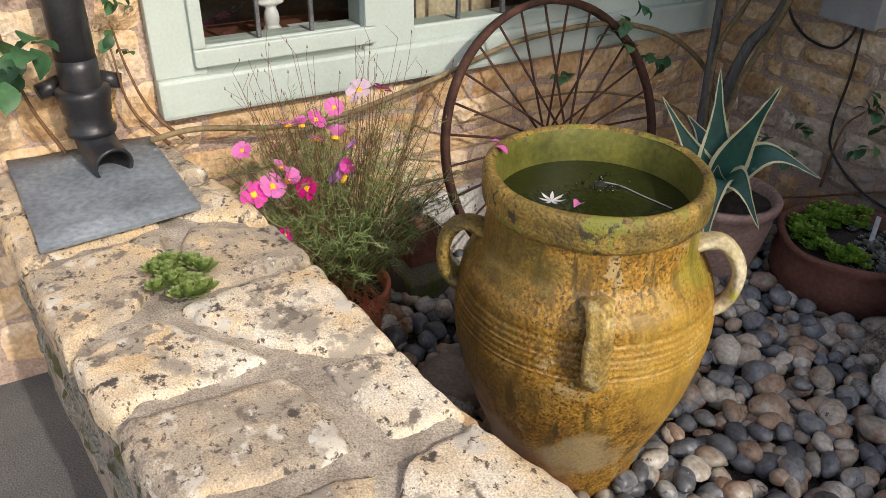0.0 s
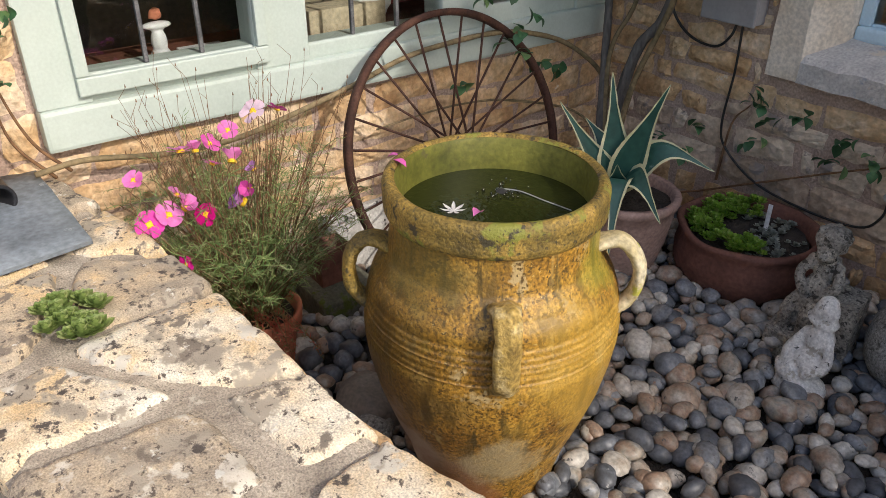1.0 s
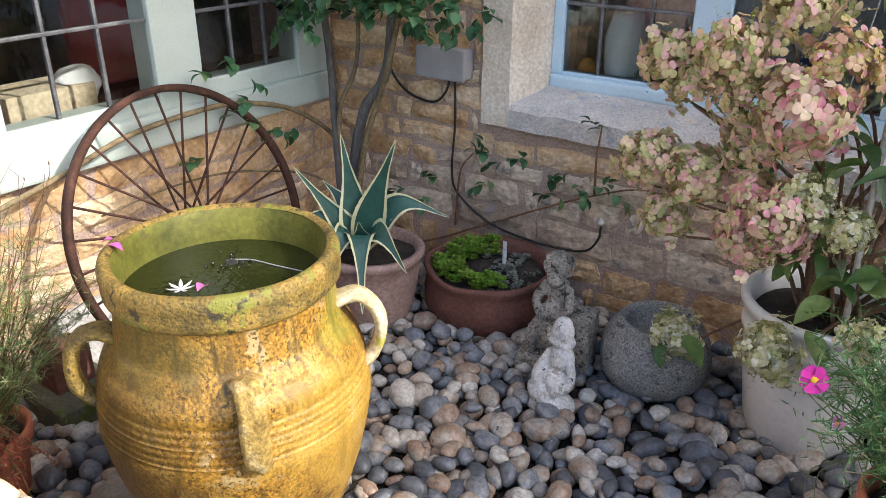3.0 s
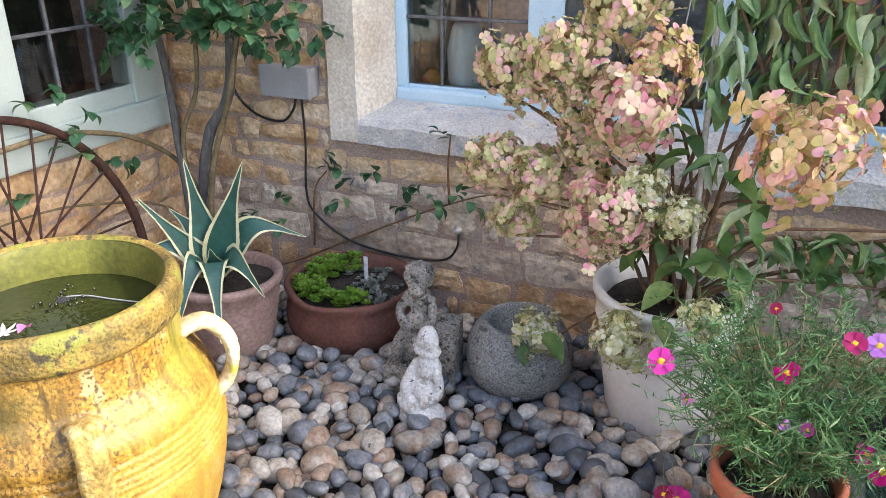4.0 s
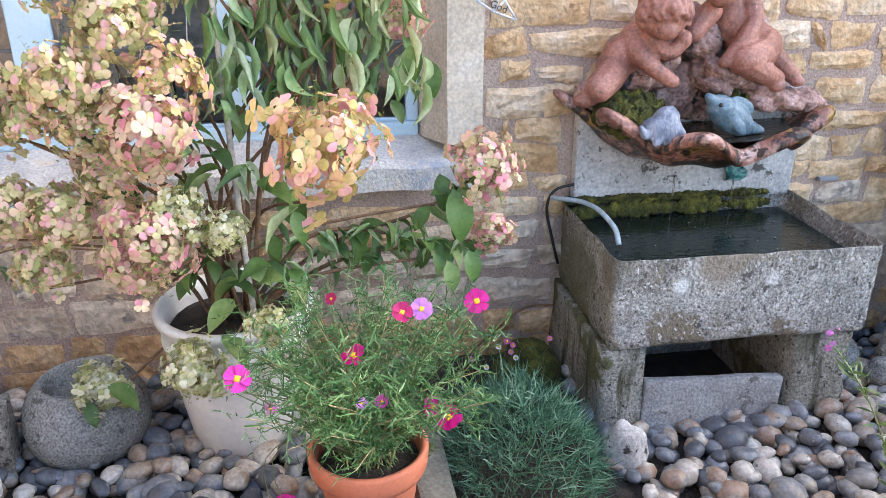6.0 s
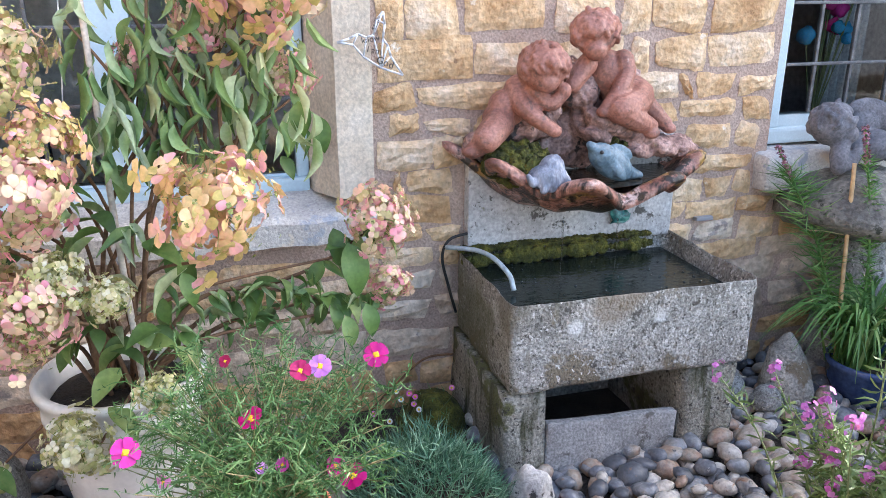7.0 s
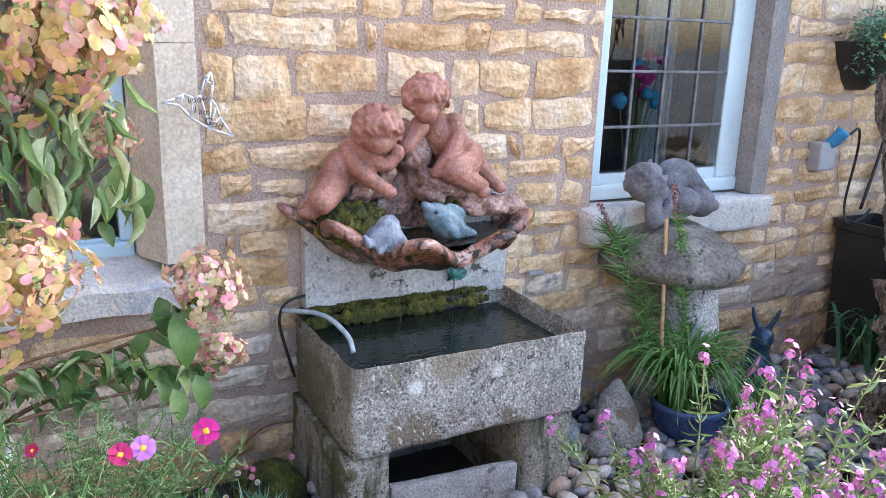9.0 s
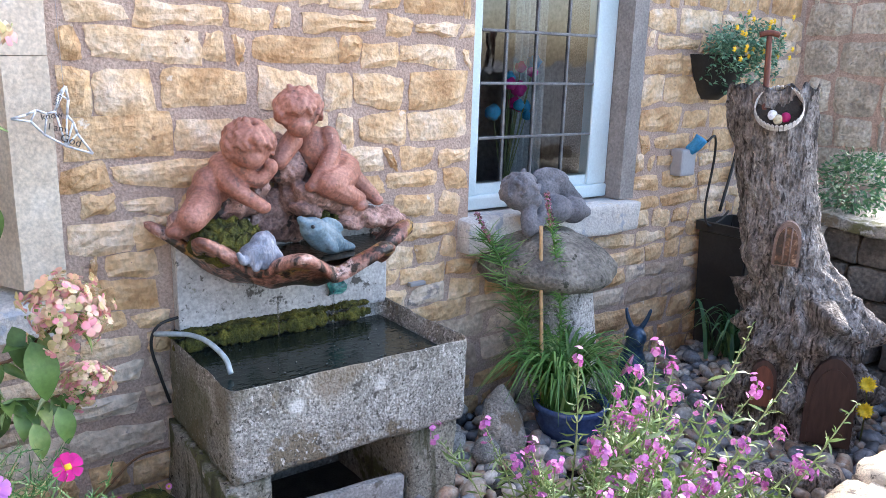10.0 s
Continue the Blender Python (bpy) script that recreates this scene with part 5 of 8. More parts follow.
# low side branches reaching along the wall
for pts in ([(0.28, 1.75, 0.42), (0.49, 1.74, 0.60), (0.75, 1.71, 0.70), (0.90, 1.64, 0.82)], [(0.30, 1.76, 0.42), (0.50, 1.76, 0.54), (0.72, 1.76, 0.58), (0.94, 1.73, 0.60)], [(0.27, 1.74, 0.42), (0.45, 1.72, 0.64), (0.66, 1.72, 0.64), (0.82, 1.73, 0.57)]):
    line = smooth_line(pts, 8)
    part("branch", local(tube(pts, 0.008, 0.003, 6), hyd.location), M_WOOD, hyd)
    for p in line[7:]:
        leaf_at(hyd, p, (rng.uniform(-0.8, 0.9), rng.uniform(-1, 0.3), rng.uniform(-0.8, 0.5)), rng.choice((0, 1, 3, 3)), rng.uniform(0.4, 0.9), rng.uniform(-0.8, 0.8))
        leaf_at(hyd, p + Vector((0, -0.01, 0.01)), (rng.uniform(-0.8, 0.9), rng.uniform(-1, 0.3), rng.uniform(-0.9, 0.6)), rng.choice((0, 2, 3)), rng.uniform(0.4, 0.8), rng.uniform(-0.8, 0.8))
for x, y, z, s in ((0.83, 1.62, 0.79, 1.2), (0.80, 1.66, 0.82, 0.9), (0.88, 1.66, 0.60, 0.8), (0.82, 1.64, 0.58, 0.75)):
    leaf_at(hyd, (x, y, z), (0.15, -0.4, -0.75), 0, s, 0.2)
for x, y, z, s in ((-0.16, 1.62, 0.24, 0.6), (-0.10, 1.62, 0.29, 0.9), (0.22, 1.55, 0.45, 0.9), (0.30, 1.50, 0.50, 0.7), (0.14, 1.58, 0.43, 0.7)):
    leaf_at(hyd, (x, y, z), (rng.uniform(-0.3, 0.9), -0.3, -0.25), 0, s, 0.1)
part("cane", tube([(0.29, 1.70, 0.38), (0.275, 1.69, 0.95), (0.262, 1.68, 1.9)], 0.0085, 0.007, 8), mat("pale_cane", ((0.3, (0.55, 0.48, 0.40)), (0.7, (0.66, 0.60, 0.52))), 8, 90, 0.7, 0.2, 0.002), None, "pale garden cane standing in the pot", category="cane")

# agave
rng = random.Random(8)
M_AGAVE = mat("agave_green", ((0.3, (0.018, 0.065, 0.050)), (0.7, (0.04, 0.12, 0.09))), 12, 60, 0.45, 0.15, 0.002, [((0.14, 0.22, 0.18), 0.33, 20)], contrast=0.1)
M_CREAM = mat("agave_margin", ((0.3, (0.60, 0.56, 0.30)), (0.7, (0.72, 0.68, 0.44))), 12, 60, 0.5, 0.1, 0.002, contrast=0.08)
agave = thing("agave", (-1.225, 1.535, 0.285), "variegated agave with cream toothed leaf margins", "plant")
AC = Vector((-1.225, 1.535, 0.30))
for tip, w, bend in (((-1.285, 1.52, 0.70), 0.080, 0.0), ((-1.09, 1.57, 0.70), 0.074, 0.02), ((-0.965, 1.70, 0.415), 0.070, 0.11), ((-0.965, 1.455, 0.30), 0.074, 0.09), ((-1.055, 1.33, 0.175), 0.078, 0.13), ((-1.21, 1.31, 0.20), 0.070, 0.12), ((-1.385, 1.39, 0.60), 0.058, 0.0),
                    ((-1.41, 1.55, 0.50), 0.056, 0.05), ((-1.27, 1.76, 0.56), 0.055, 0.03), ((-1.17, 1.46, 0.43), 0.075, 0.0), ((-1.42, 1.36, 0.40), 0.056, 0.07)):
    tip = Vector(tip)
    d = tip - AC
    eye = Vector((0.45, -0.35, 1.45))
    side = d.cross(eye - AC).normalized()
    mid = AC + d * 0.5 + Vector((0, 0, bend))
    line = smooth_line([AC, AC + d * 0.22 + Vector((0, 0, bend * 0.6)), mid, tip], 8)
    v, f, mi = [], [], []
    n = len(line) - 1
    for i, p in enumerate(line):
        s = i / n
        half = w * 0.58 * (0.62 + 0.75 * math.sin(math.pi * min(1, s * 1.15 + 0.05)) ** 1.0) * (1 - s ** 3.2)
        dd = (line[min(i + 1, n)] - line[max(i - 1, 0)]).normalized()
        up = side.cross(dd)
        tooth = 0.0022 if i % 2 else -0.001
        for k, (u, h) in enumerate(((-1, 0.30), (-0.80, 0.2), (-0.35, 0.02), (0.35, 0.02), (0.80, 0.2), (1, 0.30))):
            e = half * u + (math.copysign(tooth, u) if abs(u) == 1 else 0)
            v.append(tuple(p + side * e + up * half * h))
        for k in range(4):
            u = (-0.9, -0.35, 0.35, 0.9)[k]
            v.append(tuple(p + side * half * u + up * (half * 0.2 - 0.010 * (1 - s))))
    for i in range(n):
        a, b = 10 * i, 10 * (i + 1)
        for k in range(5):
            f.append((a + k, a + k + 1, b + k + 1, b + k))
            mi.append(1 if k in (0, 4) else 0)
        for k in range(6, 9):
            f.append((a + k + 1, a + k, b + k, b + k + 1))
            mi.append(0)
    ob = raw("leaf", v, f, [M_AGAVE, M_CREAM], agave, "", True, mi)
    ob.location = -agave.location


# climbing rose in the corner
rng = random.Random(14)
rose = thing("climbing_rose", (-1.55, 1.90, 0.0), "climbing rose with bare stems trained along both walls", "climber")
M_CANE = mat("brown_cane", ((0.3, (0.11, 0.085, 0.04)), (0.7, (0.26, 0.19, 0.10))), 14, 80, 0.8, 0.5, 0.004)
for pts, r0, r1 in (([(-1.60, 1.90, 0.0), (-1.58, 1.91, 0.40), (-1.52, 1.92, 0.66), (-1.42, 1.95, 0.86), (-1.38, 1.98, 1.5), (-1.30, 2.0, 2.0)], 0.024, 0.016), ([(-1.62, 1.88, 0.0), (-1.66, 1.90, 0.55), (-1.70, 1.93, 0.85), (-1.74, 1.93, 1.3), (-1.72, 1.95, 1.9)], 0.017, 0.012),
                    ([(-1.58, 1.90, 0.05), (-1.50, 1.88, 0.5), (-1.38, 1.90, 0.85), (-1.30, 1.95, 1.3), (-1.25, 1.98, 1.9)], 0.012, 0.009), ([(-1.60, 1.9, 0.1), (-1.64, 1.9, 0.6), (-1.55, 1.93, 0.9), (-1.58, 1.95, 1.6)], 0.010, 0.008),
                    ([(-1.60, 1.92, 0.4), (-1.72, 1.94, 0.52), (-1.74, 1.77, 0.65), (-1.74, 1.58, 0.72), (-1.74, 1.40, 0.75), (-1.74, 1.17, 0.745), (-1.74, 1.0, 0.725), (-1.74, 0.82, 0.675), (-1.74, 0.60, 0.625), (-1.74, 0.40, 0.59), (-1.74, 0.19, 0.595), (-1.74, -0.02, 0.63), (-1.73, -0.15, 0.625)], 0.010, 0.008),
                    ([(-1.60, 1.92, 0.1), (-1.70, 1.85, 0.35), (-1.74, 1.5, 0.48), (-1.74, 1.2, 0.52), (-1.75, 0.9, 0.50)], 0.006, 0.003)):
    part("stem", local(tube(pts, r0, r1, 8, None, 8, 0.06), rose.location), M_BARK if r0 > 0.015 else M_CANE, rose, "grey-barked main stem" if r0 > 0.02 else "")
for pts in ([(-1.57, 1.91, 0.05), (-1.32, 2.06, 0.10), (-1.06, 2.07, 0.23), (-0.77, 2.07, 0.38), (-0.60, 2.07, 0.46), (-0.42, 2.07, 0.52), (-0.2, 2.07, 0.50)], [(-1.19, 2.07, 0.20), (-1.17, 2.07, 0.43), (-1.11, 2.07, 0.52)], [(-0.60, 2.07, 0.46), (-0.60, 2.06, 0.60), (-0.59, 2.06, 0.72)],
            [(-1.74, -0.06, 0.61), (-1.74, -0.13, 0.70), (-1.74, -0.17, 0.82), (-1.74, -0.19, 0.95)], [(-1.74, -0.10, 0.60), (-1.74, -0.18, 0.72), (-1.74, -0.20, 0.88)], [(-1.76, -0.36, 0.62), (-1.74, -0.42, 0.80), (-1.76, -0.45, 1.1)]):
    part("cane", local(tube(pts, 0.0055, 0.0026, 6), rose.location), M_STEM_RED, rose)
fol = Heap()


def spray(p, size, rng, fol=fol, n=5):
    d = Vector((rng.uniform(-1, 1), rng.uniform(-1, 0.0), rng.uniform(-0.6, 0.5))).normalized()
    for k in range(n):
        e = (d + Vector((rng.gauss(0, 0.7), rng.gauss(0, 0.5), rng.gauss(0, 0.5)))).normalized()
        side = e.cross(Vector((0, 0.4, 1))).normalized()
        m = Matrix((side, e, side.cross(e))).transposed().to_4x4()
        fol.add(blade(size * rng.uniform(0.8, 1.2), size * 0.80, 5, 0.25, rng.uniform(0.1, 0.7), 0, 0.5), Matrix.Translation(Vector(p) + d * size * 0.35 * k) @ m)


for p in ((-1.03, 2.05, 0.54), (-0.97, 2.05, 0.52), (-0.87, 2.05, 0.56), (-1.03, 2.05, 0.43), (-0.59, 2.05, 0.71), (-0.70, 2.05, 0.53), (-0.64, 2.05, 0.49), (-0.58, 2.05, 0.50), (-0.72, 2.05, 0.43), (-0.51, 2.05, 0.49), (-1.10, 2.05, 0.60), (-1.30, 2.0, 0.40), (-1.35, 1.95, 0.36), (-1.28, 1.98, 0.33)):
    spray(p, 0.045, rng)
for _ in range(190):
    spray((rng.uniform(-1.78, -1.02), rng.uniform(1.66, 2.0), 1.02 + 0.45 * rng.random() ** 1.2), 0.052, rng)
for p in ((-1.70, 1.52, 0.83), (-1.70, 1.50, 0.76), (-1.70, 1.47, 0.71), (-1.70, 1.55, 0.66), (-1.70, 1.28, 0.60), (-1.70, 1.65, 0.62), (-1.71, 1.72, 0.60), (-1.70, 1.35, 0.86), (-1.70, 1.43, 0.92)):
    spray(p, 0.05, rng, n=4)
for _ in range(16):
    spray((rng.uniform(-1.76, -1.66), rng.uniform(-0.50, -0.37), rng.uniform(0.78, 1.25)), 0.075, rng)
for p in ((-1.73, -0.19, 0.93), (-1.73, -0.15, 0.86), (-1.73, -0.17, 1.02), (-1.73, -0.13, 0.98), (-1.73, -0.20, 1.12), (-1.72, -0.11, 1.05)):
    spray(p, 0.036, rng, n=3)
fol.done("foliage", M_ROSELEAF, rose, "", "stuff")

# blue-green pinks beside the trough
rng = random.Random(17)
bush = thing("dianthus_clump", (1.0, 1.50, 0.0), "blue-green mound of fine-leaved pinks", "plant")
fol, fl = Heap(), Heap()
for _ in range(900):
    a, r = rng.uniform(0, 6.28), math.sqrt(rng.random())
    x, y = 1.0 + 0.21 * r * math.cos(a), 1.46 + 0.30 * r * math.sin(a)
    h = 0.06 + 0.24 * (1 - r * r) * rng.uniform(0.5, 1.05)
    p = Vector((x, y, h * rng.uniform(0.55, 1)))
    d = Vector((math.cos(a) * r, math.sin(a) * r, 0.75)).normalized()
    for _k in range(5):
        e = (d + Vector((rng.gauss(0, 0.6), rng.gauss(0, 0.6), rng.gauss(0, 0.5)))).normalized()
        fol.thread(p, p + e * rng.uniform(0.025, 0.085), rng.uniform(0.0011, 0.0021), rng)
fol.done("foliage", M_BLUEGREEN, bush, "", "stuff")

# mossy mound and small daisies by the wall
bm = bmesh.new()
bmesh.ops.create_icosphere(bm, subdivisions=4, radius=1)
bm.transform(Matrix.Translation((1.14, 1.95, -0.01)) @ Matrix.Diagonal((0.12, 0.13, 0.15, 1)))
part("moss_mound", rough_up(rough_up(bm, 0.03, 9), 0.008, 60), M_MOSS, None, "mound of green moss against the trough base", category="moss")
daisy = thing("fleabane", (1.05, 1.90, 0.0), "small white and pink daisies among thin stems", "plant")
rng = random.Random(4)
DAISY = []
for mt in (M_WHITE, M_PINK):
    h = Heap()
    for k in range(14):
        h.add(([(0, -0.0016, 0), (0, 0.0016, 0), (0.009, 0.002, 0.002), (0.009, -0.002, 0.002)], [(0, 1, 2, 3)]), Matrix.Rotation(6.283 * k / 14, 4, "Z"))
    DAISY.append(as_mesh("flower", (h.v, h.f), mt))
sh, fo = Heap(), Heap()
for p in ((1.06, 1.86, 0.15), (1.045, 1.86, 0.19), (1.075, 1.855, 0.13), (1.02, 1.865, 0.17), (1.065, 1.86, 0.175), (0.98, 1.86, 0.10), (1.18, 1.84, 0.20), (1.00, 1.85, 0.21), (0.93, 1.87, 0.13)):
    sh.tube([(1.05 + rng.uniform(-0.05, 0.05), 1.90, 0), Vector(p) - Vector((0, 0, 0.03)), p], 0.0012, 0.0008)
    ob = put("flower", DAISY[rng.random() < 0.3], daisy, aim(p, (rng.uniform(-0.5, 0.2), -1, 0.7)))
    c = new("centre", me_disc)
    c.parent, c.scale = ob, (0.5, 0.5, 0.5)
for _ in range(160):
    p = Vector((rng.uniform(0.85, 1.2), rng.uniform(1.82, 2.0), rng.uniform(0, 0.12)))
    fo.thread(p, p + Vector((rng.gauss(0, 0.02), rng.gauss(0, 0.02), rng.uniform(0.0, 0.05))), 0.002, rng)
sh.done("stems", M_STEM, daisy)
fo.done("foliage", M_FERNY, daisy, "", "stuff")

# purple erysimum in the sun
rng = random.Random(27)
ery = thing("wallflower", (1.98, 0.90, 0.0), "sprawling perennial wallflower with mauve flower spikes", "plant")
TIPS = [(2.17, 0.66, 0.87), (2.24, 0.58, 0.78), (2.34, 0.48, 0.71), (2.03, 0.81, 0.79), (1.83, 1.03, 0.50), (1.67, 1.20, 0.51), (1.98, 1.01, 0.71), (1.97, 0.87, 0.68), (2.07, 0.77, 0.68), (2.06, 0.63, 0.64), (2.19, 0.64, 0.72), (2.01, 0.83, 0.62), (1.81, 0.90, 0.51),
        (1.88, 0.83, 0.57), (1.99, 0.63, 0.54), (2.19, 0.57, 0.63), (1.76, 1.10, 0.54), (2.10, 0.81, 0.73), (2.04, 0.87, 0.71)]
for _ in range(105):
    TIPS.append((rng.uniform(1.75, 2.3), rng.uniform(0.55, 1.05), rng.uniform(0.30, 0.60)))
CR = Heap()
for k in range(4):
    CR.add(([(0, -0.002, 0), (0, 0.002, 0), (0.005, 0.0045, 0.001), (0.0085, 0.0025, 0.0), (0.0085, -0.0025, 0.0), (0.005, -0.0045, 0.001)], [(0, 1, 2, 3, 4, 5)]), Matrix.Rotation(math.pi / 2 * k, 4, "Z"))
st, fo = Heap(), Heap()
for k, tip in enumerate(TIPS):
    tip = Vector(tip)
    b = Vector((1.98 + rng.uniform(-0.08, 0.08), 0.92 + rng.uniform(-0.08, 0.08), 0.0))
    b = b + (Vector((tip.x, tip.y, 0)) - b) * 0.35
    mid = b.lerp(tip, 0.55) + Vector((rng.uniform(-0.03, 0.03), rng.uniform(-0.03, 0.03), 0.05))
    line = st.tube([b, mid, tip], 0.0035, 0.0014, 5, 10)
    for i, p in enumerate(line[2:]):
        s = i / len(line)
        for _ in range(4 if s < 0.75 else 3):
            d = Vector((rng.gauss(0, 1), rng.gauss(0, 1), rng.gauss(0.5, 0.5))).normalized()
            side = d.cross(Vector((rng.gauss(0, 1), rng.gauss(0, 1), rng.gauss(0, 1)))).normalized()
            L = rng.uniform(0.03, 0.06) if s < 0.7 else rng.uniform(0.010, 0.022)
            fo.add(blade(L, L * 0.15 if s < 0.7 else 0.004, 3, 0.1, 0.5), Matrix.Translation(p) @ Matrix((side, d, side.cross(d))).transposed().to_4x4())
    if k < 3 or rng.random() < 0.75:
        fh = Heap()
        at = tip if k > 2 else line[int(len(line) * 0.62)]
        for _ in range(rng.randint(7, 14)):
            d = Vector((rng.gauss(0, 1), rng.gauss(0, 1), rng.gauss(0.3, 0.8))).normalized()
            fh.add((CR.v, CR.f), aim(at + Vector((d.x, d.y, d.z * 1.7)) * rng.uniform(0.006, 0.024), d + Vector((0, -0.3, 0.2)), rng.uniform(0, 6)))
        fh.done("flower_spike", M_MAUVE, ery)
st.done("stemwork", mat("grey_green_stem", ((0.3, (0.20, 0.26, 0.10)), (0.7, (0.32, 0.38, 0.18))), 20, 90, 0.7, 0.2, 0.002), ery, "", "stuff")
fo.done("foliage", leafy("grey_green_leaf", ((0.2, (0.12, 0.20, 0.06)), (0.6, (0.22, 0.32, 0.12)), (0.85, (0.34, 0.42, 0.22))), "island"), ery, "", "stuff")


# strappy clumps
def tuft(name, label, at, n, spread, length, width, material, rng, up=0.6):
    t = thing(name, at, label, "plant")
    h = Heap()
    o = Vector(at)
    for _ in range(n):
        a = rng.uniform(0, 6.283)
        L = length * rng.uniform(0.6, 1.1)
        b = o + Vector((rng.gauss(0, spread * 0.25), rng.gauss(0, spread * 0.25), 0))
        out = Vector((math.cos(a), math.sin(a), 0))
        bend = rng.uniform(0.3, 1.0)
        pts = [b, b + out * L * 0.25 * bend + Vector((0, 0, L * up * 0.6)), b + out * L * 0.6 * bend + Vector((0, 0, L * up * 0.85)), b + out * L * bend + Vector((0, 0, L * up * (0.95 - 0.5 * bend)))]
        line = smooth_line(pts, 3)
        side = out.cross(Vector((0, 0, 1)))
        q = len(h.v)
        m = len(line) - 1
        for i, p in enumerate(line):
            w = width * (1 - (i / m) ** 2.5) + 0.0004
            h.v += [tuple(p - side * w), tuple(p + Vector((0, 0, -w * 0.4))), tuple(p + side * w)]
        for i in range(m):
            k = q + 3 * i
            h.f += [(k, k + 1, k + 4, k + 3), (k + 1, k + 2, k + 5, k + 4)]
    h.done("leaf_tuft", material, t, "", "stuff")
    return t


rng = random.Random(9)
liatris = tuft("blazing_star", "grassy blazing star with two tall fading flower spikes", (2.66, 1.72, 0.135), 300, 0.12, 0.42, 0.0058, M_GRASS, rng, 0.72)
for base, tip, r in (((2.62, 1.76, 0.15), (2.40, 1.96, 0.88), 0.075), ((2.66, 1.72, 0.15), (2.585, 1.785, 0.97), 0.028)):
    h, spike = Heap(), Heap()
    line = h.tube([base, Vector(base).lerp(Vector(tip), 0.5) + Vector((0.03, 0, 0.03)), tip], 0.005, 0.004, 6, 20)
    for i, p in enumerate(line):
        s = i / len(line)
        if s < 0.86:
            for _ in range(15):
                a = rng.uniform(0, 6.283)
                d = Vector((math.cos(a), math.sin(a), rng.uniform(-0.2, 0.9))).normalized()
                h.thread(p, p + d * r * rng.uniform(0.6, 1.7) * (0.6 + 0.8 * math.sin(math.pi * s)), 0.0026, rng)
        if s > 0.82:
            for _ in range(16):
                d = Vector((rng.gauss(0, 1), rng.gauss(0, 1), rng.gauss(0.3, 0.5))).normalized()
                spike.add(([(0, -0.004, 0), (0.012, 0, 0.003), (0, 0.004, 0), (-0.002, 0, 0.006)], [(0, 1, 2, 3)]), aim(p + d * 0.008, d, rng.uniform(0, 6)))
    h.done("stalk", M_GRASS, liatris)
    spike.done("flower_spike", mat("fading_spike", ((0.3, (0.16, 0.07, 0.06)), (0.7, (0.42, 0.20, 0.26))), 40, 90, 0.8, 0.3, 0.002, (), "island", 0.8), liatris, "faded pinkish brown flower spike")
part("stake", tube([(2.605, 1.76, 0.14), (2.59, 1.78, 0.5), (2.575, 1.795, 0.85)], 0.008, 0.007, 8), mat("bamboo", ((0.3, (0.42, 0.26, 0.12)), (0.7, (0.56, 0.38, 0.20))), 9, 60, 0.6, 0.2, 0.002), None, "bamboo stake tied to the blazing star", category="stake")
cable("string tied from the stake to the flower stalk", [(2.578, 1.79, 0.60), (2.53, 1.83, 0.605), (2.50, 1.87, 0.60)], 0.0015, M_STRAW, "string")
tuft("grass_clump", "fine green grass clump among the pebbles", (2.92, 1.63, 0.0), 220, 0.14, 0.36, 0.0016, M_GRASS, rng, 0.75)
tuft("fern", "small fern in the shade by the wall", (3.95, 1.80, 0.05), 90, 0.2, 0.30, 0.010, M_ROSELEAF, rng, 0.9)

# red-tinged trailing growth at the foot of the cosmos
rng = random.Random(41)
trail = thing("trailing_stonecrop", (-1.30, 0.16, 0.2), "red-tinged trailing stonecrop hanging below the cosmos", "plant")
h = Heap()
for _ in range(60):
    b = Vector((-1.36 + rng.uniform(-0.05, 0.10), 0.17 + rng.uniform(-0.03, 0.12), 0.26 + rng.uniform(-0.04, 0.04)))
    e = b + Vector((rng.uniform(-0.02, 0.14), rng.uniform(-0.05, 0.08), -rng.uniform(0.02, 0.20)))
    line = h.tube([b, b.lerp(e, 0.5) + Vector((0.03, 0, 0.02)), e], 0.0012, 0.0008, 4, 5)
    for q in line[2:]:
        for _k in range(4):
            d = Vector((rng.gauss(0, 1), rng.gauss(0, 1), rng.gauss(0, 1))).normalized()
            h.thread(q, q + d * rng.uniform(0.008, 0.022), 0.0014, rng)
h.done("foliage", leafy("red_stonecrop", ((0.2, (0.16, 0.16, 0.05)), (0.45, (0.30, 0.16, 0.08)), (0.7, (0.48, 0.09, 0.06))), "island"), trail, "", "stuff")

# succulents in the bowl, houseleek on the wall
rng = random.Random(12)


def rosettes(name, label, spots, material, parent_at, petals=26, category="plant"):
    t = thing(name, parent_at, label, category)
    for p, r in spots:
        h = Heap()
        for k in range(petals):
            s = k / petals
            a = k * 2.4
            tilt = 0.15 + 1.15 * s
            L = r * (1 - 0.55 * s)
            m = Matrix.Translation(Vector(p) + Vector((0, 0, r * 0.25 * s))) @ Matrix.Rotation(a, 4, "Z") @ Matrix.Rotation(tilt, 4, "X")
            h.add(blade(L, L * 0.62, 4, 0.45, -0.3, 0, 0.62), m)
        h.done("rosette", material, t)
    return t


SED = Vector((-1.06, -0.247, TOPZ + 0.012))
pts = []
for _ in range(26):
    a, r = rng.uniform(0, 6.28), 0.070 * math.sqrt(rng.random())
    pts.append((SED + Vector((r * math.cos(a) * 1.15, r * math.sin(a), 0.006 * (1 - r / 0.085) - 0.006)), rng.uniform(0.026, 0.040)))
rosettes("houseleek", "clump of bright green houseleek rooted in the wall top", pts, leafy("houseleek_green", ((0.2, (0.15, 0.22, 0.055)), (0.6, (0.26, 0.34, 0.10)), (0.85, (0.40, 0.45, 0.19))), "island"), tuple(SED), 34)
pts = []
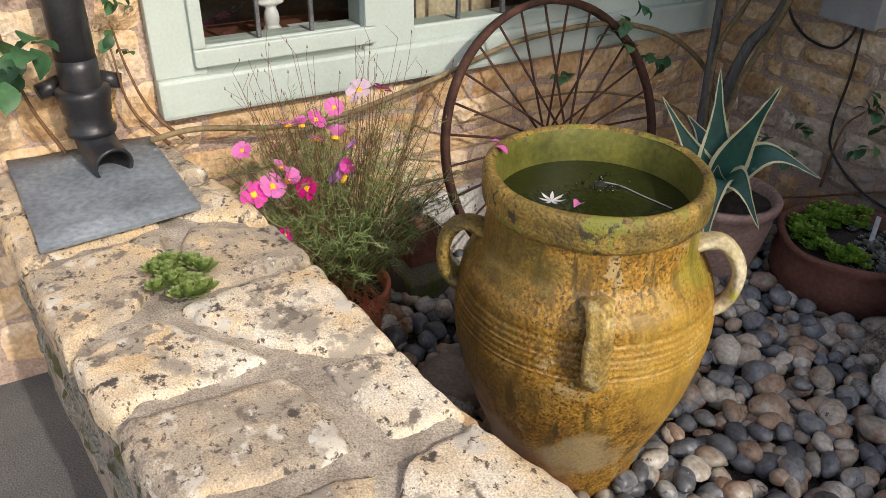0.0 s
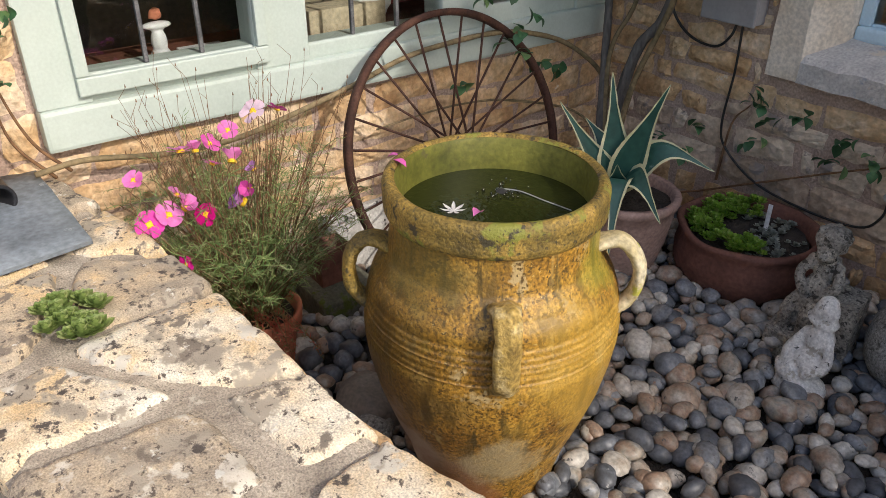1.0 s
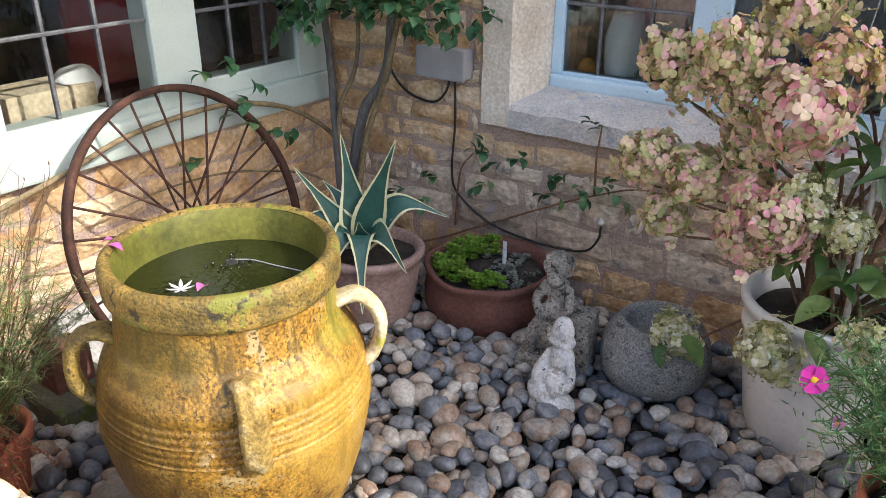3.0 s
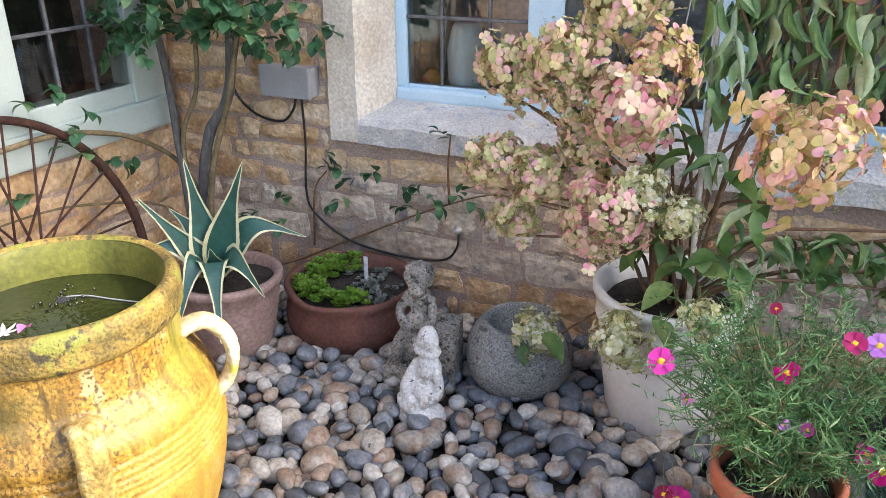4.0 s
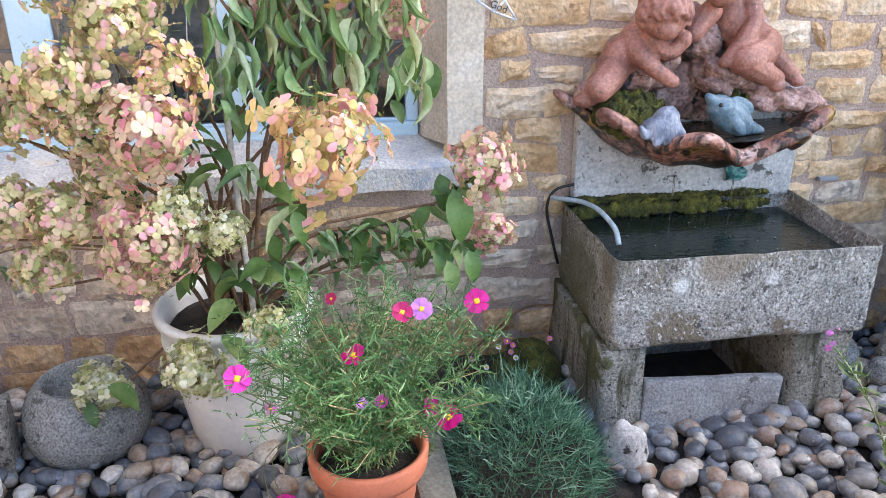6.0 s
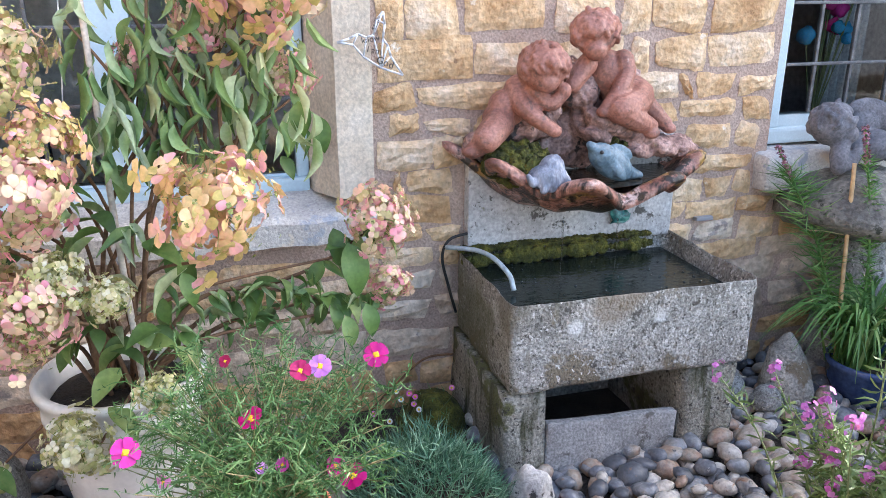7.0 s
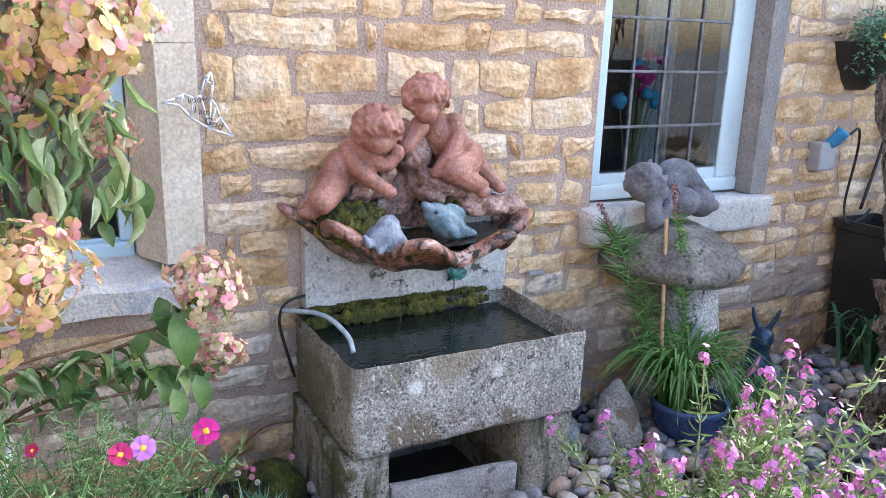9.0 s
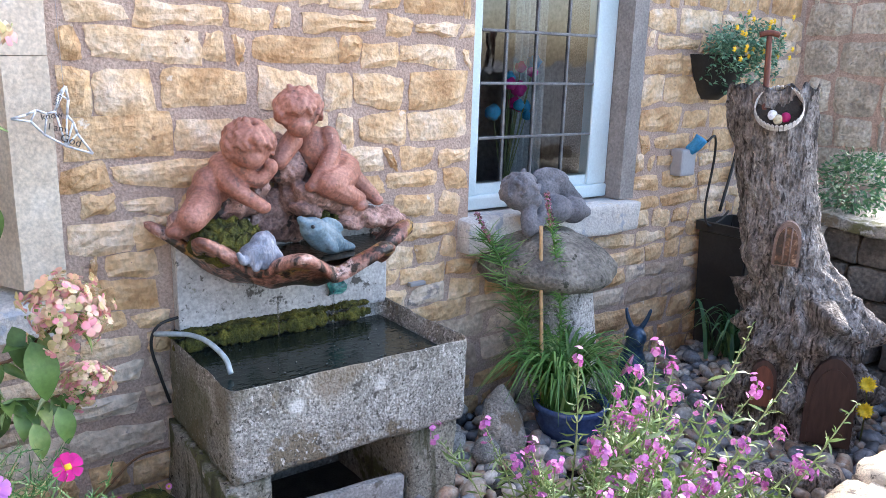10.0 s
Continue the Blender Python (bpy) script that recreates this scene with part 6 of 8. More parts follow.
for _ in range(120):
    a, r = rng.uniform(1.9, 5.6), 0.19 * math.sqrt(rng.uniform(0.25, 1))
    pts.append((Vector((-0.88 + r * math.cos(a), 1.83 + r * math.sin(a), 0.185 + rng.uniform(0, 0.04))), rng.uniform(0.022, 0.038)))
rosettes("stonecrop", "lime green stonecrop filling the bowl", pts, M_LIME, (-0.88, 1.83, 0.18), 16)
pts = []
for _ in range(70):
    a, r = rng.uniform(-1.4, 2.4), 0.17 * math.sqrt(rng.random())
    pts.append((Vector((-0.86 + r * math.cos(a), 1.83 + r * math.sin(a), 0.184)), rng.uniform(0.014, 0.026)))
rosettes("succulent", "grey-green succulents among grit in the bowl", pts, mat("grey_green_succulent", ((0.3, (0.12, 0.13, 0.10)), (0.7, (0.34, 0.35, 0.30))), 20, 80, 0.6, 0.2, 0.002), (-0.86, 1.83, 0.18), 14)


# ---- statues and small things ----
def curls(c, r, n, size, seed):
    """Small lumps over the upper part of a ball."""
    g = random.Random(seed)
    out = []
    while len(out) < n:
        d = Vector((g.gauss(0, 1), g.gauss(0, 1), g.gauss(0, 1))).normalized()
        if d.z > -0.15 and d.z - d.y * 0.2 > -0.1:
            s = size * g.uniform(0.7, 1.2)
            out.append((tuple(Vector(c) + d * r), (s, s, s), 0))
    return out


def locks(c, r, n, seed):
    """Short wavy locks lying over a head."""
    g = random.Random(seed)
    out = []
    while len(out) < n:
        d = Vector((g.gauss(0, 1), g.gauss(0, 1), g.gauss(0, 1))).normalized()
        if d.z < -0.35 or (d.y < -0.35 and d.z < 0.12):
            continue
        down = (Vector((g.uniform(-0.5, 0.5), g.uniform(-0.4, 0.4), -1)) - d * -d.z).normalized()
        side = d.cross(down)
        w = g.choice((-1, 1)) * 0.009
        p = Vector(c) + d * (r + 0.001)
        pts = [p - down * 0.016, p + side * w + d * 0.004, p + down * 0.016 - side * w - d * 0.002]
        out.append(([tuple(q) for q in pts], g.uniform(0.008, 0.011), 0.006))
    return out


def fused(name, label, category, material, blobs, limbs=(), voxel=0.008, rough=0.0, scale=10, smooth=4, blocks=()):
    """Rounded masses grown together into one plain mesh. blobs: (centre, radii, z turn); limbs: (points, r0, r1)."""
    bm = bmesh.new()
    for c, r, a in blobs:
        made = bmesh.ops.create_icosphere(bm, subdivisions=3, radius=1)["verts"]
        m = Matrix.Translation(c) @ Matrix.Rotation(radians(a), 4, "Y") @ Matrix.Diagonal((*r, 1))
        for v in made:
            v.co = m @ v.co
    for lo, hi, a in blocks:
        n0 = len(bm.verts)
        slab(lo, hi, 0, bm)
        bm.verts.ensure_lookup_table()
        mid = Vector([(p + q) / 2 for p, q in zip(lo, hi)])
        m = Matrix.Translation(mid) @ Matrix.Rotation(radians(a), 4, "Z") @ Matrix.Translation(-mid)
        for v in bm.verts[n0:]:
            v.co = m @ v.co
    for pts, r0, r1 in limbs:
        tube(pts, r0, r1, 10, bm, 5)
        for p, r in ((pts[0], r0), (pts[-1], r1)):
            made = bmesh.ops.create_icosphere(bm, subdivisions=2, radius=r)["verts"]
            for v in made:
                v.co += Vector(p)
    ob = part(name, bm, material, None, label, True, category=category)
    m = ob.modifiers.new("fuse", "REMESH")
    m.mode, m.voxel_size, m.use_smooth_shade = "VOXEL", voxel, True
    m = ob.modifiers.new("soften", "SMOOTH")
    m.factor, m.iterations = 0.5, smooth
    if rough:
        tex = bpy.data.textures.new("lumps", "CLOUDS")
        tex.noise_scale = scale
        m = ob.modifiers.new("lumps", "DISPLACE")
        m.texture, m.strength, m.texture_coords = tex, rough, "GLOBAL"
    return ob


M_FIGURE = mat("terracotta_figure", ((0.3, (0.17, 0.068, 0.048)), (0.5, (0.31, 0.135, 0.095)), (0.75, (0.42, 0.21, 0.16))), 8, 110, 0.55, 0.45, 0.003, [((0.17, 0.09, 0.072), 0.39, 13), ((0.46, 0.31, 0.26), 0.36, 9), ((0.15, 0.08, 0.065), 0.37, 60)], contrast=0.3)
M_SHELL_ROCK = mat("stained_rockwork", ((0.3, (0.10, 0.06, 0.05)), (0.45, (0.26, 0.15, 0.12)), (0.6, (0.42, 0.27, 0.23)), (0.75, (0.54, 0.41, 0.37))), 14, 90, 0.7, 0.9, 0.008, [((0.05, 0.04, 0.035), 0.40, 18), ((0.16, 0.14, 0.03), 0.34, 9)], contrast=0.4)
fused("figure_group", "weathered terracotta figure group with curly hair above the basin", "statue", M_FIGURE,
      [((1.658, 1.935, 1.274), (0.062, 0.064, 0.066), 0), ((1.643, 1.895, 1.232), (0.036, 0.032, 0.034), 0), ((1.641, 1.868, 1.236), (0.009, 0.008, 0.010), 0), ((1.734, 1.985, 1.156), (0.062, 0.05, 0.072), -15), ((1.774, 1.985, 1.104), (0.06, 0.052, 0.06), -20), ((1.831, 1.985, 1.088), (0.052, 0.055, 0.056), 0), ((1.485, 1.91, 1.18), (0.066, 0.066, 0.066), 0), ((1.482, 1.875, 1.148), (0.036, 0.032, 0.034), 0), ((1.484, 1.852, 1.142), (0.010, 0.008, 0.010), 0), ((1.448, 1.985, 1.102), (0.062, 0.052, 0.056), 40), ((1.4, 1.99, 1.056), (0.062, 0.052, 0.058), 40), ((1.372, 1.985, 1.024), (0.052, 0.052, 0.052), 0), ((1.684, 1.9, 1.045), (0.022, 0.022, 0.018), 0), ((1.508, 1.868, 1.001), (0.024, 0.022, 0.02), 0), ((1.542, 1.885, 1.116), (0.022, 0.02, 0.026), 0), ((1.858, 1.9, 0.972), (0.026, 0.03, 0.02), 0), ((1.946, 1.94, 0.975), (0.022, 0.026, 0.018), 0), ((1.261, 1.915, 0.943), (0.03, 0.028, 0.02), 0)],
      [([(1.772, 1.96, 1.192), (1.774, 1.94, 1.153), (1.743, 1.915, 1.109), (1.696, 1.9, 1.057)], 0.036, 0.023), ([(1.644, 1.95, 1.185), (1.615, 1.94, 1.153), (1.59, 1.93, 1.125)], 0.034, 0.026), ([(1.838, 1.97, 1.081), (1.796, 1.92, 1.063), (1.736, 1.89, 1.053)], 0.055, 0.048), ([(1.741, 1.89, 1.05), (1.795, 1.895, 1.019), (1.856, 1.91, 0.991)], 0.046, 0.028), ([(1.861, 1.98, 1.056), (1.902, 1.965, 1.02), (1.937, 1.95, 0.989)], 0.042, 0.024), ([(1.425, 1.965, 1.097), (1.429, 1.925, 1.069), (1.463, 1.895, 1.034), (1.501, 1.873, 1.007)], 0.036, 0.021), ([(1.466, 1.94, 1.111), (1.504, 1.9, 1.078), (1.541, 1.888, 1.107)], 0.032, 0.02), ([(1.371, 1.97, 1.018), (1.332, 1.925, 0.998), (1.302, 1.9, 0.979)], 0.05, 0.042), ([(1.304, 1.9, 0.983), (1.288, 1.91, 0.962), (1.265, 1.915, 0.945)], 0.04, 0.026)]
      + locks((1.658, 1.935, 1.274), 0.066, 130, 1) + locks((1.485, 1.91, 1.18), 0.069, 130, 2), 0.0042, 0.0015, 0.02, 1)
ledge = fused("rock_ledge", "", "", M_SHELL_ROCK,
      [((1.654, 2.0, 1.093), (0.062, 0.06, 0.06), 0), ((1.628, 2.02, 1.122), (0.05, 0.05, 0.08), 0), ((1.536, 1.96, 1.051), (0.03, 0.035, 0.045), 0), ((1.662, 2.01, 1.006), (0.035, 0.04, 0.07), 0), ((1.691, 1.94, 1.016), (0.055, 0.045, 0.034), 25), ((1.734, 1.945, 0.996), (0.055, 0.05, 0.035), 25), ((1.679, 1.93, 0.965), (0.06, 0.04, 0.026), 20), ((1.825, 1.96, 0.961), (0.08, 0.06, 0.035), 12), ((1.912, 1.96, 0.919), (0.08, 0.07, 0.036), 10), ((2.011, 1.98, 0.905), (0.06, 0.06, 0.04), 10), ((2.088, 2.0, 0.867), (0.035, 0.05, 0.035), 30), ((1.822, 1.93, 0.912), (0.07, 0.05, 0.02), 10), ((1.452, 2.0, 0.983), (0.07, 0.06, 0.04), 0), ((1.512, 2.01, 1.004), (0.06, 0.05, 0.06), 0), ((1.345, 2.01, 0.943), (0.08, 0.05, 0.05), 0), ((1.669, 2.05, 0.935), (0.13, 0.03, 0.1), 0), ((1.484, 2.06, 1.033), (0.13, 0.03, 0.08), -25), ((1.79, 2.06, 1.084), (0.12, 0.035, 0.12), 0)], (), 0.006, 0.030, 0.035, 1)
ledge.parent, ledge.location = shell, -shell.location
for cushions in ((((1.395, 1.90, 0.885), 0.055), ((1.45, 1.89, 0.880), 0.052), ((1.50, 1.91, 0.885), 0.045), ((1.35, 1.92, 0.90), 0.045), ((1.42, 1.92, 0.920), 0.045), ((1.47, 1.93, 0.915), 0.038), ((1.38, 1.93, 0.93), 0.036)),
                 (((1.735, 1.94, 0.925), 0.038), ((1.78, 1.94, 0.91), 0.032))):
    bm = bmesh.new()
    for c, r in cushions:
        made = bmesh.ops.create_icosphere(bm, subdivisions=4, radius=r)["verts"]
        for v in made:
            v.co += Vector(c) + noise.noise_vector(v.co * 32 + Vector(c) * 9) * r * 0.45 + noise.noise_vector(v.co * 130 + Vector(c)) * 0.008
    part("moss_cushion", bm, M_MOSS, None, "cushion of green moss growing in the wall basin", category="moss")
M_FISH = mat("blue_grey_resin", ((0.3, (0.075, 0.125, 0.16)), (0.7, (0.17, 0.25, 0.30))), 25, 120, 0.4, 0.4, 0.003, [((0.32, 0.38, 0.40), 0.33, 30)])
fish = fused("fish_ornament", "blue-grey fish ornament spouting in the wall basin", "ornament", M_FISH,
      [((1.700, 1.86, 0.893), (0.088, 0.034, 0.046), 33), ((1.668, 1.855, 0.917), (0.052, 0.033, 0.040), 33), ((1.735, 1.862, 0.925), (0.045, 0.007, 0.022), 28), ((1.715, 1.825, 0.868), (0.030, 0.008, 0.016), 50), ((1.648, 1.832, 0.935), (0.008, 0.006, 0.008), 0)],
      [([(1.655, 1.852, 0.928), (1.632, 1.848, 0.945), (1.617, 1.845, 0.956)], 0.026, 0.013), ([(1.77, 1.868, 0.855), (1.81, 1.87, 0.845)], 0.024, 0.012)], 0.004, 0.004, 0.012, 1)
bm = bmesh.new()
bmesh.ops.create_icosphere(bm, subdivisions=2, radius=0.0065)
bm.transform(Matrix.Translation((1.648, 1.824, 0.936)))
part("eye", bm, M_IRON, fish, "glossy black eye")
fused("frog_ornament", "pale grey frog ornament sitting on the basin rim", "ornament", mat("grey_resin", ((0.3, (0.10, 0.12, 0.16)), (0.5, (0.19, 0.21, 0.26)), (0.7, (0.34, 0.36, 0.41))), 40, 140, 0.5, 0.6, 0.004, stretch=(1, 1, 0.4)),
      [((1.468, 1.825, 0.872), (0.058, 0.046, 0.040), 0), ((1.488, 1.83, 0.898), (0.040, 0.034, 0.040), -20), ((1.500, 1.835, 0.920), (0.018, 0.020, 0.018), 0), ((1.478, 1.80, 0.862), (0.030, 0.020, 0.034), 20)],
      [([(1.44, 1.815, 0.865), (1.415, 1.80, 0.862), (1.400, 1.80, 0.885)], 0.018, 0.008), ([(1.505, 1.82, 0.89), (1.525, 1.80, 0.855), (1.520, 1.79, 0.840)], 0.020, 0.013), ([(1.46, 1.80, 0.87), (1.445, 1.785, 0.842)], 0.020, 0.013)], 0.0045, 0.003, 0.01, 1)
# stone resting figure on the staddle stone
fused("resting_figure", "grey stone winged figure resting on the staddle stone", "statue", mat("grey_cast_stone", ((0.3, (0.085, 0.085, 0.095)), (0.7, (0.19, 0.185, 0.20))), 12, 110, 0.9, 0.7, 0.004, contrast=0.3),
      [((2.598, 1.950, 0.950), (0.070, 0.068, 0.070), 0), ((2.640, 1.905, 0.925), (0.030, 0.030, 0.034), 0), ((2.72, 1.95, 0.872), (0.06, 0.05, 0.048), 0), ((2.785, 1.93, 0.872), (0.062, 0.058, 0.060), 0), ((2.872, 1.925, 0.862), (0.062, 0.058, 0.056), 0),
       ((2.81, 2.00, 0.985), (0.105, 0.026, 0.045), 10), ((2.87, 1.985, 0.945), (0.095, 0.028, 0.040), 38), ((2.79, 1.99, 0.945), (0.075, 0.030, 0.05), 0), ((2.755, 2.00, 0.985), (0.04, 0.025, 0.03), -20)],
      [([(2.625, 1.92, 0.90), (2.600, 1.895, 0.85), (2.597, 1.885, 0.815)], 0.034, 0.028), ([(2.69, 1.91, 0.86), (2.64, 1.885, 0.83), (2.60, 1.88, 0.815)], 0.028, 0.022), ([(2.90, 1.93, 0.86), (2.955, 1.94, 0.845), (2.985, 1.95, 0.835)], 0.04, 0.016), ([(2.90, 1.975, 0.93), (2.955, 1.965, 0.885), (2.985, 1.955, 0.835)], 0.024, 0.008)]
      + locks((2.598, 1.950, 0.953), 0.070, 70, 3), 0.006, 0.004, 0.02, 1)
# weathered pair on the pebbles
M_OLDCAST = mat("mossy_cast_stone", ((0.3, (0.17, 0.15, 0.125)), (0.5, (0.27, 0.245, 0.205)), (0.7, (0.42, 0.385, 0.32))), 14, 120, 0.95, 0.9, 0.006, [((0.50, 0.45, 0.33), 0.37, 14), ((0.06, 0.053, 0.042), 0.44, 40), ((0.09, 0.08, 0.065), 0.42, 110)], contrast=0.45)
fused("stone_figure", "weathered grey stone ornament seated on a rough block", "statue", M_OLDCAST,
      [((-0.515, 1.665, 0.275), (0.040, 0.034, 0.060), 0), ((-0.515, 1.650, 0.225), (0.046, 0.040, 0.034), 0), ((-0.523, 1.660, 0.362), (0.040, 0.040, 0.038), 0), ((-0.518, 1.640, 0.332), (0.026, 0.026, 0.026), 0)],
      [([(-0.552, 1.655, 0.305), (-0.573, 1.625, 0.255), (-0.540, 1.600, 0.215)], 0.017, 0.015), ([(-0.478, 1.655, 0.300), (-0.458, 1.630, 0.250), (-0.495, 1.600, 0.212)], 0.017, 0.015),
       ([(-0.545, 1.625, 0.195), (-0.562, 1.585, 0.150), (-0.560, 1.575, 0.090)], 0.025, 0.019), ([(-0.495, 1.625, 0.195), (-0.500, 1.580, 0.150), (-0.498, 1.572, 0.090)], 0.025, 0.019)]
      + locks((-0.523, 1.665, 0.368), 0.038, 46, 9), 0.0055, 0.008, 0.02, 1, [((-0.610, 1.545, -0.02), (-0.455, 1.700, 0.085), 12), ((-0.570, 1.590, 0.06), (-0.460, 1.720, 0.200), 8), ((-0.480, 1.625, -0.02), (-0.395, 1.745, 0.215), 10)])
sitter = fused("stone_figure", "small white lichened stone ornament of a robed sitter", "statue", mat("spotted_white_stone", ((0.3, (0.46, 0.44, 0.41)), (0.7, (0.68, 0.66, 0.62))), 15, 140, 0.95, 0.6, 0.004, [((0.36, 0.33, 0.28), 0.42, 22), ((0.045, 0.042, 0.04), 0.385, 55)], contrast=0.25),
      [((-0.410, 1.440, 0.025), (0.080, 0.062, 0.034), 0), ((-0.425, 1.430, 0.055), (0.060, 0.048, 0.022), 14), ((-0.402, 1.455, 0.085), (0.056, 0.046, 0.036), 0), ((-0.402, 1.478, 0.135), (0.042, 0.037, 0.050), 0), ((-0.410, 1.492, 0.205), (0.036, 0.033, 0.034), 0), ((-0.412, 1.490, 0.186), (0.046, 0.040, 0.011), 8), ((-0.410, 1.496, 0.232), (0.026, 0.024, 0.014), 0)],
      [([(-0.372, 1.470, 0.150), (-0.352, 1.440, 0.100), (-0.385, 1.410, 0.075)], 0.016, 0.014), ([(-0.435, 1.470, 0.150), (-0.462, 1.435, 0.100), (-0.430, 1.408, 0.070)], 0.016, 0.014)], 0.005, 0.005, 0.02, 1)
sitter.scale = (1.0, 1.0, 1.22)
fused("rabbit_ornament", "dark blue metal rabbit ornament by the wall", "ornament", mat("blue_metal", ((0.3, (0.015, 0.035, 0.07)), (0.7, (0.04, 0.085, 0.15))), 20, 90, 0.35, 0.2, 0.002, metal=0.3),
      [((3.25, 1.86, 0.10), (0.07, 0.07, 0.12), 0), ((3.25, 1.85, 0.265), (0.042, 0.050, 0.048), 0), ((3.23, 1.83, 0.25), (0.02, 0.03, 0.02), 0)], [([(3.25, 1.86, 0.20), (3.25, 1.85, 0.25)], 0.045, 0.04), ([(3.245, 1.87, 0.30), (3.235, 1.89, 0.345), (3.23, 1.90, 0.385)], 0.013, 0.008), ([(3.26, 1.84, 0.30), (3.275, 1.82, 0.35), (3.285, 1.81, 0.395)], 0.013, 0.008)], 0.006, 0, 1, 1)

# pointed stone, rough stones, edging, slab scraps


def rock(name, label, at, r, material, seed, category="stone", squash=1.0):
    bm = bmesh.new()
    bmesh.ops.create_icosphere(bm, subdivisions=3, radius=1)
    for v in bm.verts:
        v.co *= 1 + 0.28 * noise.noise(v.co * 1.3 + Vector((seed * 5.1, seed, 0))) + 0.06 * noise.noise(v.co * 5 + Vector((seed, 0, 0)))
    bm.transform(Matrix.Translation(at) @ Matrix.Diagonal((*r, 1)))
    return part(name, bm, material, None, label, True, category=category)


bm = lathe([(0.0, 0.0), (0.085, 0.0), (0.09, 0.06), (0.075, 0.13), (0.05, 0.20), (0.022, 0.25), (0.0, 0.26)], 20)
bm.transform(Matrix.Translation((2.40, 1.75, 0)) @ Matrix.Rotation(radians(-6), 4, "X"))
part("pointed_stone", rough_up(rough_up(bm, 0.02, 12), 0.006, 40), M_TROUGH, None, "pointed weathered stone beside the trough", category="stone")
M_FIELD = mat("smooth_brown_stone", ((0.3, (0.16, 0.135, 0.11)), (0.7, (0.27, 0.23, 0.185))), 8, 90, 0.6, 0.3, 0.003, [((0.33, 0.29, 0.24), 0.37, 16)])
rock("rough_stone", "pale rough stone by the trough corner", (1.29, 1.44, 0.05), (0.06, 0.05, 0.10), M_LICHEN, 1)
rock("rough_stone", "dark rounded stone beside the trough", (2.20, 1.82, 0.05), (0.07, 0.06, 0.05), M_CONCRETE, 2)
rock("rough_stone", "dark rounded stone beside the trough", (2.28, 1.70, 0.06), (0.055, 0.05, 0.045), M_CONCRETE, 3)
rock("rough_stone", "mossy stone near the support block", (2.16, 1.88, 0.12), (0.07, 0.06, 0.06), M_MOSS, 4)
rock("field_stone", "large smooth brown stone beside the jar", (-1.06, 0.42, 0.03), (0.115, 0.085, 0.06), M_FIELD, 5)
rock("field_stone", "smooth dark stone at the foot of the jar", (-0.97, 0.36, 0.02), (0.07, 0.06, 0.05), M_CONCRETE, 6)
rock("field_stone", "large dark stone at the foot of the low wall", (-0.30, 0.36, 0.02), (0.10, 0.075, 0.055), M_CONCRETE, 7)
bm = slab((0.69, 1.02, -0.05), (0.785, 1.62, 0.10), 0.012)
bmesh.ops.subdivide_edges(bm, edges=bm.edges, cuts=8, use_grid_fill=True)
part("edging_stone", rough_up(bm, 0.010, 10), mat("mossy_concrete", ((0.3, (0.13, 0.13, 0.10)), (0.7, (0.26, 0.25, 0.20))), 8, 90, 0.95, 0.8, 0.006, [((0.10, 0.12, 0.015), 0.48, 8)]), None, "mossy concrete edging beside the flower pot", category="edging")
part("planting_soil", rough_up(grid(0.78, 1.27, 1.05, 2.08, 0.02, 16, 24), 0.02, 14), M_SOIL, None, "dark planting soil beside the trough", True, "structure", "ground")
bm = slab((-1.74, 0.66, 0.0), (-1.70, 0.95, 0.24), 0.008)
bm.transform(Matrix.Translation((-1.72, 0, 0)) @ Matrix.Rotation(radians(-10), 4, "Y") @ Matrix.Translation((1.72, 0, 0)))
bmesh.ops.subdivide_edges(bm, edges=bm.edges, cuts=5, use_grid_fill=True)
part("pale_slab", rough_up(bm, 0.008, 8), M_LICHEN, None, "pale stone slab leaning against the wall", category="slab")
sp = thing("square_pot", (-1.58, 0.60, 0.0), "small square brown terracotta pot on a mossy block", "pot")
part("block", rough_up(local(slab((-1.68, 0.50, -0.01), (-1.46, 0.72, 0.10), 0.015), sp.location), 0.008, 10), mat("mossy_block", ((0.3, (0.07, 0.07, 0.045)), (0.7, (0.15, 0.14, 0.10))), 9, 90, 0.95, 0.8, 0.006, [((0.08, 0.10, 0.012), 0.45, 9)]), sp, "mossy stone block")
bm = slab((-1.66, 0.55, 0.10), (-1.55, 0.67, 0.22))
top = max(bm.faces, key=lambda f: f.calc_center_median().z)
bmesh.ops.inset_region(bm, faces=[top], thickness=0.012)
bmesh.ops.translate(bm, verts=top.verts, vec=(0, 0, -0.06))
part("pot_body", local(bm, sp.location), M_TERRA_OLD, sp, "", False)

# floating bits in the jar
def petal(name, label, at, size, material, seed):
    bm = bmesh.new()
    v, f = blade(size, size * 0.55, 5, 0.4, 0.3, 0.2, 0.6)
    vs = [bm.verts.new(p) for p in v]
    for q in f:
        bm.faces.new([vs[i] for i in q])
    bm.transform(Matrix.Translation(at) @ Matrix.Rotation(seed, 4, "Z"))
    return part(name, bm, material, None, label, True, category="petal")


petal("fallen_petal", "pale pink petal lying on the jar rim", (-0.610, 0.400, 0.806), 0.042, M_PINK, 0.5)
petal("fallen_petal", "pink petal caught on the jar rim", (-0.915, 0.425, 0.805), 0.035, M_PINK, -1.2)
petal("fallen_petal", "pink petal caught on the jar rim", (-0.935, 0.455, 0.800), 0.03, M_PINK, 2.2)
star = thing("fallen_flower", (-0.775, 0.480, 0.725), "white starry flower floating on the jar water", "flower")
for k in range(7):
    v, f = blade(0.030, 0.009, 3, 0.3, -0.3)
    ob = raw("petal", v, f, M_WHITE, star)
    ob.rotation_euler = (0, 0, k * 0.9)
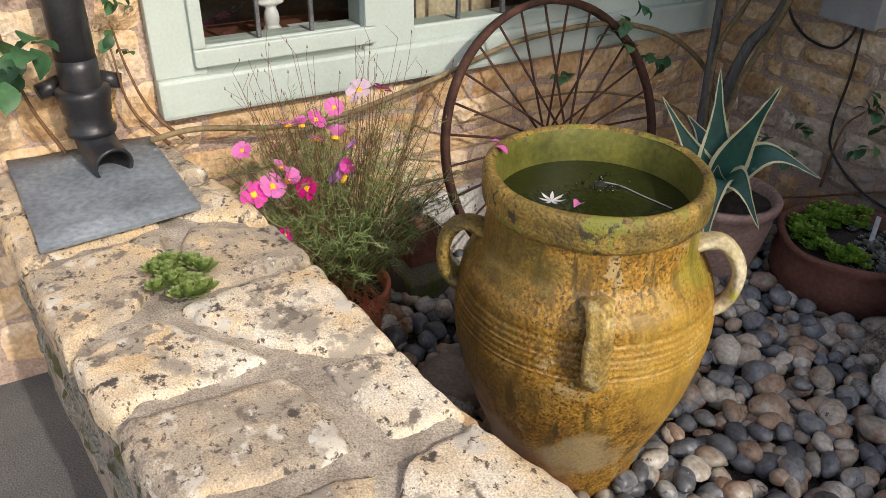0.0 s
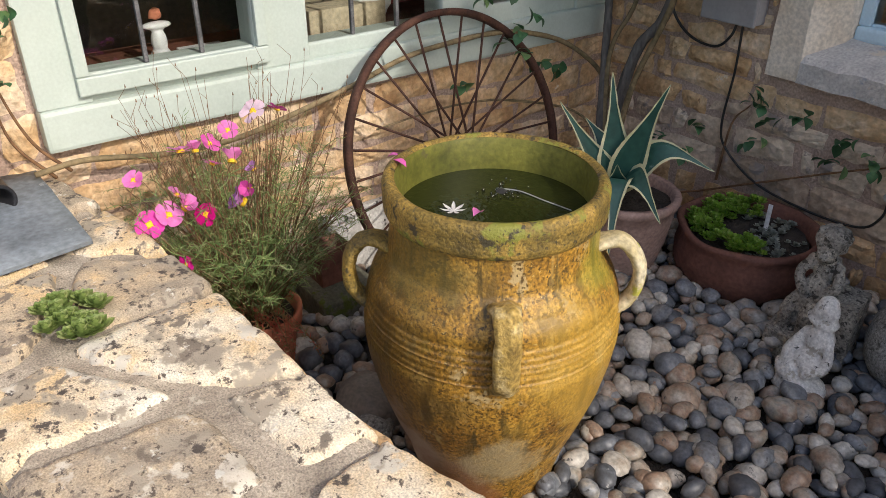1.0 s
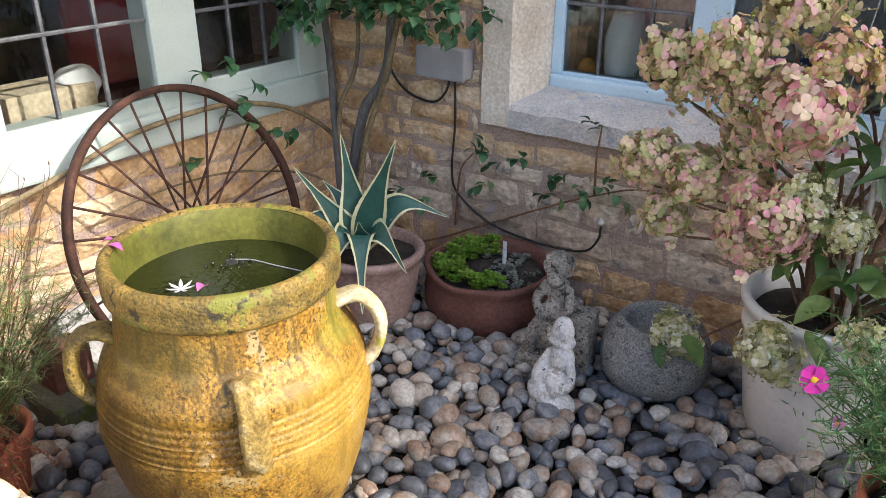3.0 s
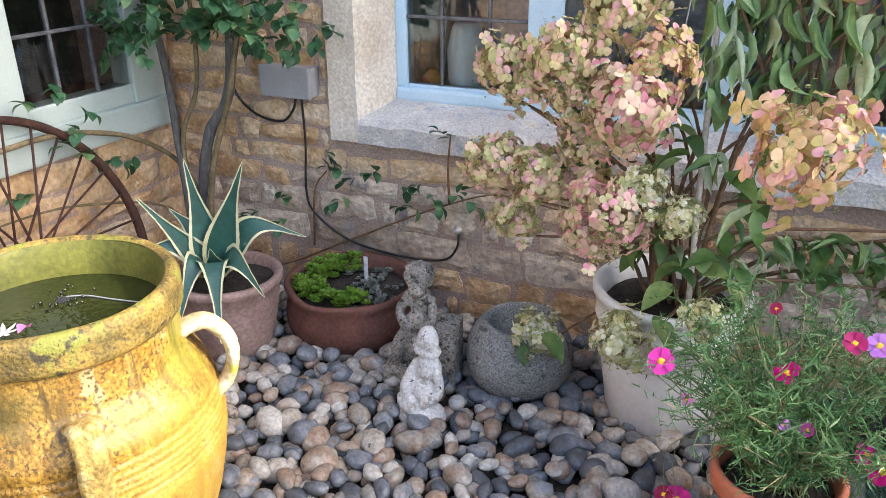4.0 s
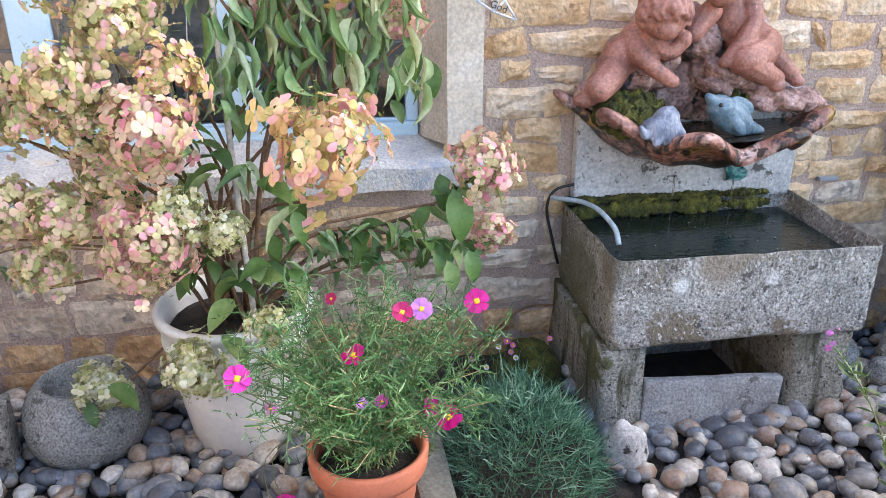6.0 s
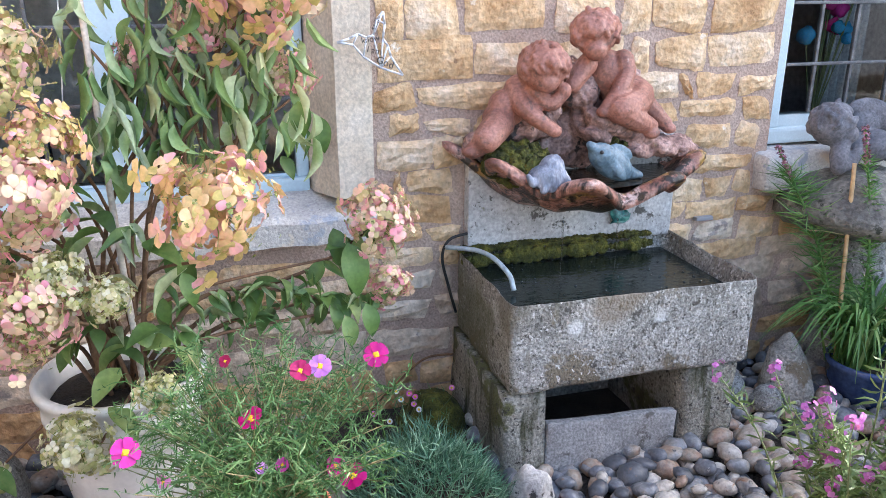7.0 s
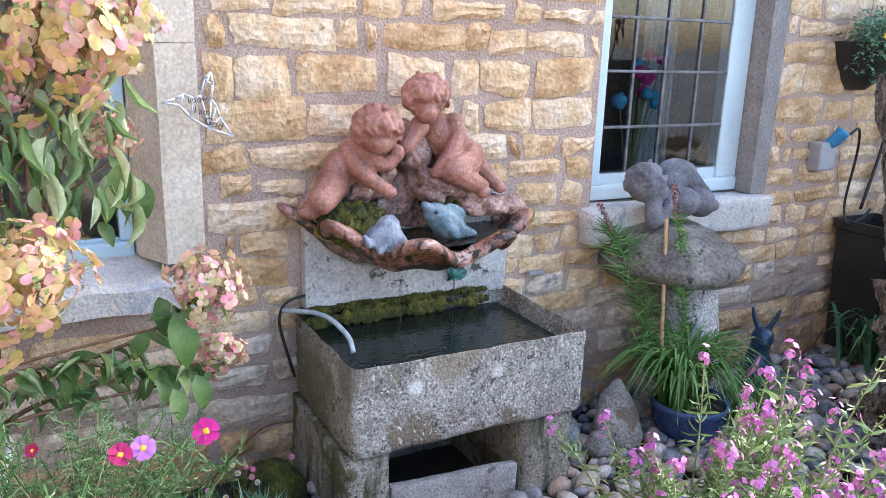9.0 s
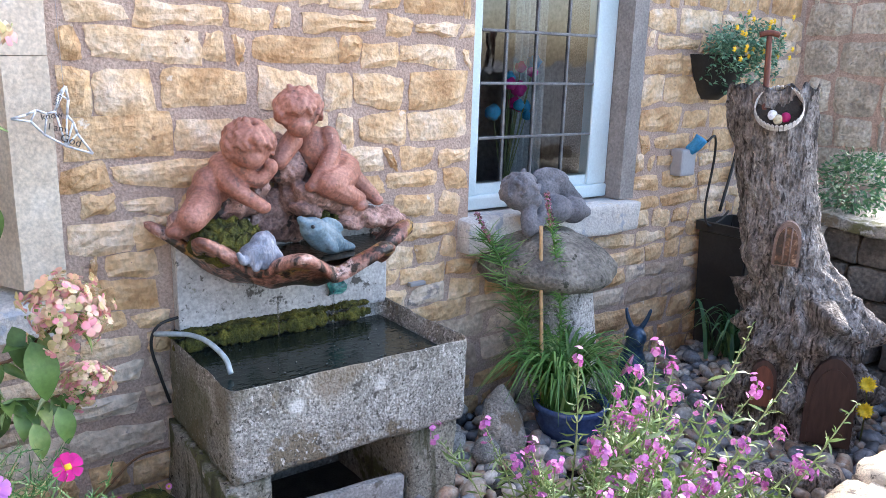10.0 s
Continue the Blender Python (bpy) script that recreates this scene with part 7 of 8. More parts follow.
cable("thin cable crossing the jar water", [(-0.80, 0.63, 0.724), (-0.76, 0.655, 0.7245), (-0.70, 0.665, 0.7245), (-0.63, 0.68, 0.724)], 0.0014, M_GREYBOX)
M_BUBBLE = glass_mat("water_bubble", (0.95, 0.97, 0.97))
rng = random.Random(6)
bub = Heap()
ico = bmesh.new()
bmesh.ops.create_icosphere(ico, subdivisions=2, radius=1)
ico.verts.ensure_lookup_table()
ICO = ([v.co.copy() for v in ico.verts], [tuple(v.index for v in f.verts) for f in ico.faces])
ico.free()
for _ in range(40):
    bub.add(ICO, Matrix.Translation((-0.79 + rng.gauss(0, 0.026), 0.625 + rng.gauss(0, 0.026), 0.7225 + rng.uniform(0, 0.004))) @ Matrix.Scale(rng.uniform(0.0015, 0.004), 4))
for _ in range(60):
    bub.add(ICO, Matrix.Translation((rng.uniform(1.36, 1.97), rng.uniform(1.64, 1.98), 0.533)) @ Matrix.Scale(rng.uniform(0.002, 0.0045), 4))
raw("bubbles", bub.v, bub.f, M_BUBBLE, None, "bubbles and droplets on the water", True, kind="stuff", category="bubbles")
for x, y, z in ((1.495, 1.75, 0.755), (1.68, 1.755, 0.745)):
    part("water_trickle", tube([(x, y, z), (x + 0.001, y, z - 0.1), (x - 0.001, y, 0.533)], 0.0026, 0.0014, 8, None, 10, 0.5), M_BUBBLE, None, "thin trickle of water falling into the trough", category="water")

# trough fittings
bm = bmesh.new()
rng = random.Random(31)
for k in range(38):
    x = 1.275 + 0.016 * k * 1.15
    made = bmesh.ops.create_icosphere(bm, subdivisions=3, radius=1)["verts"]
    r = rng.uniform(0.012, 0.034)
    for v in made:
        v.co = Vector((x, 2.045 - rng.uniform(0, 0.002), 0.588)) + Vector((v.co.x * r, v.co.y * 0.030, v.co.z * r * 0.35)) + noise.noise_vector(v.co * 2.5 + Vector((k, 0, 0))) * 0.011
    made = bmesh.ops.create_icosphere(bm, subdivisions=2, radius=1)["verts"]
    for v in made:
        v.co = Vector((x, 2.013, 0.560)) + Vector((v.co.x * r * 0.8, v.co.y * 0.008, v.co.z * r)) + noise.noise_vector(v.co * 2.5 + Vector((k, 9, 0))) * 0.009
part("moss_strip", bm, M_MOSS, None, "thick moss along the back rim of the trough", category="moss")
cable("pale grey hose draped over the trough rim", [(1.225, 2.05, 0.600), (1.262, 1.99, 0.612), (1.30, 1.94, 0.616), (1.325, 1.87, 0.612), (1.345, 1.79, 0.585), (1.350, 1.76, 0.545)], 0.008, mat("grey_hose", ((0.3, (0.30, 0.36, 0.38)), (0.7, (0.42, 0.48, 0.50))), 6, 60, 0.4, 0.05, 0.001), "hose")
cable("black cable running down behind the trough", [(1.31, 2.06, 0.64), (1.24, 2.065, 0.62), (1.215, 2.065, 0.56), (1.235, 2.06, 0.46), (1.262, 2.06, 0.36)], 0.005)
cable("reddish cable along the wall foot", [(1.25, 2.05, 0.21), (1.15, 2.06, 0.20), (1.05, 2.06, 0.12), (0.95, 2.05, 0.03)], 0.004, M_STEM_RED)
# plant label, wall hook
part("plant_label", slab((-0.868, 1.905, 0.17), (-0.852, 1.908, 0.275), 0.001), mat("white_plastic", ((0.4, (0.70, 0.70, 0.70)), (0.6, (0.78, 0.78, 0.78))), 5, 50, 0.4, 0), None, "white plastic plant label stuck in the bowl", False, category="label")
bm = lathe([(0.0, 0.0), (0.014, 0.0), (0.016, 0.006), (0.010, 0.014), (0.0, 0.016)], 14)
bm.transform(Matrix.Translation((-0.573, 2.085, 0.362)) @ Matrix.Rotation(radians(90), 4, "X"))
part("wall_fixing", bm, M_LICHEN, None, "pale round wall fixing", category="fixing")
bm = slab((2.18, 2.07, 0.60), (2.25, 2.10, 0.615), 0.003)
part("wall_bracket", bm, M_GREYBOX, None, "small grey bracket on the wall", False, category="bracket")
part("turquoise_ornament", rough_up(rough_up(slab((1.815, 2.03, 0.635), (1.875, 2.046, 0.69), 0.014), 0.020, 30), 0.01, 80), mat("turquoise_glaze", ((0.35, (0.012, 0.06, 0.06)), (0.5, (0.03, 0.17, 0.15)), (0.65, (0.16, 0.34, 0.28))), 45, 120, 0.3, 0.3, 0.003), None, "turquoise glazed ornament behind the basin", category="ornament")

# hanging bird with cut lettering
bird = thing("hanging_bird", (0.99, 2.0, 1.25), "flat metal bird cut-out with lettering hanging by the window jamb", "ornament")
out = [(-0.105, 0.012), (-0.07, 0.022), (-0.045, 0.034), (-0.02, 0.024), (0.0, 0.030), (0.012, 0.075), (0.030, 0.095), (0.034, 0.060), (0.028, 0.020), (0.042, 0.0), (0.05, -0.03), (0.085, -0.085), (0.02, -0.062), (-0.03, -0.030), (-0.06, 0.005)]
# the glare on the bird is put into pale tin and thick strips
M_TIN = mat("pale_glare_tin", ((0.3, (0.62, 0.65, 0.70)), (0.7, (0.76, 0.78, 0.82))), 20, 120, 0.3, 0.1, 0.001, metal=0.4)
for a, b in zip(out, out[1:] + out[:1]):
    part("rim_strip", tube([(a[0], 0, a[1]), (b[0], 0, b[1])], 0.0034, 0.0034, 6), M_TIN, bird)
for a, b in ((3, 13), (4, 12), (8, 12), (9, 12), (5, 7), (10, 12), (2, 14), (4, 6)):
    part("rib", tube([(out[a][0], 0, out[a][1]), (out[b][0], 0, out[b][1])], 0.0026, 0.0026, 6), M_TIN, bird)
for words, x, z, s, a in (("still", 0.004, 0.042, 0.024, 60), ("know", -0.035, 0.008, 0.024, 8), ("I am", -0.022, -0.016, 0.026, -12), ("God", 0.004, -0.046, 0.030, -22)):
    cu = bpy.data.curves.new("lettering", "FONT")
    cu.body, cu.size, cu.extrude = words, s, 0.0006
    cu.materials.append(M_IRON)
    ob = new("lettering", cu)
    ob.parent, ob.location = bird, (x, -0.0022, z)
    ob.rotation_euler = (radians(90), radians(-a), 0)
part("thread", tube([(0.025, 0, 0.09), (0.022, 0.0, 0.3), (0.02, 0.0, 0.55)], 0.0006, 0.0006, 5), M_GREYBOX, bird)
part("hook", tube([(0.02, 0.105, 0.56), (0.02, 0.05, 0.565), (0.02, -0.003, 0.552)], 0.003, 0.002, 6), M_IRON, bird)
cable("pale string hanging before the window", [(0.22, 2.225, 2.02), (0.20, 1.99, 1.60), (0.17, 1.93, 1.2), (0.15, 1.90, 0.98)], 0.0016, M_WHITE, "string")

# ---- far end: stump, planter, basket, tap ----
rng = random.Random(2)
stump = thing("tree_stump", (3.48, 1.25, 0.0), "tall gnarled hollow tree stump dressed with tiny doors", "stump")
path = [(0.0, 3.50, 1.21, 0.220), (0.15, 3.49, 1.22, 0.190), (0.35, 3.49, 1.225, 0.185), (0.5, 3.49, 1.22, 0.20), (0.62, 3.47, 1.26, 0.18), (0.75, 3.43, 1.32, 0.155), (0.9, 3.42, 1.35, 0.142), (1.1, 3.40, 1.39, 0.142), (1.25, 3.385, 1.41, 0.150), (1.38, 3.38, 1.42, 0.152)]
bm = bmesh.new()
nz, seg = 130, 120
rings = []
for i in range(nz + 1):
    z = 1.38 * i / nz
    k = max(j for j in range(len(path) - 1) if path[j][0] <= z + 1e-9)
    a, b = path[k], path[k + 1]
    t = (z - a[0]) / (b[0] - a[0])
    t = t * t * (3 - 2 * t)
    cx, cy, r = (a[m] + (b[m] - a[m]) * t for m in (1, 2, 3))
    ring = []
    for j in range(seg):
        an = 2 * math.pi * j / seg
        d = Vector((math.cos(an), math.sin(an), 0))
        ridge = noise.fractal(Vector((d.x * 3, d.y * 3, z * 7.0)), 0.8, 2.2, 5) * 0.09 + noise.noise(Vector((d.x * 11, d.y * 11, z * 40))) * 0.05 + noise.noise(Vector((d.x * 24, d.y * 24, z * 70))) * 0.04
        burl = (0.75 * max(0, noise.noise(Vector((d.x * 2.2 + 5, d.y * 2.2, z * 6)))) + 0.5 * max(0, noise.noise(Vector((d.x * 5 + 5, d.y * 5, z * 13))))) * (1 if z < 0.62 else 0.12)
        rr = r * (1 + ridge + burl)
        ring.append(bm.verts.new((cx + rr * d.x, cy + rr * d.y, z + (0.04 * noise.noise(Vector((d.x * 3, d.y * 3, 4))) if i == nz else 0))))
    rings.append(ring)
for a, b in zip(rings, rings[1:]):
    for j in range(seg):
        bm.faces.new((a[j], a[(j + 1) % seg], b[(j + 1) % seg], b[j]))
inner = [bm.verts.new((3.38 + (v.co.x - 3.38) * 0.72, 1.42 + (v.co.y - 1.42) * 0.72, 1.24)) for v in rings[-1]]
for j in range(seg):
    bm.faces.new((rings[-1][j], rings[-1][(j + 1) % seg], inner[(j + 1) % seg], inner[j]))
bm.faces.new(inner)
M_STUMP = mat("silvered_bark", ((0.3, (0.11, 0.092, 0.08)), (0.5, (0.27, 0.235, 0.21)), (0.72, (0.46, 0.42, 0.39))), 22, 110, 0.95, 1.3, 0.02, [((0.42, 0.39, 0.37), 0.36, 14), ((0.05, 0.042, 0.036), 0.39, 34)], stretch=(1, 1, 0.6), contrast=0.5, streaks=[((0.045, 0.036, 0.030), 0.46, 55, 0.16), ((0.50, 0.47, 0.44), 0.40, 75, 0.2)])
part("trunk", local(bm, stump.location), M_STUMP, stump)
face = Vector((-0.86, -0.50, 0)).normalized()
across = Vector((-face.y, face.x, 0))


def fairy_door(label, at, w, h, m_frame, m_leaf, glazed=False):
    d = thing("fairy_door", at, label, "ornament")

    def arch(w, h, t, y0, name, m):
        bm = bmesh.new()
        pts = [(-w / 2, 0), (w / 2, 0), (w / 2, h * 0.55)] + [(w / 2 * math.cos(a), h * 0.55 + h * 0.45 * math.sin(a)) for a in (0.5, 0.95, 1.35, 1.57, 1.8, 2.2, 2.64)] + [(-w / 2, h * 0.55)]
        f0 = [bm.verts.new(across * x + face * y0 + Vector((0, 0, z))) for x, z in pts]
        f1 = [bm.verts.new(across * x + face * (y0 + t) + Vector((0, 0, z))) for x, z in pts]
        bm.faces.new(f1), bm.faces.new(list(reversed(f0)))
        for i in range(len(pts)):
            j = (i + 1) % len(pts)
            bm.faces.new((f0[i], f0[j], f1[j], f1[i]))
        bmesh.ops.recalc_face_normals(bm, faces=bm.faces)
        return part(name, bm, m, d, "", False)

    arch(w, h, 0.04, -0.03, "frame", m_frame)
    bm_leaf = arch(w * 0.78, h * 0.86, 0.014, 0.004, "door_leaf", m_leaf)
    bm_leaf.location.z = h * 0.03
    if glazed:
        for x in (-0.12, 0.12):
            part("glazing_bar", tube([across * x * w + face * 0.02 + Vector((0, 0, h * 0.05)), across * x * w + face * 0.02 + Vector((0, 0, h * 0.86))], 0.003, 0.003, 6), m_frame, d)
    else:
        bm = bmesh.new()
        bmesh.ops.create_icosphere(bm, subdivisions=2, radius=0.008)
        bm.transform(Matrix.Translation(across * w * 0.22 + face * 0.022 + Vector((0, 0, h * 0.45))))
        part("door_knob", bm, M_LEAD, d)


M_DARKWOOD = mat("dark_brown_wood", ((0.3, (0.035, 0.018, 0.014)), (0.7, (0.075, 0.04, 0.03))), 12, 80, 0.7, 0.5, 0.004, stretch=(1, 1, 0.2))
M_FAIRY = mat("worn_grey_brown_wood", ((0.3, (0.13, 0.085, 0.07)), (0.7, (0.24, 0.17, 0.14))), 18, 80, 0.8, 0.5, 0.003)
M_REDWOOD = mat("red_brown_wood", ((0.3, (0.10, 0.03, 0.018)), (0.7, (0.19, 0.07, 0.04))), 12, 80, 0.7, 0.5, 0.004, stretch=(1, 1, 0.2))
fairy_door("tiny arched window in the stump with warm light shapes behind", (3.252, 1.208, 0.745), 0.092, 0.165, M_FAIRY, mat("amber_glass", ((0.4, (0.02, 0.014, 0.012)), (0.55, (0.11, 0.05, 0.03)), (0.66, (0.40, 0.27, 0.18))), 30, 90, 0.3, 0.1, 0.001), True)
fairy_door("tiny red-brown arched door at the foot of the stump", (3.27, 1.24, 0.17), 0.10, 0.19, M_DARKWOOD, M_REDWOOD)
fairy_door("dark brown arched door at the foot of the stump", (3.365, 1.02, 0.075), 0.170, 0.345, M_DARKWOOD, M_DARKWOOD)
# ring of tiny pickets, bed and tool
ring_c = Vector((3.262, 1.315, 1.300))
ring_n = (face * 0.84 + Vector((0, 0, 0.54))).normalized()
rm = aim(ring_c, ring_n)
fence = thing("picket_ring", ring_c, "ring of tiny white pickets on the stump", "ornament")
M_PICKET = mat("white_painted_wood", ((0.3, (0.66, 0.64, 0.62)), (0.7, (0.76, 0.75, 0.73))), 20, 80, 0.6, 0.2, 0.001)
me = None
for k in range(34):
    a = 2 * math.pi * k / 34
    if me is None:
        bm = slab((-0.0075, -0.002, -0.004), (0.0075, 0.002, 0.026))
        tip = bm.verts.new((0, 0, 0.036))
        top = max(bm.faces, key=lambda f: f.calc_center_median().z)
        vs = list(top.verts)
        bm.faces.remove(top)
        for i in range(4):
            bm.faces.new((vs[i], vs[(i + 1) % 4], tip))
        ob = part("picket", bm, M_PICKET, fence, "", False)
        me = ob.data
    else:
        ob = new("picket", me)
        ob.parent = fence
    ob.matrix_basis = Matrix.Translation(-ring_c) @ rm @ Matrix.Rotation(a, 4, "Z") @ Matrix.Translation((0, -0.082, 0)) @ Matrix.Diagonal((0.86, 1, 1.1, 1))
bm = lathe([(0.0, -0.012), (0.05, -0.012), (0.078, -0.002), (0.078, 0.006), (0.0, 0.0)], 30)
bm.transform(rm)
part("moss_bed", rough_up(bm, 0.008, 40), M_SOIL, None, "tiny soil bed inside the picket ring", category="soil")
for c, col in (((-0.02, 0.03, 0.015), "white_pebble"), ((0.025, 0.035, 0.012), "red_bead"), ((0.0, 0.045, 0.012), "cream_bead")):
    rock("tiny_ornament", "tiny painted ornament in the picket ring", rm @ Vector((c[0], -c[1], c[2])), (0.016, 0.016, 0.018), {"white_pebble": M_PICKET, "red_bead": M_CRIMSON, "cream_bead": M_JAR_LIME}[col], 3, "ornament")
tool = thing("hand_tool", (3.25, 1.37, 1.28), "wooden-handled hand tool stuck in the stump top", "tool")
part("handle", local(tube([(3.24, 1.36, 1.29), (3.27, 1.385, 1.42), (3.28, 1.40, 1.56)], 0.012, 0.010, 10), tool.location), M_REDWOOD, tool)
part("grip", local(tube([(3.262, 1.43, 1.565), (3.28, 1.40, 1.572), (3.298, 1.37, 1.565)], 0.011, 0.011, 10), tool.location), M_REDWOOD, tool)

# half basket on the wall
basket = thing("wall_basket", (3.95, 1.98, 1.30), "black wall basket spilling grey-green foliage and yellow flowers", "planter")
bm = bmesh.new()
rings = []
for r, z in ((0.05, 1.29), (0.10, 1.34), (0.14, 1.42), (0.17, 1.50)):
    rings.append([bm.verts.new((3.92 + r * math.cos(math.pi * i / 16), 2.09 - r * 1.1 * math.sin(math.pi * i / 16), z)) for i in range(17)])
for a, b in zip(rings, rings[1:]):
    for i in range(16):
        bm.faces.new((a[i], b[i], b[i + 1], a[i + 1]))
bm.faces.new(rings[0])
bmesh.ops.recalc_face_normals(bm, faces=bm.faces)
part("liner", local(bm, basket.location), M_CABLE, basket)
h, y = Heap(), Heap()
for _ in range(900):
    d = Vector((rng.gauss(0, 1), rng.gauss(0, 1), rng.gauss(0, 0.75)))
    d = d.normalized() * rng.uniform(0.5, 1.0)
    p = Vector((3.94, 1.93, 1.545)) + Vector((d.x * 0.24, d.y * 0.15, d.z * 0.14 - (0.10 if rng.random() < 0.25 else 0)))
    for _k in range(3):
        e = Vector((rng.gauss(0, 1), rng.gauss(0, 1), rng.gauss(0, 1))).normalized()
        side = e.orthogonal().normalized()
        h.add(blade(0.026, 0.011, 2, 0.2, 0.3), Matrix.Translation(p) @ Matrix((side, e, side.cross(e))).transposed().to_4x4())
for _ in range(22):
    p = Vector((3.94 + rng.uniform(-0.24, 0.22), 1.93 - rng.uniform(0.05, 0.15), 1.60 + rng.uniform(-0.12, 0.10)))
    for k in range(6):
        y.add(blade(0.018, 0.011, 2, 0.2, 0.2), Matrix.Translation(p) @ Matrix.Rotation(k * 1.05, 4, "Y") @ Matrix.Rotation(1.2, 4, "X"))
h.done("foliage", M_BLUEGREEN, basket, "", "stuff")
y.done("flowers", M_YELLOW, basket, "small yellow flowers", "stuff")

# tap box, hose, planter
tapb = thing("wall_tap", (3.77, 2.06, 1.0), "grey wall tap box under a blue insulating cover", "tap")
part("tap_box", local(slab((3.69, 2.03, 0.93), (3.80, 2.10, 1.06), 0.012), tapb.location), M_GREYBOX, tapb, "", False)
bm = tube([(3.765, 2.05, 1.05), (3.775, 2.02, 1.08), (3.785, 2.00, 1.115)], 0.026, 0.032, 14)
part("cover", local(bm, tapb.location), mat("blue_foam", ((0.3, (0.03, 0.22, 0.45)), (0.7, (0.06, 0.32, 0.58))), 10, 90, 0.6, 0.2, 0.002), tapb, "bright blue cover")
cable("dark hose hanging from the tap", [(3.80, 1.98, 1.10), (3.86, 1.98, 1.12), (3.90, 2.0, 1.00), (3.90, 2.02, 0.78), (3.91, 2.0, 0.68), (4.00, 1.99, 0.70), (4.10, 2.02, 0.73)], 0.006, M_CABLE, "hose")
cable("black pipe running down the wall", [(4.22, 2.07, 1.25), (4.18, 2.07, 1.0), (4.10, 2.07, 0.72)], 0.008)
tub = thing("black_planter", (4.08, 1.93, 0.0), "tall black plastic planter against the wall", "planter")
rim = lathe([(0.200, 0.640), (0.215, 0.645), (0.215, 0.69), (0.195, 0.692), (0.192, 0.64)], 4)
rim.transform(Matrix.Rotation(radians(45), 4, "Z"))
part("rim", rim, M_CABLE, tub, "", False)
bm = lathe([(0.0, 0.0), (0.16, 0.0), (0.17, 0.02), (0.20, 0.64), (0.195, 0.66), (0.19, 0.62), (0.0, 0.61)], 4)
bm.transform(Matrix.Rotation(radians(45), 4, "Z"))
bmesh.ops.bevel(bm, geom=bm.edges[:], offset=0.008, segments=2, affect="EDGES")
part("tub", bm, M_CABLE, tub, "", False)
# dark ledge with slab top and a small bush
ledge = thing("stone_ledge", (4.4, 1.15, 0.0), "dark rubble ledge topped with rough stone slabs", "ledge")
rng = random.Random(77)
M_DARKSTONE = mat("dark_rubble", ((0.3, (0.07, 0.06, 0.05)), (0.7, (0.18, 0.155, 0.13))), 8, 60, 0.95, 0.9, 0.012, contrast=0.4)
for k in range(26):
    z = 0.0 + 0.15 * (k // 5)
    x, y = 4.12 + rng.uniform(-0.02, 0.03), 0.72 + 0.18 * (k % 5) + 0.05 * (k // 5 % 2)
    bm = slab((x, y - 0.085, z), (x + 0.4, y + 0.085, z + 0.14), 0.02)
    bmesh.ops.subdivide_edges(bm, edges=bm.edges, cuts=2, use_grid_fill=True)
    part("stone", local(rough_up(bm, 0.022, 7, k), ledge.location), M_DARKSTONE, ledge)
for a, b in ((0.60, 1.05), (1.06, 1.56)):
    bm = slab((4.06, a, 0.745), (4.66, b, 0.805), 0.015)
    bmesh.ops.subdivide_edges(bm, edges=bm.edges, cuts=5, use_grid_fill=True)
    part("slab", local(rough_up(bm, 0.02, 7, a), ledge.location), M_TROUGH, ledge)
sb = thing("small_bush", (4.22, 1.46, 0.80), "dark green rounded bush on the ledge", "shrub")
h = Heap()
for _ in range(1100):
    d = Vector((rng.gauss(0, 1), rng.gauss(0, 1), rng.gauss(0, 1))).normalized() * rng.uniform(0.6, 1.05)
    p = Vector((4.22, 1.46, 0.95)) + Vector((d.x * 0.17, d.y * 0.15, d.z * 0.15))
    e = (d + Vector((rng.gauss(0, 0.6), rng.gauss(0, 0.6), rng.gauss(0, 0.6)))).normalized()
    side = e.orthogonal().normalized()
    h.add(blade(0.03, 0.012, 2, 0.2, 0.3), Matrix.Translation(p) @ Matrix((side, e, side.cross(e))).transposed().to_4x4())
h.done("foliage", M_ROSELEAF, sb, "", "stuff")
part("bush_stem", tube([(0, 0, 0), (0, 0, 0.1)], 0.01, 0.008), M_BARK, sb)
# lying log, tiny fence, yellow flowers, glass disc
part("fallen_log", rough_up(tube([(2.88, 1.10, 0.05), (3.05, 0.96, 0.065), (3.16, 0.86, 0.06)], 0.055, 0.05, 14), 0.012, 18), M_STUMP, None, "short rotting log lying by the stump", category="log")
tf = thing("tiny_fence", (3.12, 0.80, 0.0), "tiny grey picket fence beside the log", "ornament")
for k in range(6):
    part("picket", slab((0.022 * k - 0.06, -0.003, 0), (0.022 * k - 0.046, 0.003, 0.085)), M_PICKET, tf, "", False)
yel = thing("yellow_flowers", (3.56, 0.98, 0.0), "two bright yellow flowers on thin stems", "plant")
for p in ((3.52, 0.965, 0.30), (3.51, 0.955, 0.20)):
    h = Heap()
    for k in range(16):
        h.add(blade(0.034, 0.014, 3, 0.3, 0.2, 0, 0.6), Matrix.Rotation(k * 0.393, 4, "Z") @ Matrix.Rotation(0.25 + 0.4 * (k % 2), 4, "X"))
    ob = raw("flower", h.v, h.f, mat("yellow_petal", ((0.3, (0.70, 0.50, 0.01)), (0.7, (0.80, 0.64, 0.04))), 30, 90, 0.6, 0.2, 0.001), yel)
    ob.matrix_basis = Matrix.Translation(-yel.location) @ aim(p, (-0.85, -0.3, 0.4))
    part("stem", tube([Vector((0, 0, 0)), (Vector(p) - yel.location) * 0.5 + Vector((0.01, 0, 0)), Vector(p) - yel.location], 0.002, 0.0015, 5), M_STEM, yel)
disc = thing("glass_flower", (2.79, 1.50, 0.0), "translucent pink glass flower on a stem", "ornament")
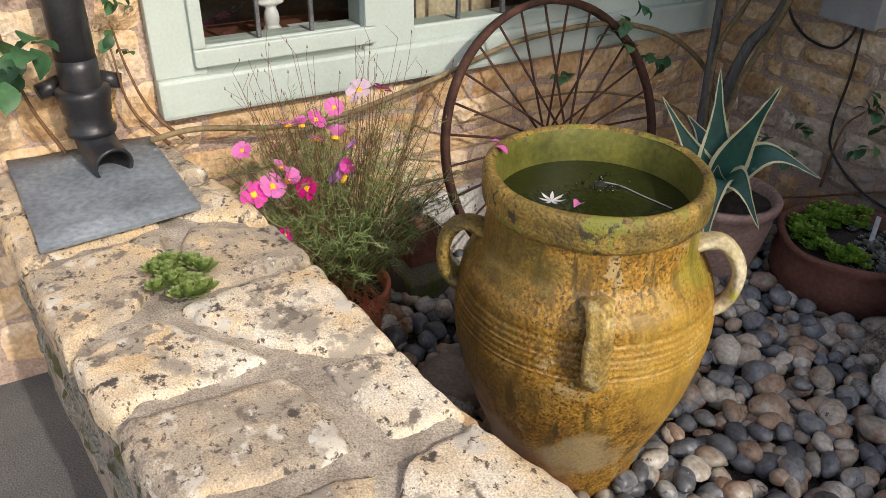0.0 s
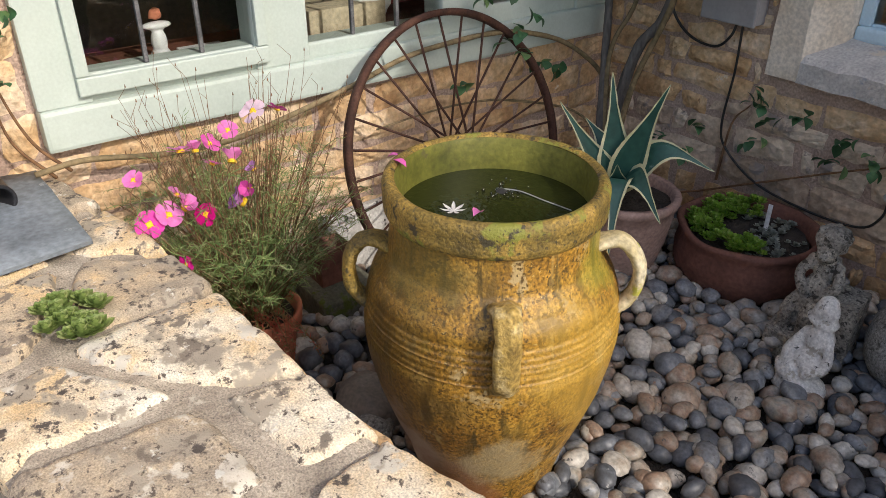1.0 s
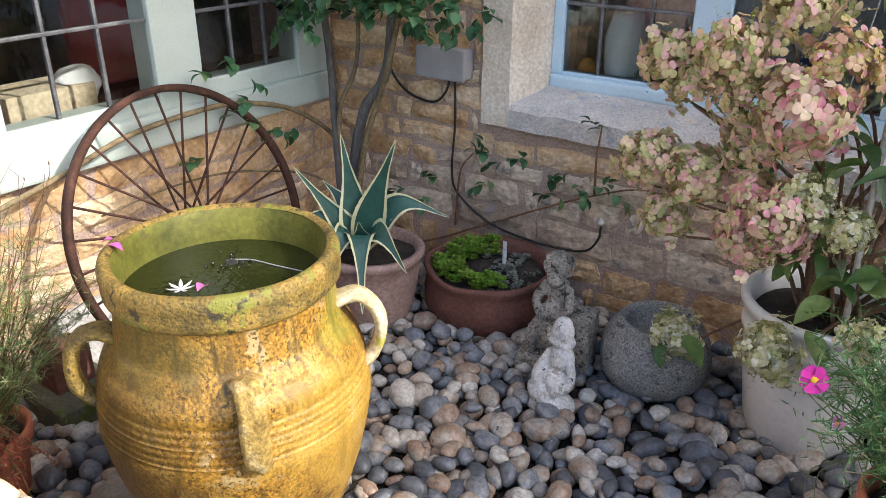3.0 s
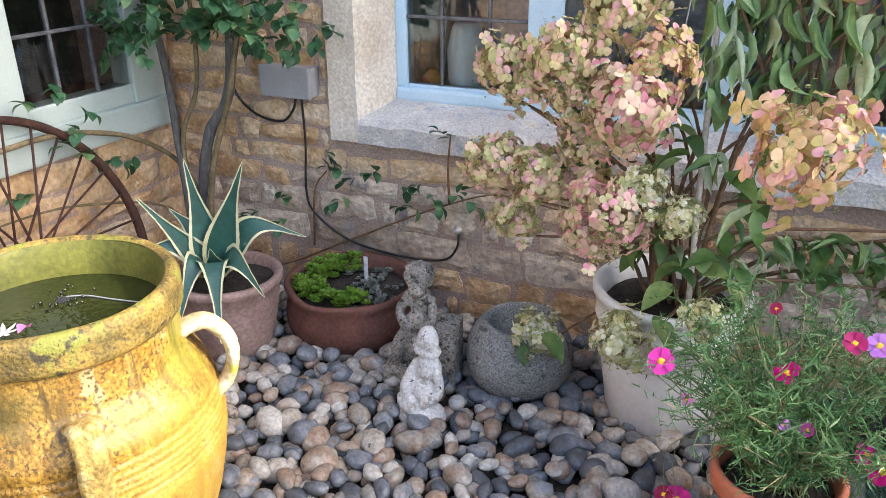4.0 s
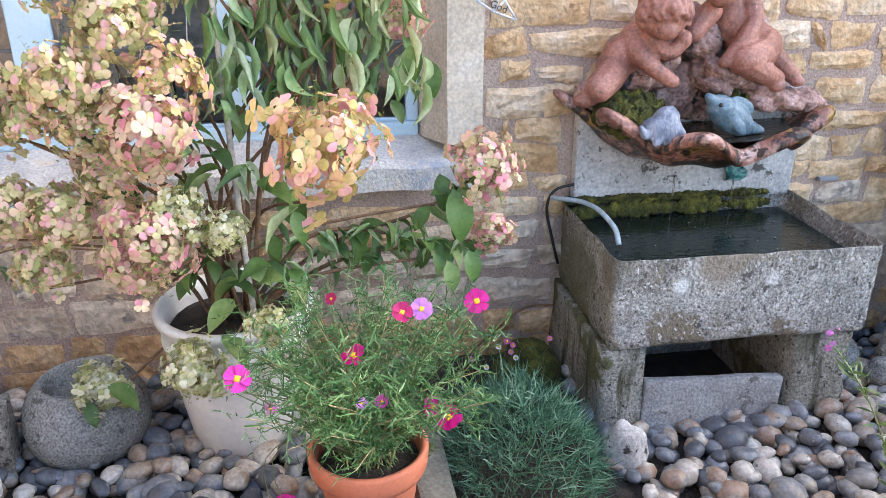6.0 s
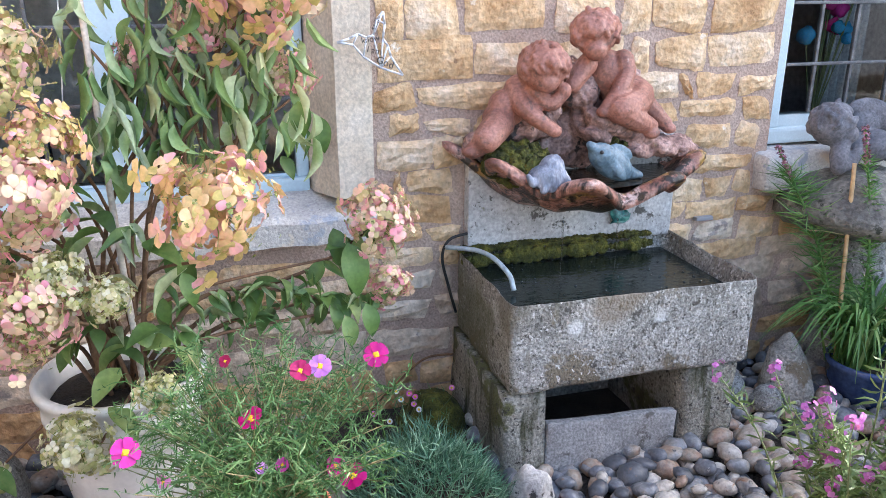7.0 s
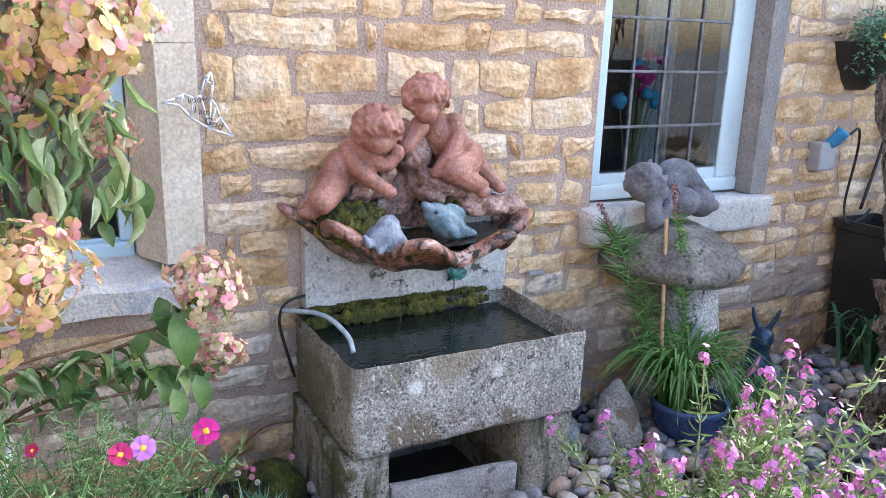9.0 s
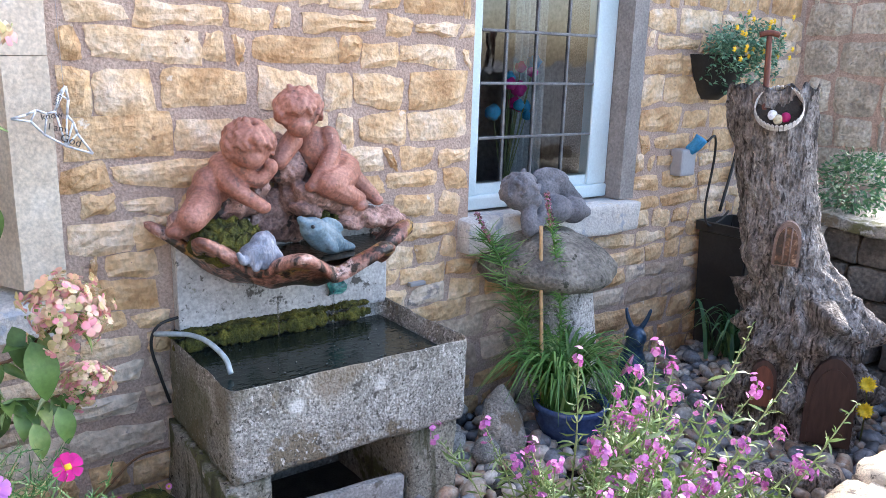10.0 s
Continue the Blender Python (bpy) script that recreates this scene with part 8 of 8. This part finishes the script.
bm = lathe([(0.0, 0.0), (0.02, 0.003), (0.045, 0.012), (0.052, 0.018), (0.044, 0.015), (0.0, 0.004)], 24)
bm.transform(Matrix.Translation((-0.02, -0.02, 0.35)) @ Matrix.Rotation(radians(-60), 4, "X") @ Matrix.Rotation(radians(-30), 4, "Y"))
part("disc", bm, petals_mat("pink_glass", (0.50, 0.14, 0.30), (0.62, 0.28, 0.42)), disc)
part("stem", tube([(0, 0, 0), (0, 0, 0.2), (-0.02, -0.015, 0.35)], 0.003, 0.003, 6), M_LEAD, disc)

# things standing inside the windows
def turned(name, label, at, prof, material, category):
    bm = lathe(prof, 24)
    bm.transform(Matrix.Translation(at))
    return part(name, bm, material, None, label, True, category=category)


M_CHINA = mat("white_china", ((0.4, (0.70, 0.68, 0.66)), (0.6, (0.78, 0.77, 0.75))), 8, 60, 0.3, 0.05, 0.001, contrast=0.05)
for lo, hi, nm in (((-2.24, -0.08, 0.76), (-1.905, 2.02, 0.775), "west"), ((-0.9, 2.31, 0.77), (0.82, 2.52, 0.785), "north"), ((2.52, 2.24, 0.84), (3.34, 2.52, 0.86), "casement")):
    part("inner_sill", slab(lo, hi, 0.004), M_REDWOOD, None, "brown timber sill inside the window", False, "structure", "trim")
fused("small_ornament", "small white china ornament with an orange top on the sill", "ornament", M_CHINA, [((-1.975, 0.30, 0.80), (0.03, 0.032, 0.03), 0), ((-1.975, 0.30, 0.845), (0.022, 0.024, 0.04), 0), ((-1.975, 0.30, 0.893), (0.02, 0.045, 0.012), 0)], (), 0.005, 0, 1, 1)
rock("small_ball", "orange ball on the white ornament", (-1.975, 0.30, 0.925), (0.019, 0.019, 0.017), M_TERRA, 2, "ornament")
part("paper", slab((-2.08, 0.38, 0.776), (-1.95, 0.52, 0.790), 0.002), M_CHINA, None, "folded white papers on the sill", False, category="paper")
part("cardboard_box", slab((-2.18, 0.80, 0.776), (-1.98, 1.10, 0.86), 0.004), mat("cream_card", ((0.3, (0.50, 0.40, 0.26)), (0.7, (0.60, 0.50, 0.34))), 5, 60, 0.8, 0.1, 0.001), None, "cream box standing on the inner sill", False, category="box")
rock("crumpled_cloth", "crumpled white cloth on the inner sill", (-2.06, 1.08, 0.84), (0.08, 0.09, 0.06), M_CHINA, 8, "cloth")
part("chair_back", slab((-2.75, 1.45, 0.5), (-2.70, 1.85, 1.15), 0.02), mat("red_fabric", ((0.3, (0.14, 0.01, 0.012)), (0.7, (0.24, 0.02, 0.022))), 9, 90, 0.9, 0.2, 0.002), None, "dark red chair back inside the room", False, category="chair")
turned("vase", "cream vase standing in the window", (-0.68, 2.42, 0.785), [(0, 0), (0.06, 0), (0.075, 0.05), (0.08, 0.16), (0.06, 0.24), (0.05, 0.26), (0.0, 0.25)], M_CERAMIC, "vase")
rock("orange_gourd", "small orange gourd on the window sill", (-0.82, 2.40, 0.825), (0.04, 0.03, 0.038), mat("orange_gourd_skin", ((0.3, (0.50, 0.16, 0.02)), (0.7, (0.62, 0.26, 0.05))), 9, 60, 0.5, 0.2, 0.002), 4, "gourd")
for x in (-0.60, -0.54):
    turned("glass_jar", "small jar of stems on the window sill", (x, 2.40, 0.785), [(0, 0), (0.022, 0), (0.024, 0.05), (0.018, 0.07), (0, 0.07)], M_TROUGH, "jar")
turned("blue_vase", "dark blue vase in the window", (-0.03, 2.44, 0.785), [(0, 0), (0.05, 0), (0.06, 0.06), (0.055, 0.18), (0, 0.18)], mat("cobalt_glaze", ((0.3, (0.02, 0.03, 0.12)), (0.7, (0.04, 0.07, 0.22))), 9, 60, 0.2, 0.05, 0.001), "vase")
fused("bird_ornament", "white china bird on the window sill", "ornament", M_CHINA, [((0.12, 2.40, 0.86), (0.055, 0.025, 0.030), -20), ((0.075, 2.40, 0.895), (0.022, 0.020, 0.02), 0), ((0.18, 2.40, 0.835), (0.04, 0.015, 0.012), 25)], (), 0.005, 0, 1, 1)
rng = random.Random(15)
vf = thing("flower_bunch", (2.84, 2.33, 0.86), "bright blue and pink artificial flowers behind the glass", "flowers")
for k in range(12):
    p = Vector((rng.uniform(-0.10, 0.12), rng.uniform(-0.03, 0.03), rng.uniform(0.32, 0.62)))
    bm = bmesh.new()
    bmesh.ops.create_icosphere(bm, subdivisions=2, radius=rng.uniform(0.022, 0.036))
    for v in bm.verts:
        v.co = v.co * (1 + 0.4 * noise.noise(v.co * 60)) + p
    part("flower", bm, petals_mat("blue_silk", (0.02, 0.28, 0.55), (0.06, 0.40, 0.68)) if k % 2 else M_MAGENTA, vf)
    part("stem", tube([(0, 0, 0), p * 0.6, p], 0.003, 0.002, 5), M_STEM, vf)
# added curtain; its pale folds stand in for reflected streaks in the glass
bm = bmesh.new()
vs = [bm.verts.new((3.02 + 0.0065 * k, 2.50 + 0.02 * math.sin(k * 1.1), z)) for k in range(30) for z in (0.86, 2.03)]
for i in range(0, 58, 2):
    bm.faces.new((vs[i], vs[i + 1], vs[i + 3], vs[i + 2]))
part("net_curtain", bm, mat("grey_reflection_sheet", ((0.3, (0.30, 0.31, 0.33)), (0.7, (0.42, 0.43, 0.45))), 5, 90, 0.9, 0.1, 0.002), None, "pale grey folded curtain standing in for streaks reflected in the casement", True, category="curtain")


# ---- stones of the walls, coping and pebbles ----
def stone_mesh(name, w, h, proud, rng, nx=5, nz=4, rag=0.016):
    """A rock-faced block, w by h, its face rising to proud; local x, z, facing -y."""
    verts, faces = [], []
    corner = [(rng.uniform(-rag, rag), rng.uniform(-rag, rag)) for _ in range(4)]
    for j in range(nz + 1):
        for i in range(nx + 1):
            s, t = i / nx, j / nz
            dx = sum(c[0] * k for c, k in zip(corner, ((1 - s) * (1 - t), s * (1 - t), (1 - s) * t, s * t)))
            dz = sum(c[1] * k for c, k in zip(corner, ((1 - s) * (1 - t), s * (1 - t), (1 - s) * t, s * t)))
            edge = i in (0, nx) or j in (0, nz)
            # pull the corners in so that the outline is rounded
            cut = 0.07 if i in (0, nx) and j in (0, nz) else 0.0
            x = (s - 0.5) * w * (1 - cut * min(1, h / w)) + dx + (rng.uniform(-0.3, 0.3) * rag)
            z = (t - 0.5) * h * (1 - cut) + dz + (rng.uniform(-0.35, 0.35) * rag)
            y = -(proud * rng.uniform(0.08, 0.4) if edge else proud * rng.uniform(0.7, 1.5))
            verts.append((x, y, z))
    for j in range(nz):
        for i in range(nx):
            a = j * (nx + 1) + i
            faces.append((a, a + 1, a + nx + 2, a + nx + 1))
    rim = [i for i in range(nx + 1)] + [(j + 1) * (nx + 1) - 1 for j in range(1, nz + 1)] + [nz * (nx + 1) + i for i in range(nx - 1, -1, -1)] + [j * (nx + 1) for j in range(nz - 1, 0, -1)]
    base = len(verts)
    for k in rim:
        x, y, z = verts[k]
        verts.append((x, 0.02, z))
    m = len(rim)
    for k in range(m):
        faces.append((rim[(k + 1) % m], rim[k], base + k, base + (k + 1) % m))
    return verts, faces


def lay(wall, place, u0, u1, z0, z1, blocked, rng, limit, low=0.0, hmin=0.075, hmax=0.15, proud=0.010, upper=None, lower=None, wmin=0.12, wmax=0.36, stone=None):
    """Courses of stones; the first ones up to the limit are parts, the rest one joined mesh."""
    found = []
    z = z0
    while z < z1:
        h = min(rng.uniform(hmin, hmax), max(0.03, z1 - z))
        u = u0 - rng.uniform(0, 0.2)
        while u < u1:
            w = rng.uniform(wmin, wmax)
            if rng.random() < 0.12:
                w = rng.uniform(0.06, 0.1)
            spans = [(max(u, u0), min(u + w, u1))]
            for b in blocked:
                if b[2] < z + h - 0.01 and b[3] > z + 0.01:
                    nxt = []
                    for a, c in spans:
                        if b[1] <= a or b[0] >= c:
                            nxt.append((a, c))
                        else:
                            nxt += [(a, b[0]), (b[1], c)]
                    spans = nxt
            for a, c in spans:
                if c - a > 0.045:
                    found.append((a, c, z, z + h))
            u += w
        z += h
    found.sort(key=lambda f: abs(f[2] - 0.9))
    rest_v, rest_f = [], []
    for k, (a, c, zz, zt) in enumerate(found):
        gap = rng.uniform(0.010, 0.028)
        nx = 6 if c - a > 0.2 else 4
        v, f = stone_mesh("stone", c - a - gap, zt - zz - gap, proud * rng.uniform(0.6, 1.5), rng, nx)
        m = place((a + c) / 2, (zz + zt) / 2)
        # lower courses take the greyer, slightly darker stone
        lowest = zz < low + rng.uniform(-0.08, 0.08)
        if k < limit:
            ob = raw("stone", v, f, stone or (M_STONE_LOW if lowest else M_STONE), wall, "", False)
            ob.matrix_basis = m
        else:
            o = len(rest_v)
            rest_v += [tuple(m @ Vector(p)) for p in v]
            rest_f += [tuple(o + i for i in q) for q in f]
    if rest_v:
        raw("stonework", rest_v, rest_f, stone or M_STONE, wall, "", False, kind="stuff")


rng = random.Random(5)
FACE_B = [(-1.09, 1.005, 0.635, 9), (2.46, 3.435, 0.835, 9), (2.415, 3.43, 0.69, 0.845), (1.30, 2.06, 0.58, 0.92)]
lay(wall_b, lambda u, z: Matrix.Translation((u, YB, z)), XA, 4.72, -0.04, 2.35, FACE_B, rng, 300, 0.46)
lay(wall_a, lambda u, z: Matrix.Translation((XA, u, z)) @ Matrix.Rotation(radians(90), 4, "Z"), -1.3, YB - 0.02, -0.04, 2.1, [(-0.10, 2.06, 0.635, 9)], rng, 170, -9, wmin=0.14, wmax=0.34)
lay(wall_d, lambda u, z: Matrix.Translation((4.72, u, z)) @ Matrix.Rotation(radians(-90), 4, "Z"), 1.58, YB - 0.02, -0.04, 2.6, [], rng, 60, -9, 0.14, 0.22, stone=M_STONE_PALE)
# side faces of the low wall; outer one in darker stone to hold its shade
ang = math.atan(0.123)
lay(low_wall, lambda u, z: Matrix.Translation(low_wall_point(u, -0.198, z)) @ Matrix.Rotation(ang, 4, "Z"), 0, 2.4, -0.1, TOPZ - 0.06, [], rng, 60, -9, 0.07, 0.13, 0.014, stone=M_TROUGH_BASE)
lay(low_wall, lambda u, z: Matrix.Translation(low_wall_point(u, 0.238, z)) @ Matrix.Rotation(ang + math.pi, 4, "Z"), 0, 6.2, -0.1, TOPZ - 0.03, [], rng, 60, -9, 0.07, 0.13, 0.025)

# coping: irregular flat stones from a jittered net of corners
rng = random.Random(11)
us = [0.0]
while us[-1] < 6.3:
    us.append(us[-1] + rng.uniform(0.20, 0.34))
rows_v = [-0.248, -0.01, 0.285]
net = {}
for i, u in enumerate(us):
    for j, v in enumerate(rows_v):
        du = rng.uniform(-0.07, 0.07) if i else 0
        dv = rng.uniform(-0.02, 0.02) if j != 1 else rng.uniform(-0.12, 0.12)
        net[i, j] = (u + du, v + dv)
for i in range(len(us) - 1):
    for j in range(2):
        q = [net[i, j], net[i + 1, j], net[i + 1, j + 1], net[i, j + 1]]
        cu, cv = sum(p[0] for p in q) / 4, sum(p[1] for p in q) / 4
        gap = rng.uniform(0.006, 0.020)
        lift, tip, tilt = rng.uniform(-0.004, 0.007), rng.uniform(-0.006, 0.006), rng.uniform(-0.004, 0.004)
        N = 30 if us[i] < 2.3 else 10
        verts, faces = [], []
        for b in range(N + 1):
            for a in range(N + 1):
                s, t = a / N, b / N
                u = (q[0][0] * (1 - s) + q[1][0] * s) * (1 - t) + (q[3][0] * (1 - s) + q[2][0] * s) * t
                v = (q[0][1] * (1 - s) + q[1][1] * s) * (1 - t) + (q[3][1] * (1 - s) + q[2][1] * s) * t
                d = math.hypot(u - cu, v - cv) + 1e-6
                edge = min(s, 1 - s, t, 1 - t)
                corner = max(0.0, 0.30 - min(s, 1 - s) - min(t, 1 - t))
                near = max(0.0, 1 - edge / 0.25)
                outer_side = (j == 0 and t < 0.12) or (j == 1 and t > 0.88)
                wob = noise.noise(Vector((u * 8, v * 8, i + 7 * j))) * 0.10 + noise.noise(Vector((u * 30, v * 30, i + 7 * j))) * 0.05
                pull = (0.4 if outer_side else 1.0) * (gap / d + corner * 0.45) + wob * near
                u2, v2 = u + (cu - u) * pull, v + (cv - v) * pull
                rel = noise.fractal(Vector((u * 16, v * 16, 3.0 * i + j)), 0.7, 2.2, 6) * 0.0035 + noise.noise(Vector((u * 5, v * 5, 9.0 + i))) * 0.006
                drop = 0.020 * max(0, 1 - edge * 14) ** 2 + 0.006 * max(0, 1 - edge * 5) * (0.5 + noise.noise(Vector((u * 20, v * 20, 4.0))))
                z = TOPZ - 0.001 + lift + tip * (s - 0.5) * 2 + tilt * (t - 0.5) * 2 + rel - drop
                verts.append(tuple(low_wall_point(u2, v2, z)))
        for b in range(N):
            for a in range(N):
                k = b * (N + 1) + a
                faces.append((k, k + 1, k + N + 2, k + N + 1))
        rim = [k for k in range(N + 1)] + [(r + 1) * (N + 1) - 1 for r in range(1, N + 1)] + [N * (N + 1) + k for k in range(N - 1, -1, -1)] + [r * (N + 1) for r in range(N - 1, 0, -1)]
        base = len(verts)
        verts += [(verts[k][0], verts[k][1], TOPZ - 0.075) for k in rim]
        for k in range(len(rim)):
            faces.append((rim[(k + 1) % len(rim)], rim[k], base + k, base + (k + 1) % len(rim)))
        raw("coping_stone", verts, faces, M_COPING, low_wall, "", True)
# rough mortar smeared between the coping stones, nearly flush with them
verts, faces = [], []
nu, nv = 330, 34
for a in range(nu + 1):
    for b in range(nv + 1):
        u, v = 2.6 * a / nu, -0.225 + 0.480 * b / nv
        rel = noise.fractal(Vector((u * 22, v * 22, 1.0)), 0.7, 2.2, 5) * 0.0045 + noise.noise(Vector((u * 5, v * 5, 2.0))) * 0.006
        brink = max(0.0, abs(v - 0.015) - 0.205) * 0.5
        verts.append(tuple(low_wall_point(u, v, TOPZ - 0.0185 + rel - brink)))
for a in range(nu):
    for b in range(nv):
        k = a * (nv + 1) + b
        faces.append((k, k + nv + 1, k + nv + 2, k + 1))
raw("mortar", verts, faces, M_JOINT, low_wall, "rough grey mortar between the coping stones", True)

# pebbles
rng = random.Random(3)
base_pebbles = []
for k in range(10):
    bm = bmesh.new()
    bmesh.ops.create_icosphere(bm, subdivisions=2, radius=1)
    for v in bm.verts:
        v.co *= 1 + 0.24 * noise.noise(v.co * 1.15 + Vector((k * 7.3, 0, 0)))
    bm.verts.ensure_lookup_table()
    base_pebbles.append(([v.co.copy() for v in bm.verts], [tuple(v.index for v in f.verts) for f in bm.faces]))
    bm.free()
pebble_bed = thing("pebble_bed", (0, 1, 0), "bed of rounded grey and tan river pebbles", "pebbles", kind="stuff")
shared = []
for k, (vs, fs) in enumerate(base_pebbles):
    me = bpy.data.meshes.new("pebble")
    me.from_pydata([tuple(v) for v in vs], [], fs)
    me.materials.append(M_PEBBLE_OB)
    me.polygons.foreach_set("use_smooth", [True] * len(me.polygons))
    shared.append(me)
SOLID = [(JAR.x, JAR.y, 0.155), (0.23, 1.765, 0.13), (0.57, 1.29, 0.085), (-0.88, 1.83, 0.17), (-1.20, 1.56, 0.10), (-0.215, 1.775, 0.11), (2.83, 1.95, 0.15), (2.70, 1.70, 0.09), (-1.42, 0.27, 0.08), (3.45, 1.27, 0.17)]
spots = []
for layer, step, zz in ((0, 0.060, 0.006), (1, 0.078, 0.034)):
    y = -0.08
    while y < YB - 0.02:
        x = XA + 0.04 + rng.uniform(0, 0.03)
        while x < 4.3:
            px, py = x + rng.uniform(-0.5, 0.5) * step, y + rng.uniform(-0.5, 0.5) * step
            x += step * rng.uniform(0.85, 1.2)
            if py < -0.345 + 0.123 * (px - XA) + 0.29 or py > YB - 0.03:
                continue
            if 0.74 < px < 1.25 and 1.2 < py:
                continue
            # no pebbles in the trough's hollow; bare dark soil stands in for shade
            if 1.39 < px < 1.88 and py > 1.60:
                continue
            if TX0 < px < TX1 and py > TY0 + 0.03 and (px < 1.40 or px > 1.87 or py < 1.60):
                continue
            if any(math.hypot(px - a, py - b) < r for a, b, r in SOLID):
                continue
            spots.append((px, py, zz + rng.uniform(-0.006, 0.010), layer))
        y += step * 0.92
spots.sort(key=lambda s: (s[3] == 0, math.hypot(s[0] + 0.15, s[1] - 1.0)))
rv, rf = [], []
count = 0
for px, py, pz, layer in spots:
    big = rng.random() < 0.16
    L = rng.uniform(0.044, 0.058) if big else rng.uniform(0.027, 0.045)
    m = Matrix.Translation((px, py, pz)) @ Euler((rng.uniform(-0.35, 0.35), rng.uniform(-0.35, 0.35), rng.uniform(0, 6.28))).to_matrix().to_4x4() @ Matrix.Diagonal((L, L * rng.uniform(0.55, 0.9), L * rng.uniform(0.45, 0.75), 1))
    k = rng.randrange(10)
    if count < 300:
        ob = new("pebble", shared[k])
        ob.parent = pebble_bed
        ob.matrix_basis = Matrix.Translation(-pebble_bed.location) @ m
        count += 1
    else:
        o = len(rv)
        rv += [tuple(m @ v) for v in base_pebbles[k][0]]
        rf += [tuple(o + i for i in f) for f in base_pebbles[k][1]]
ob = raw("pebbles", rv, rf, M_PEBBLE, pebble_bed, "", True, kind="stuff")
ob.location = -pebble_bed.location
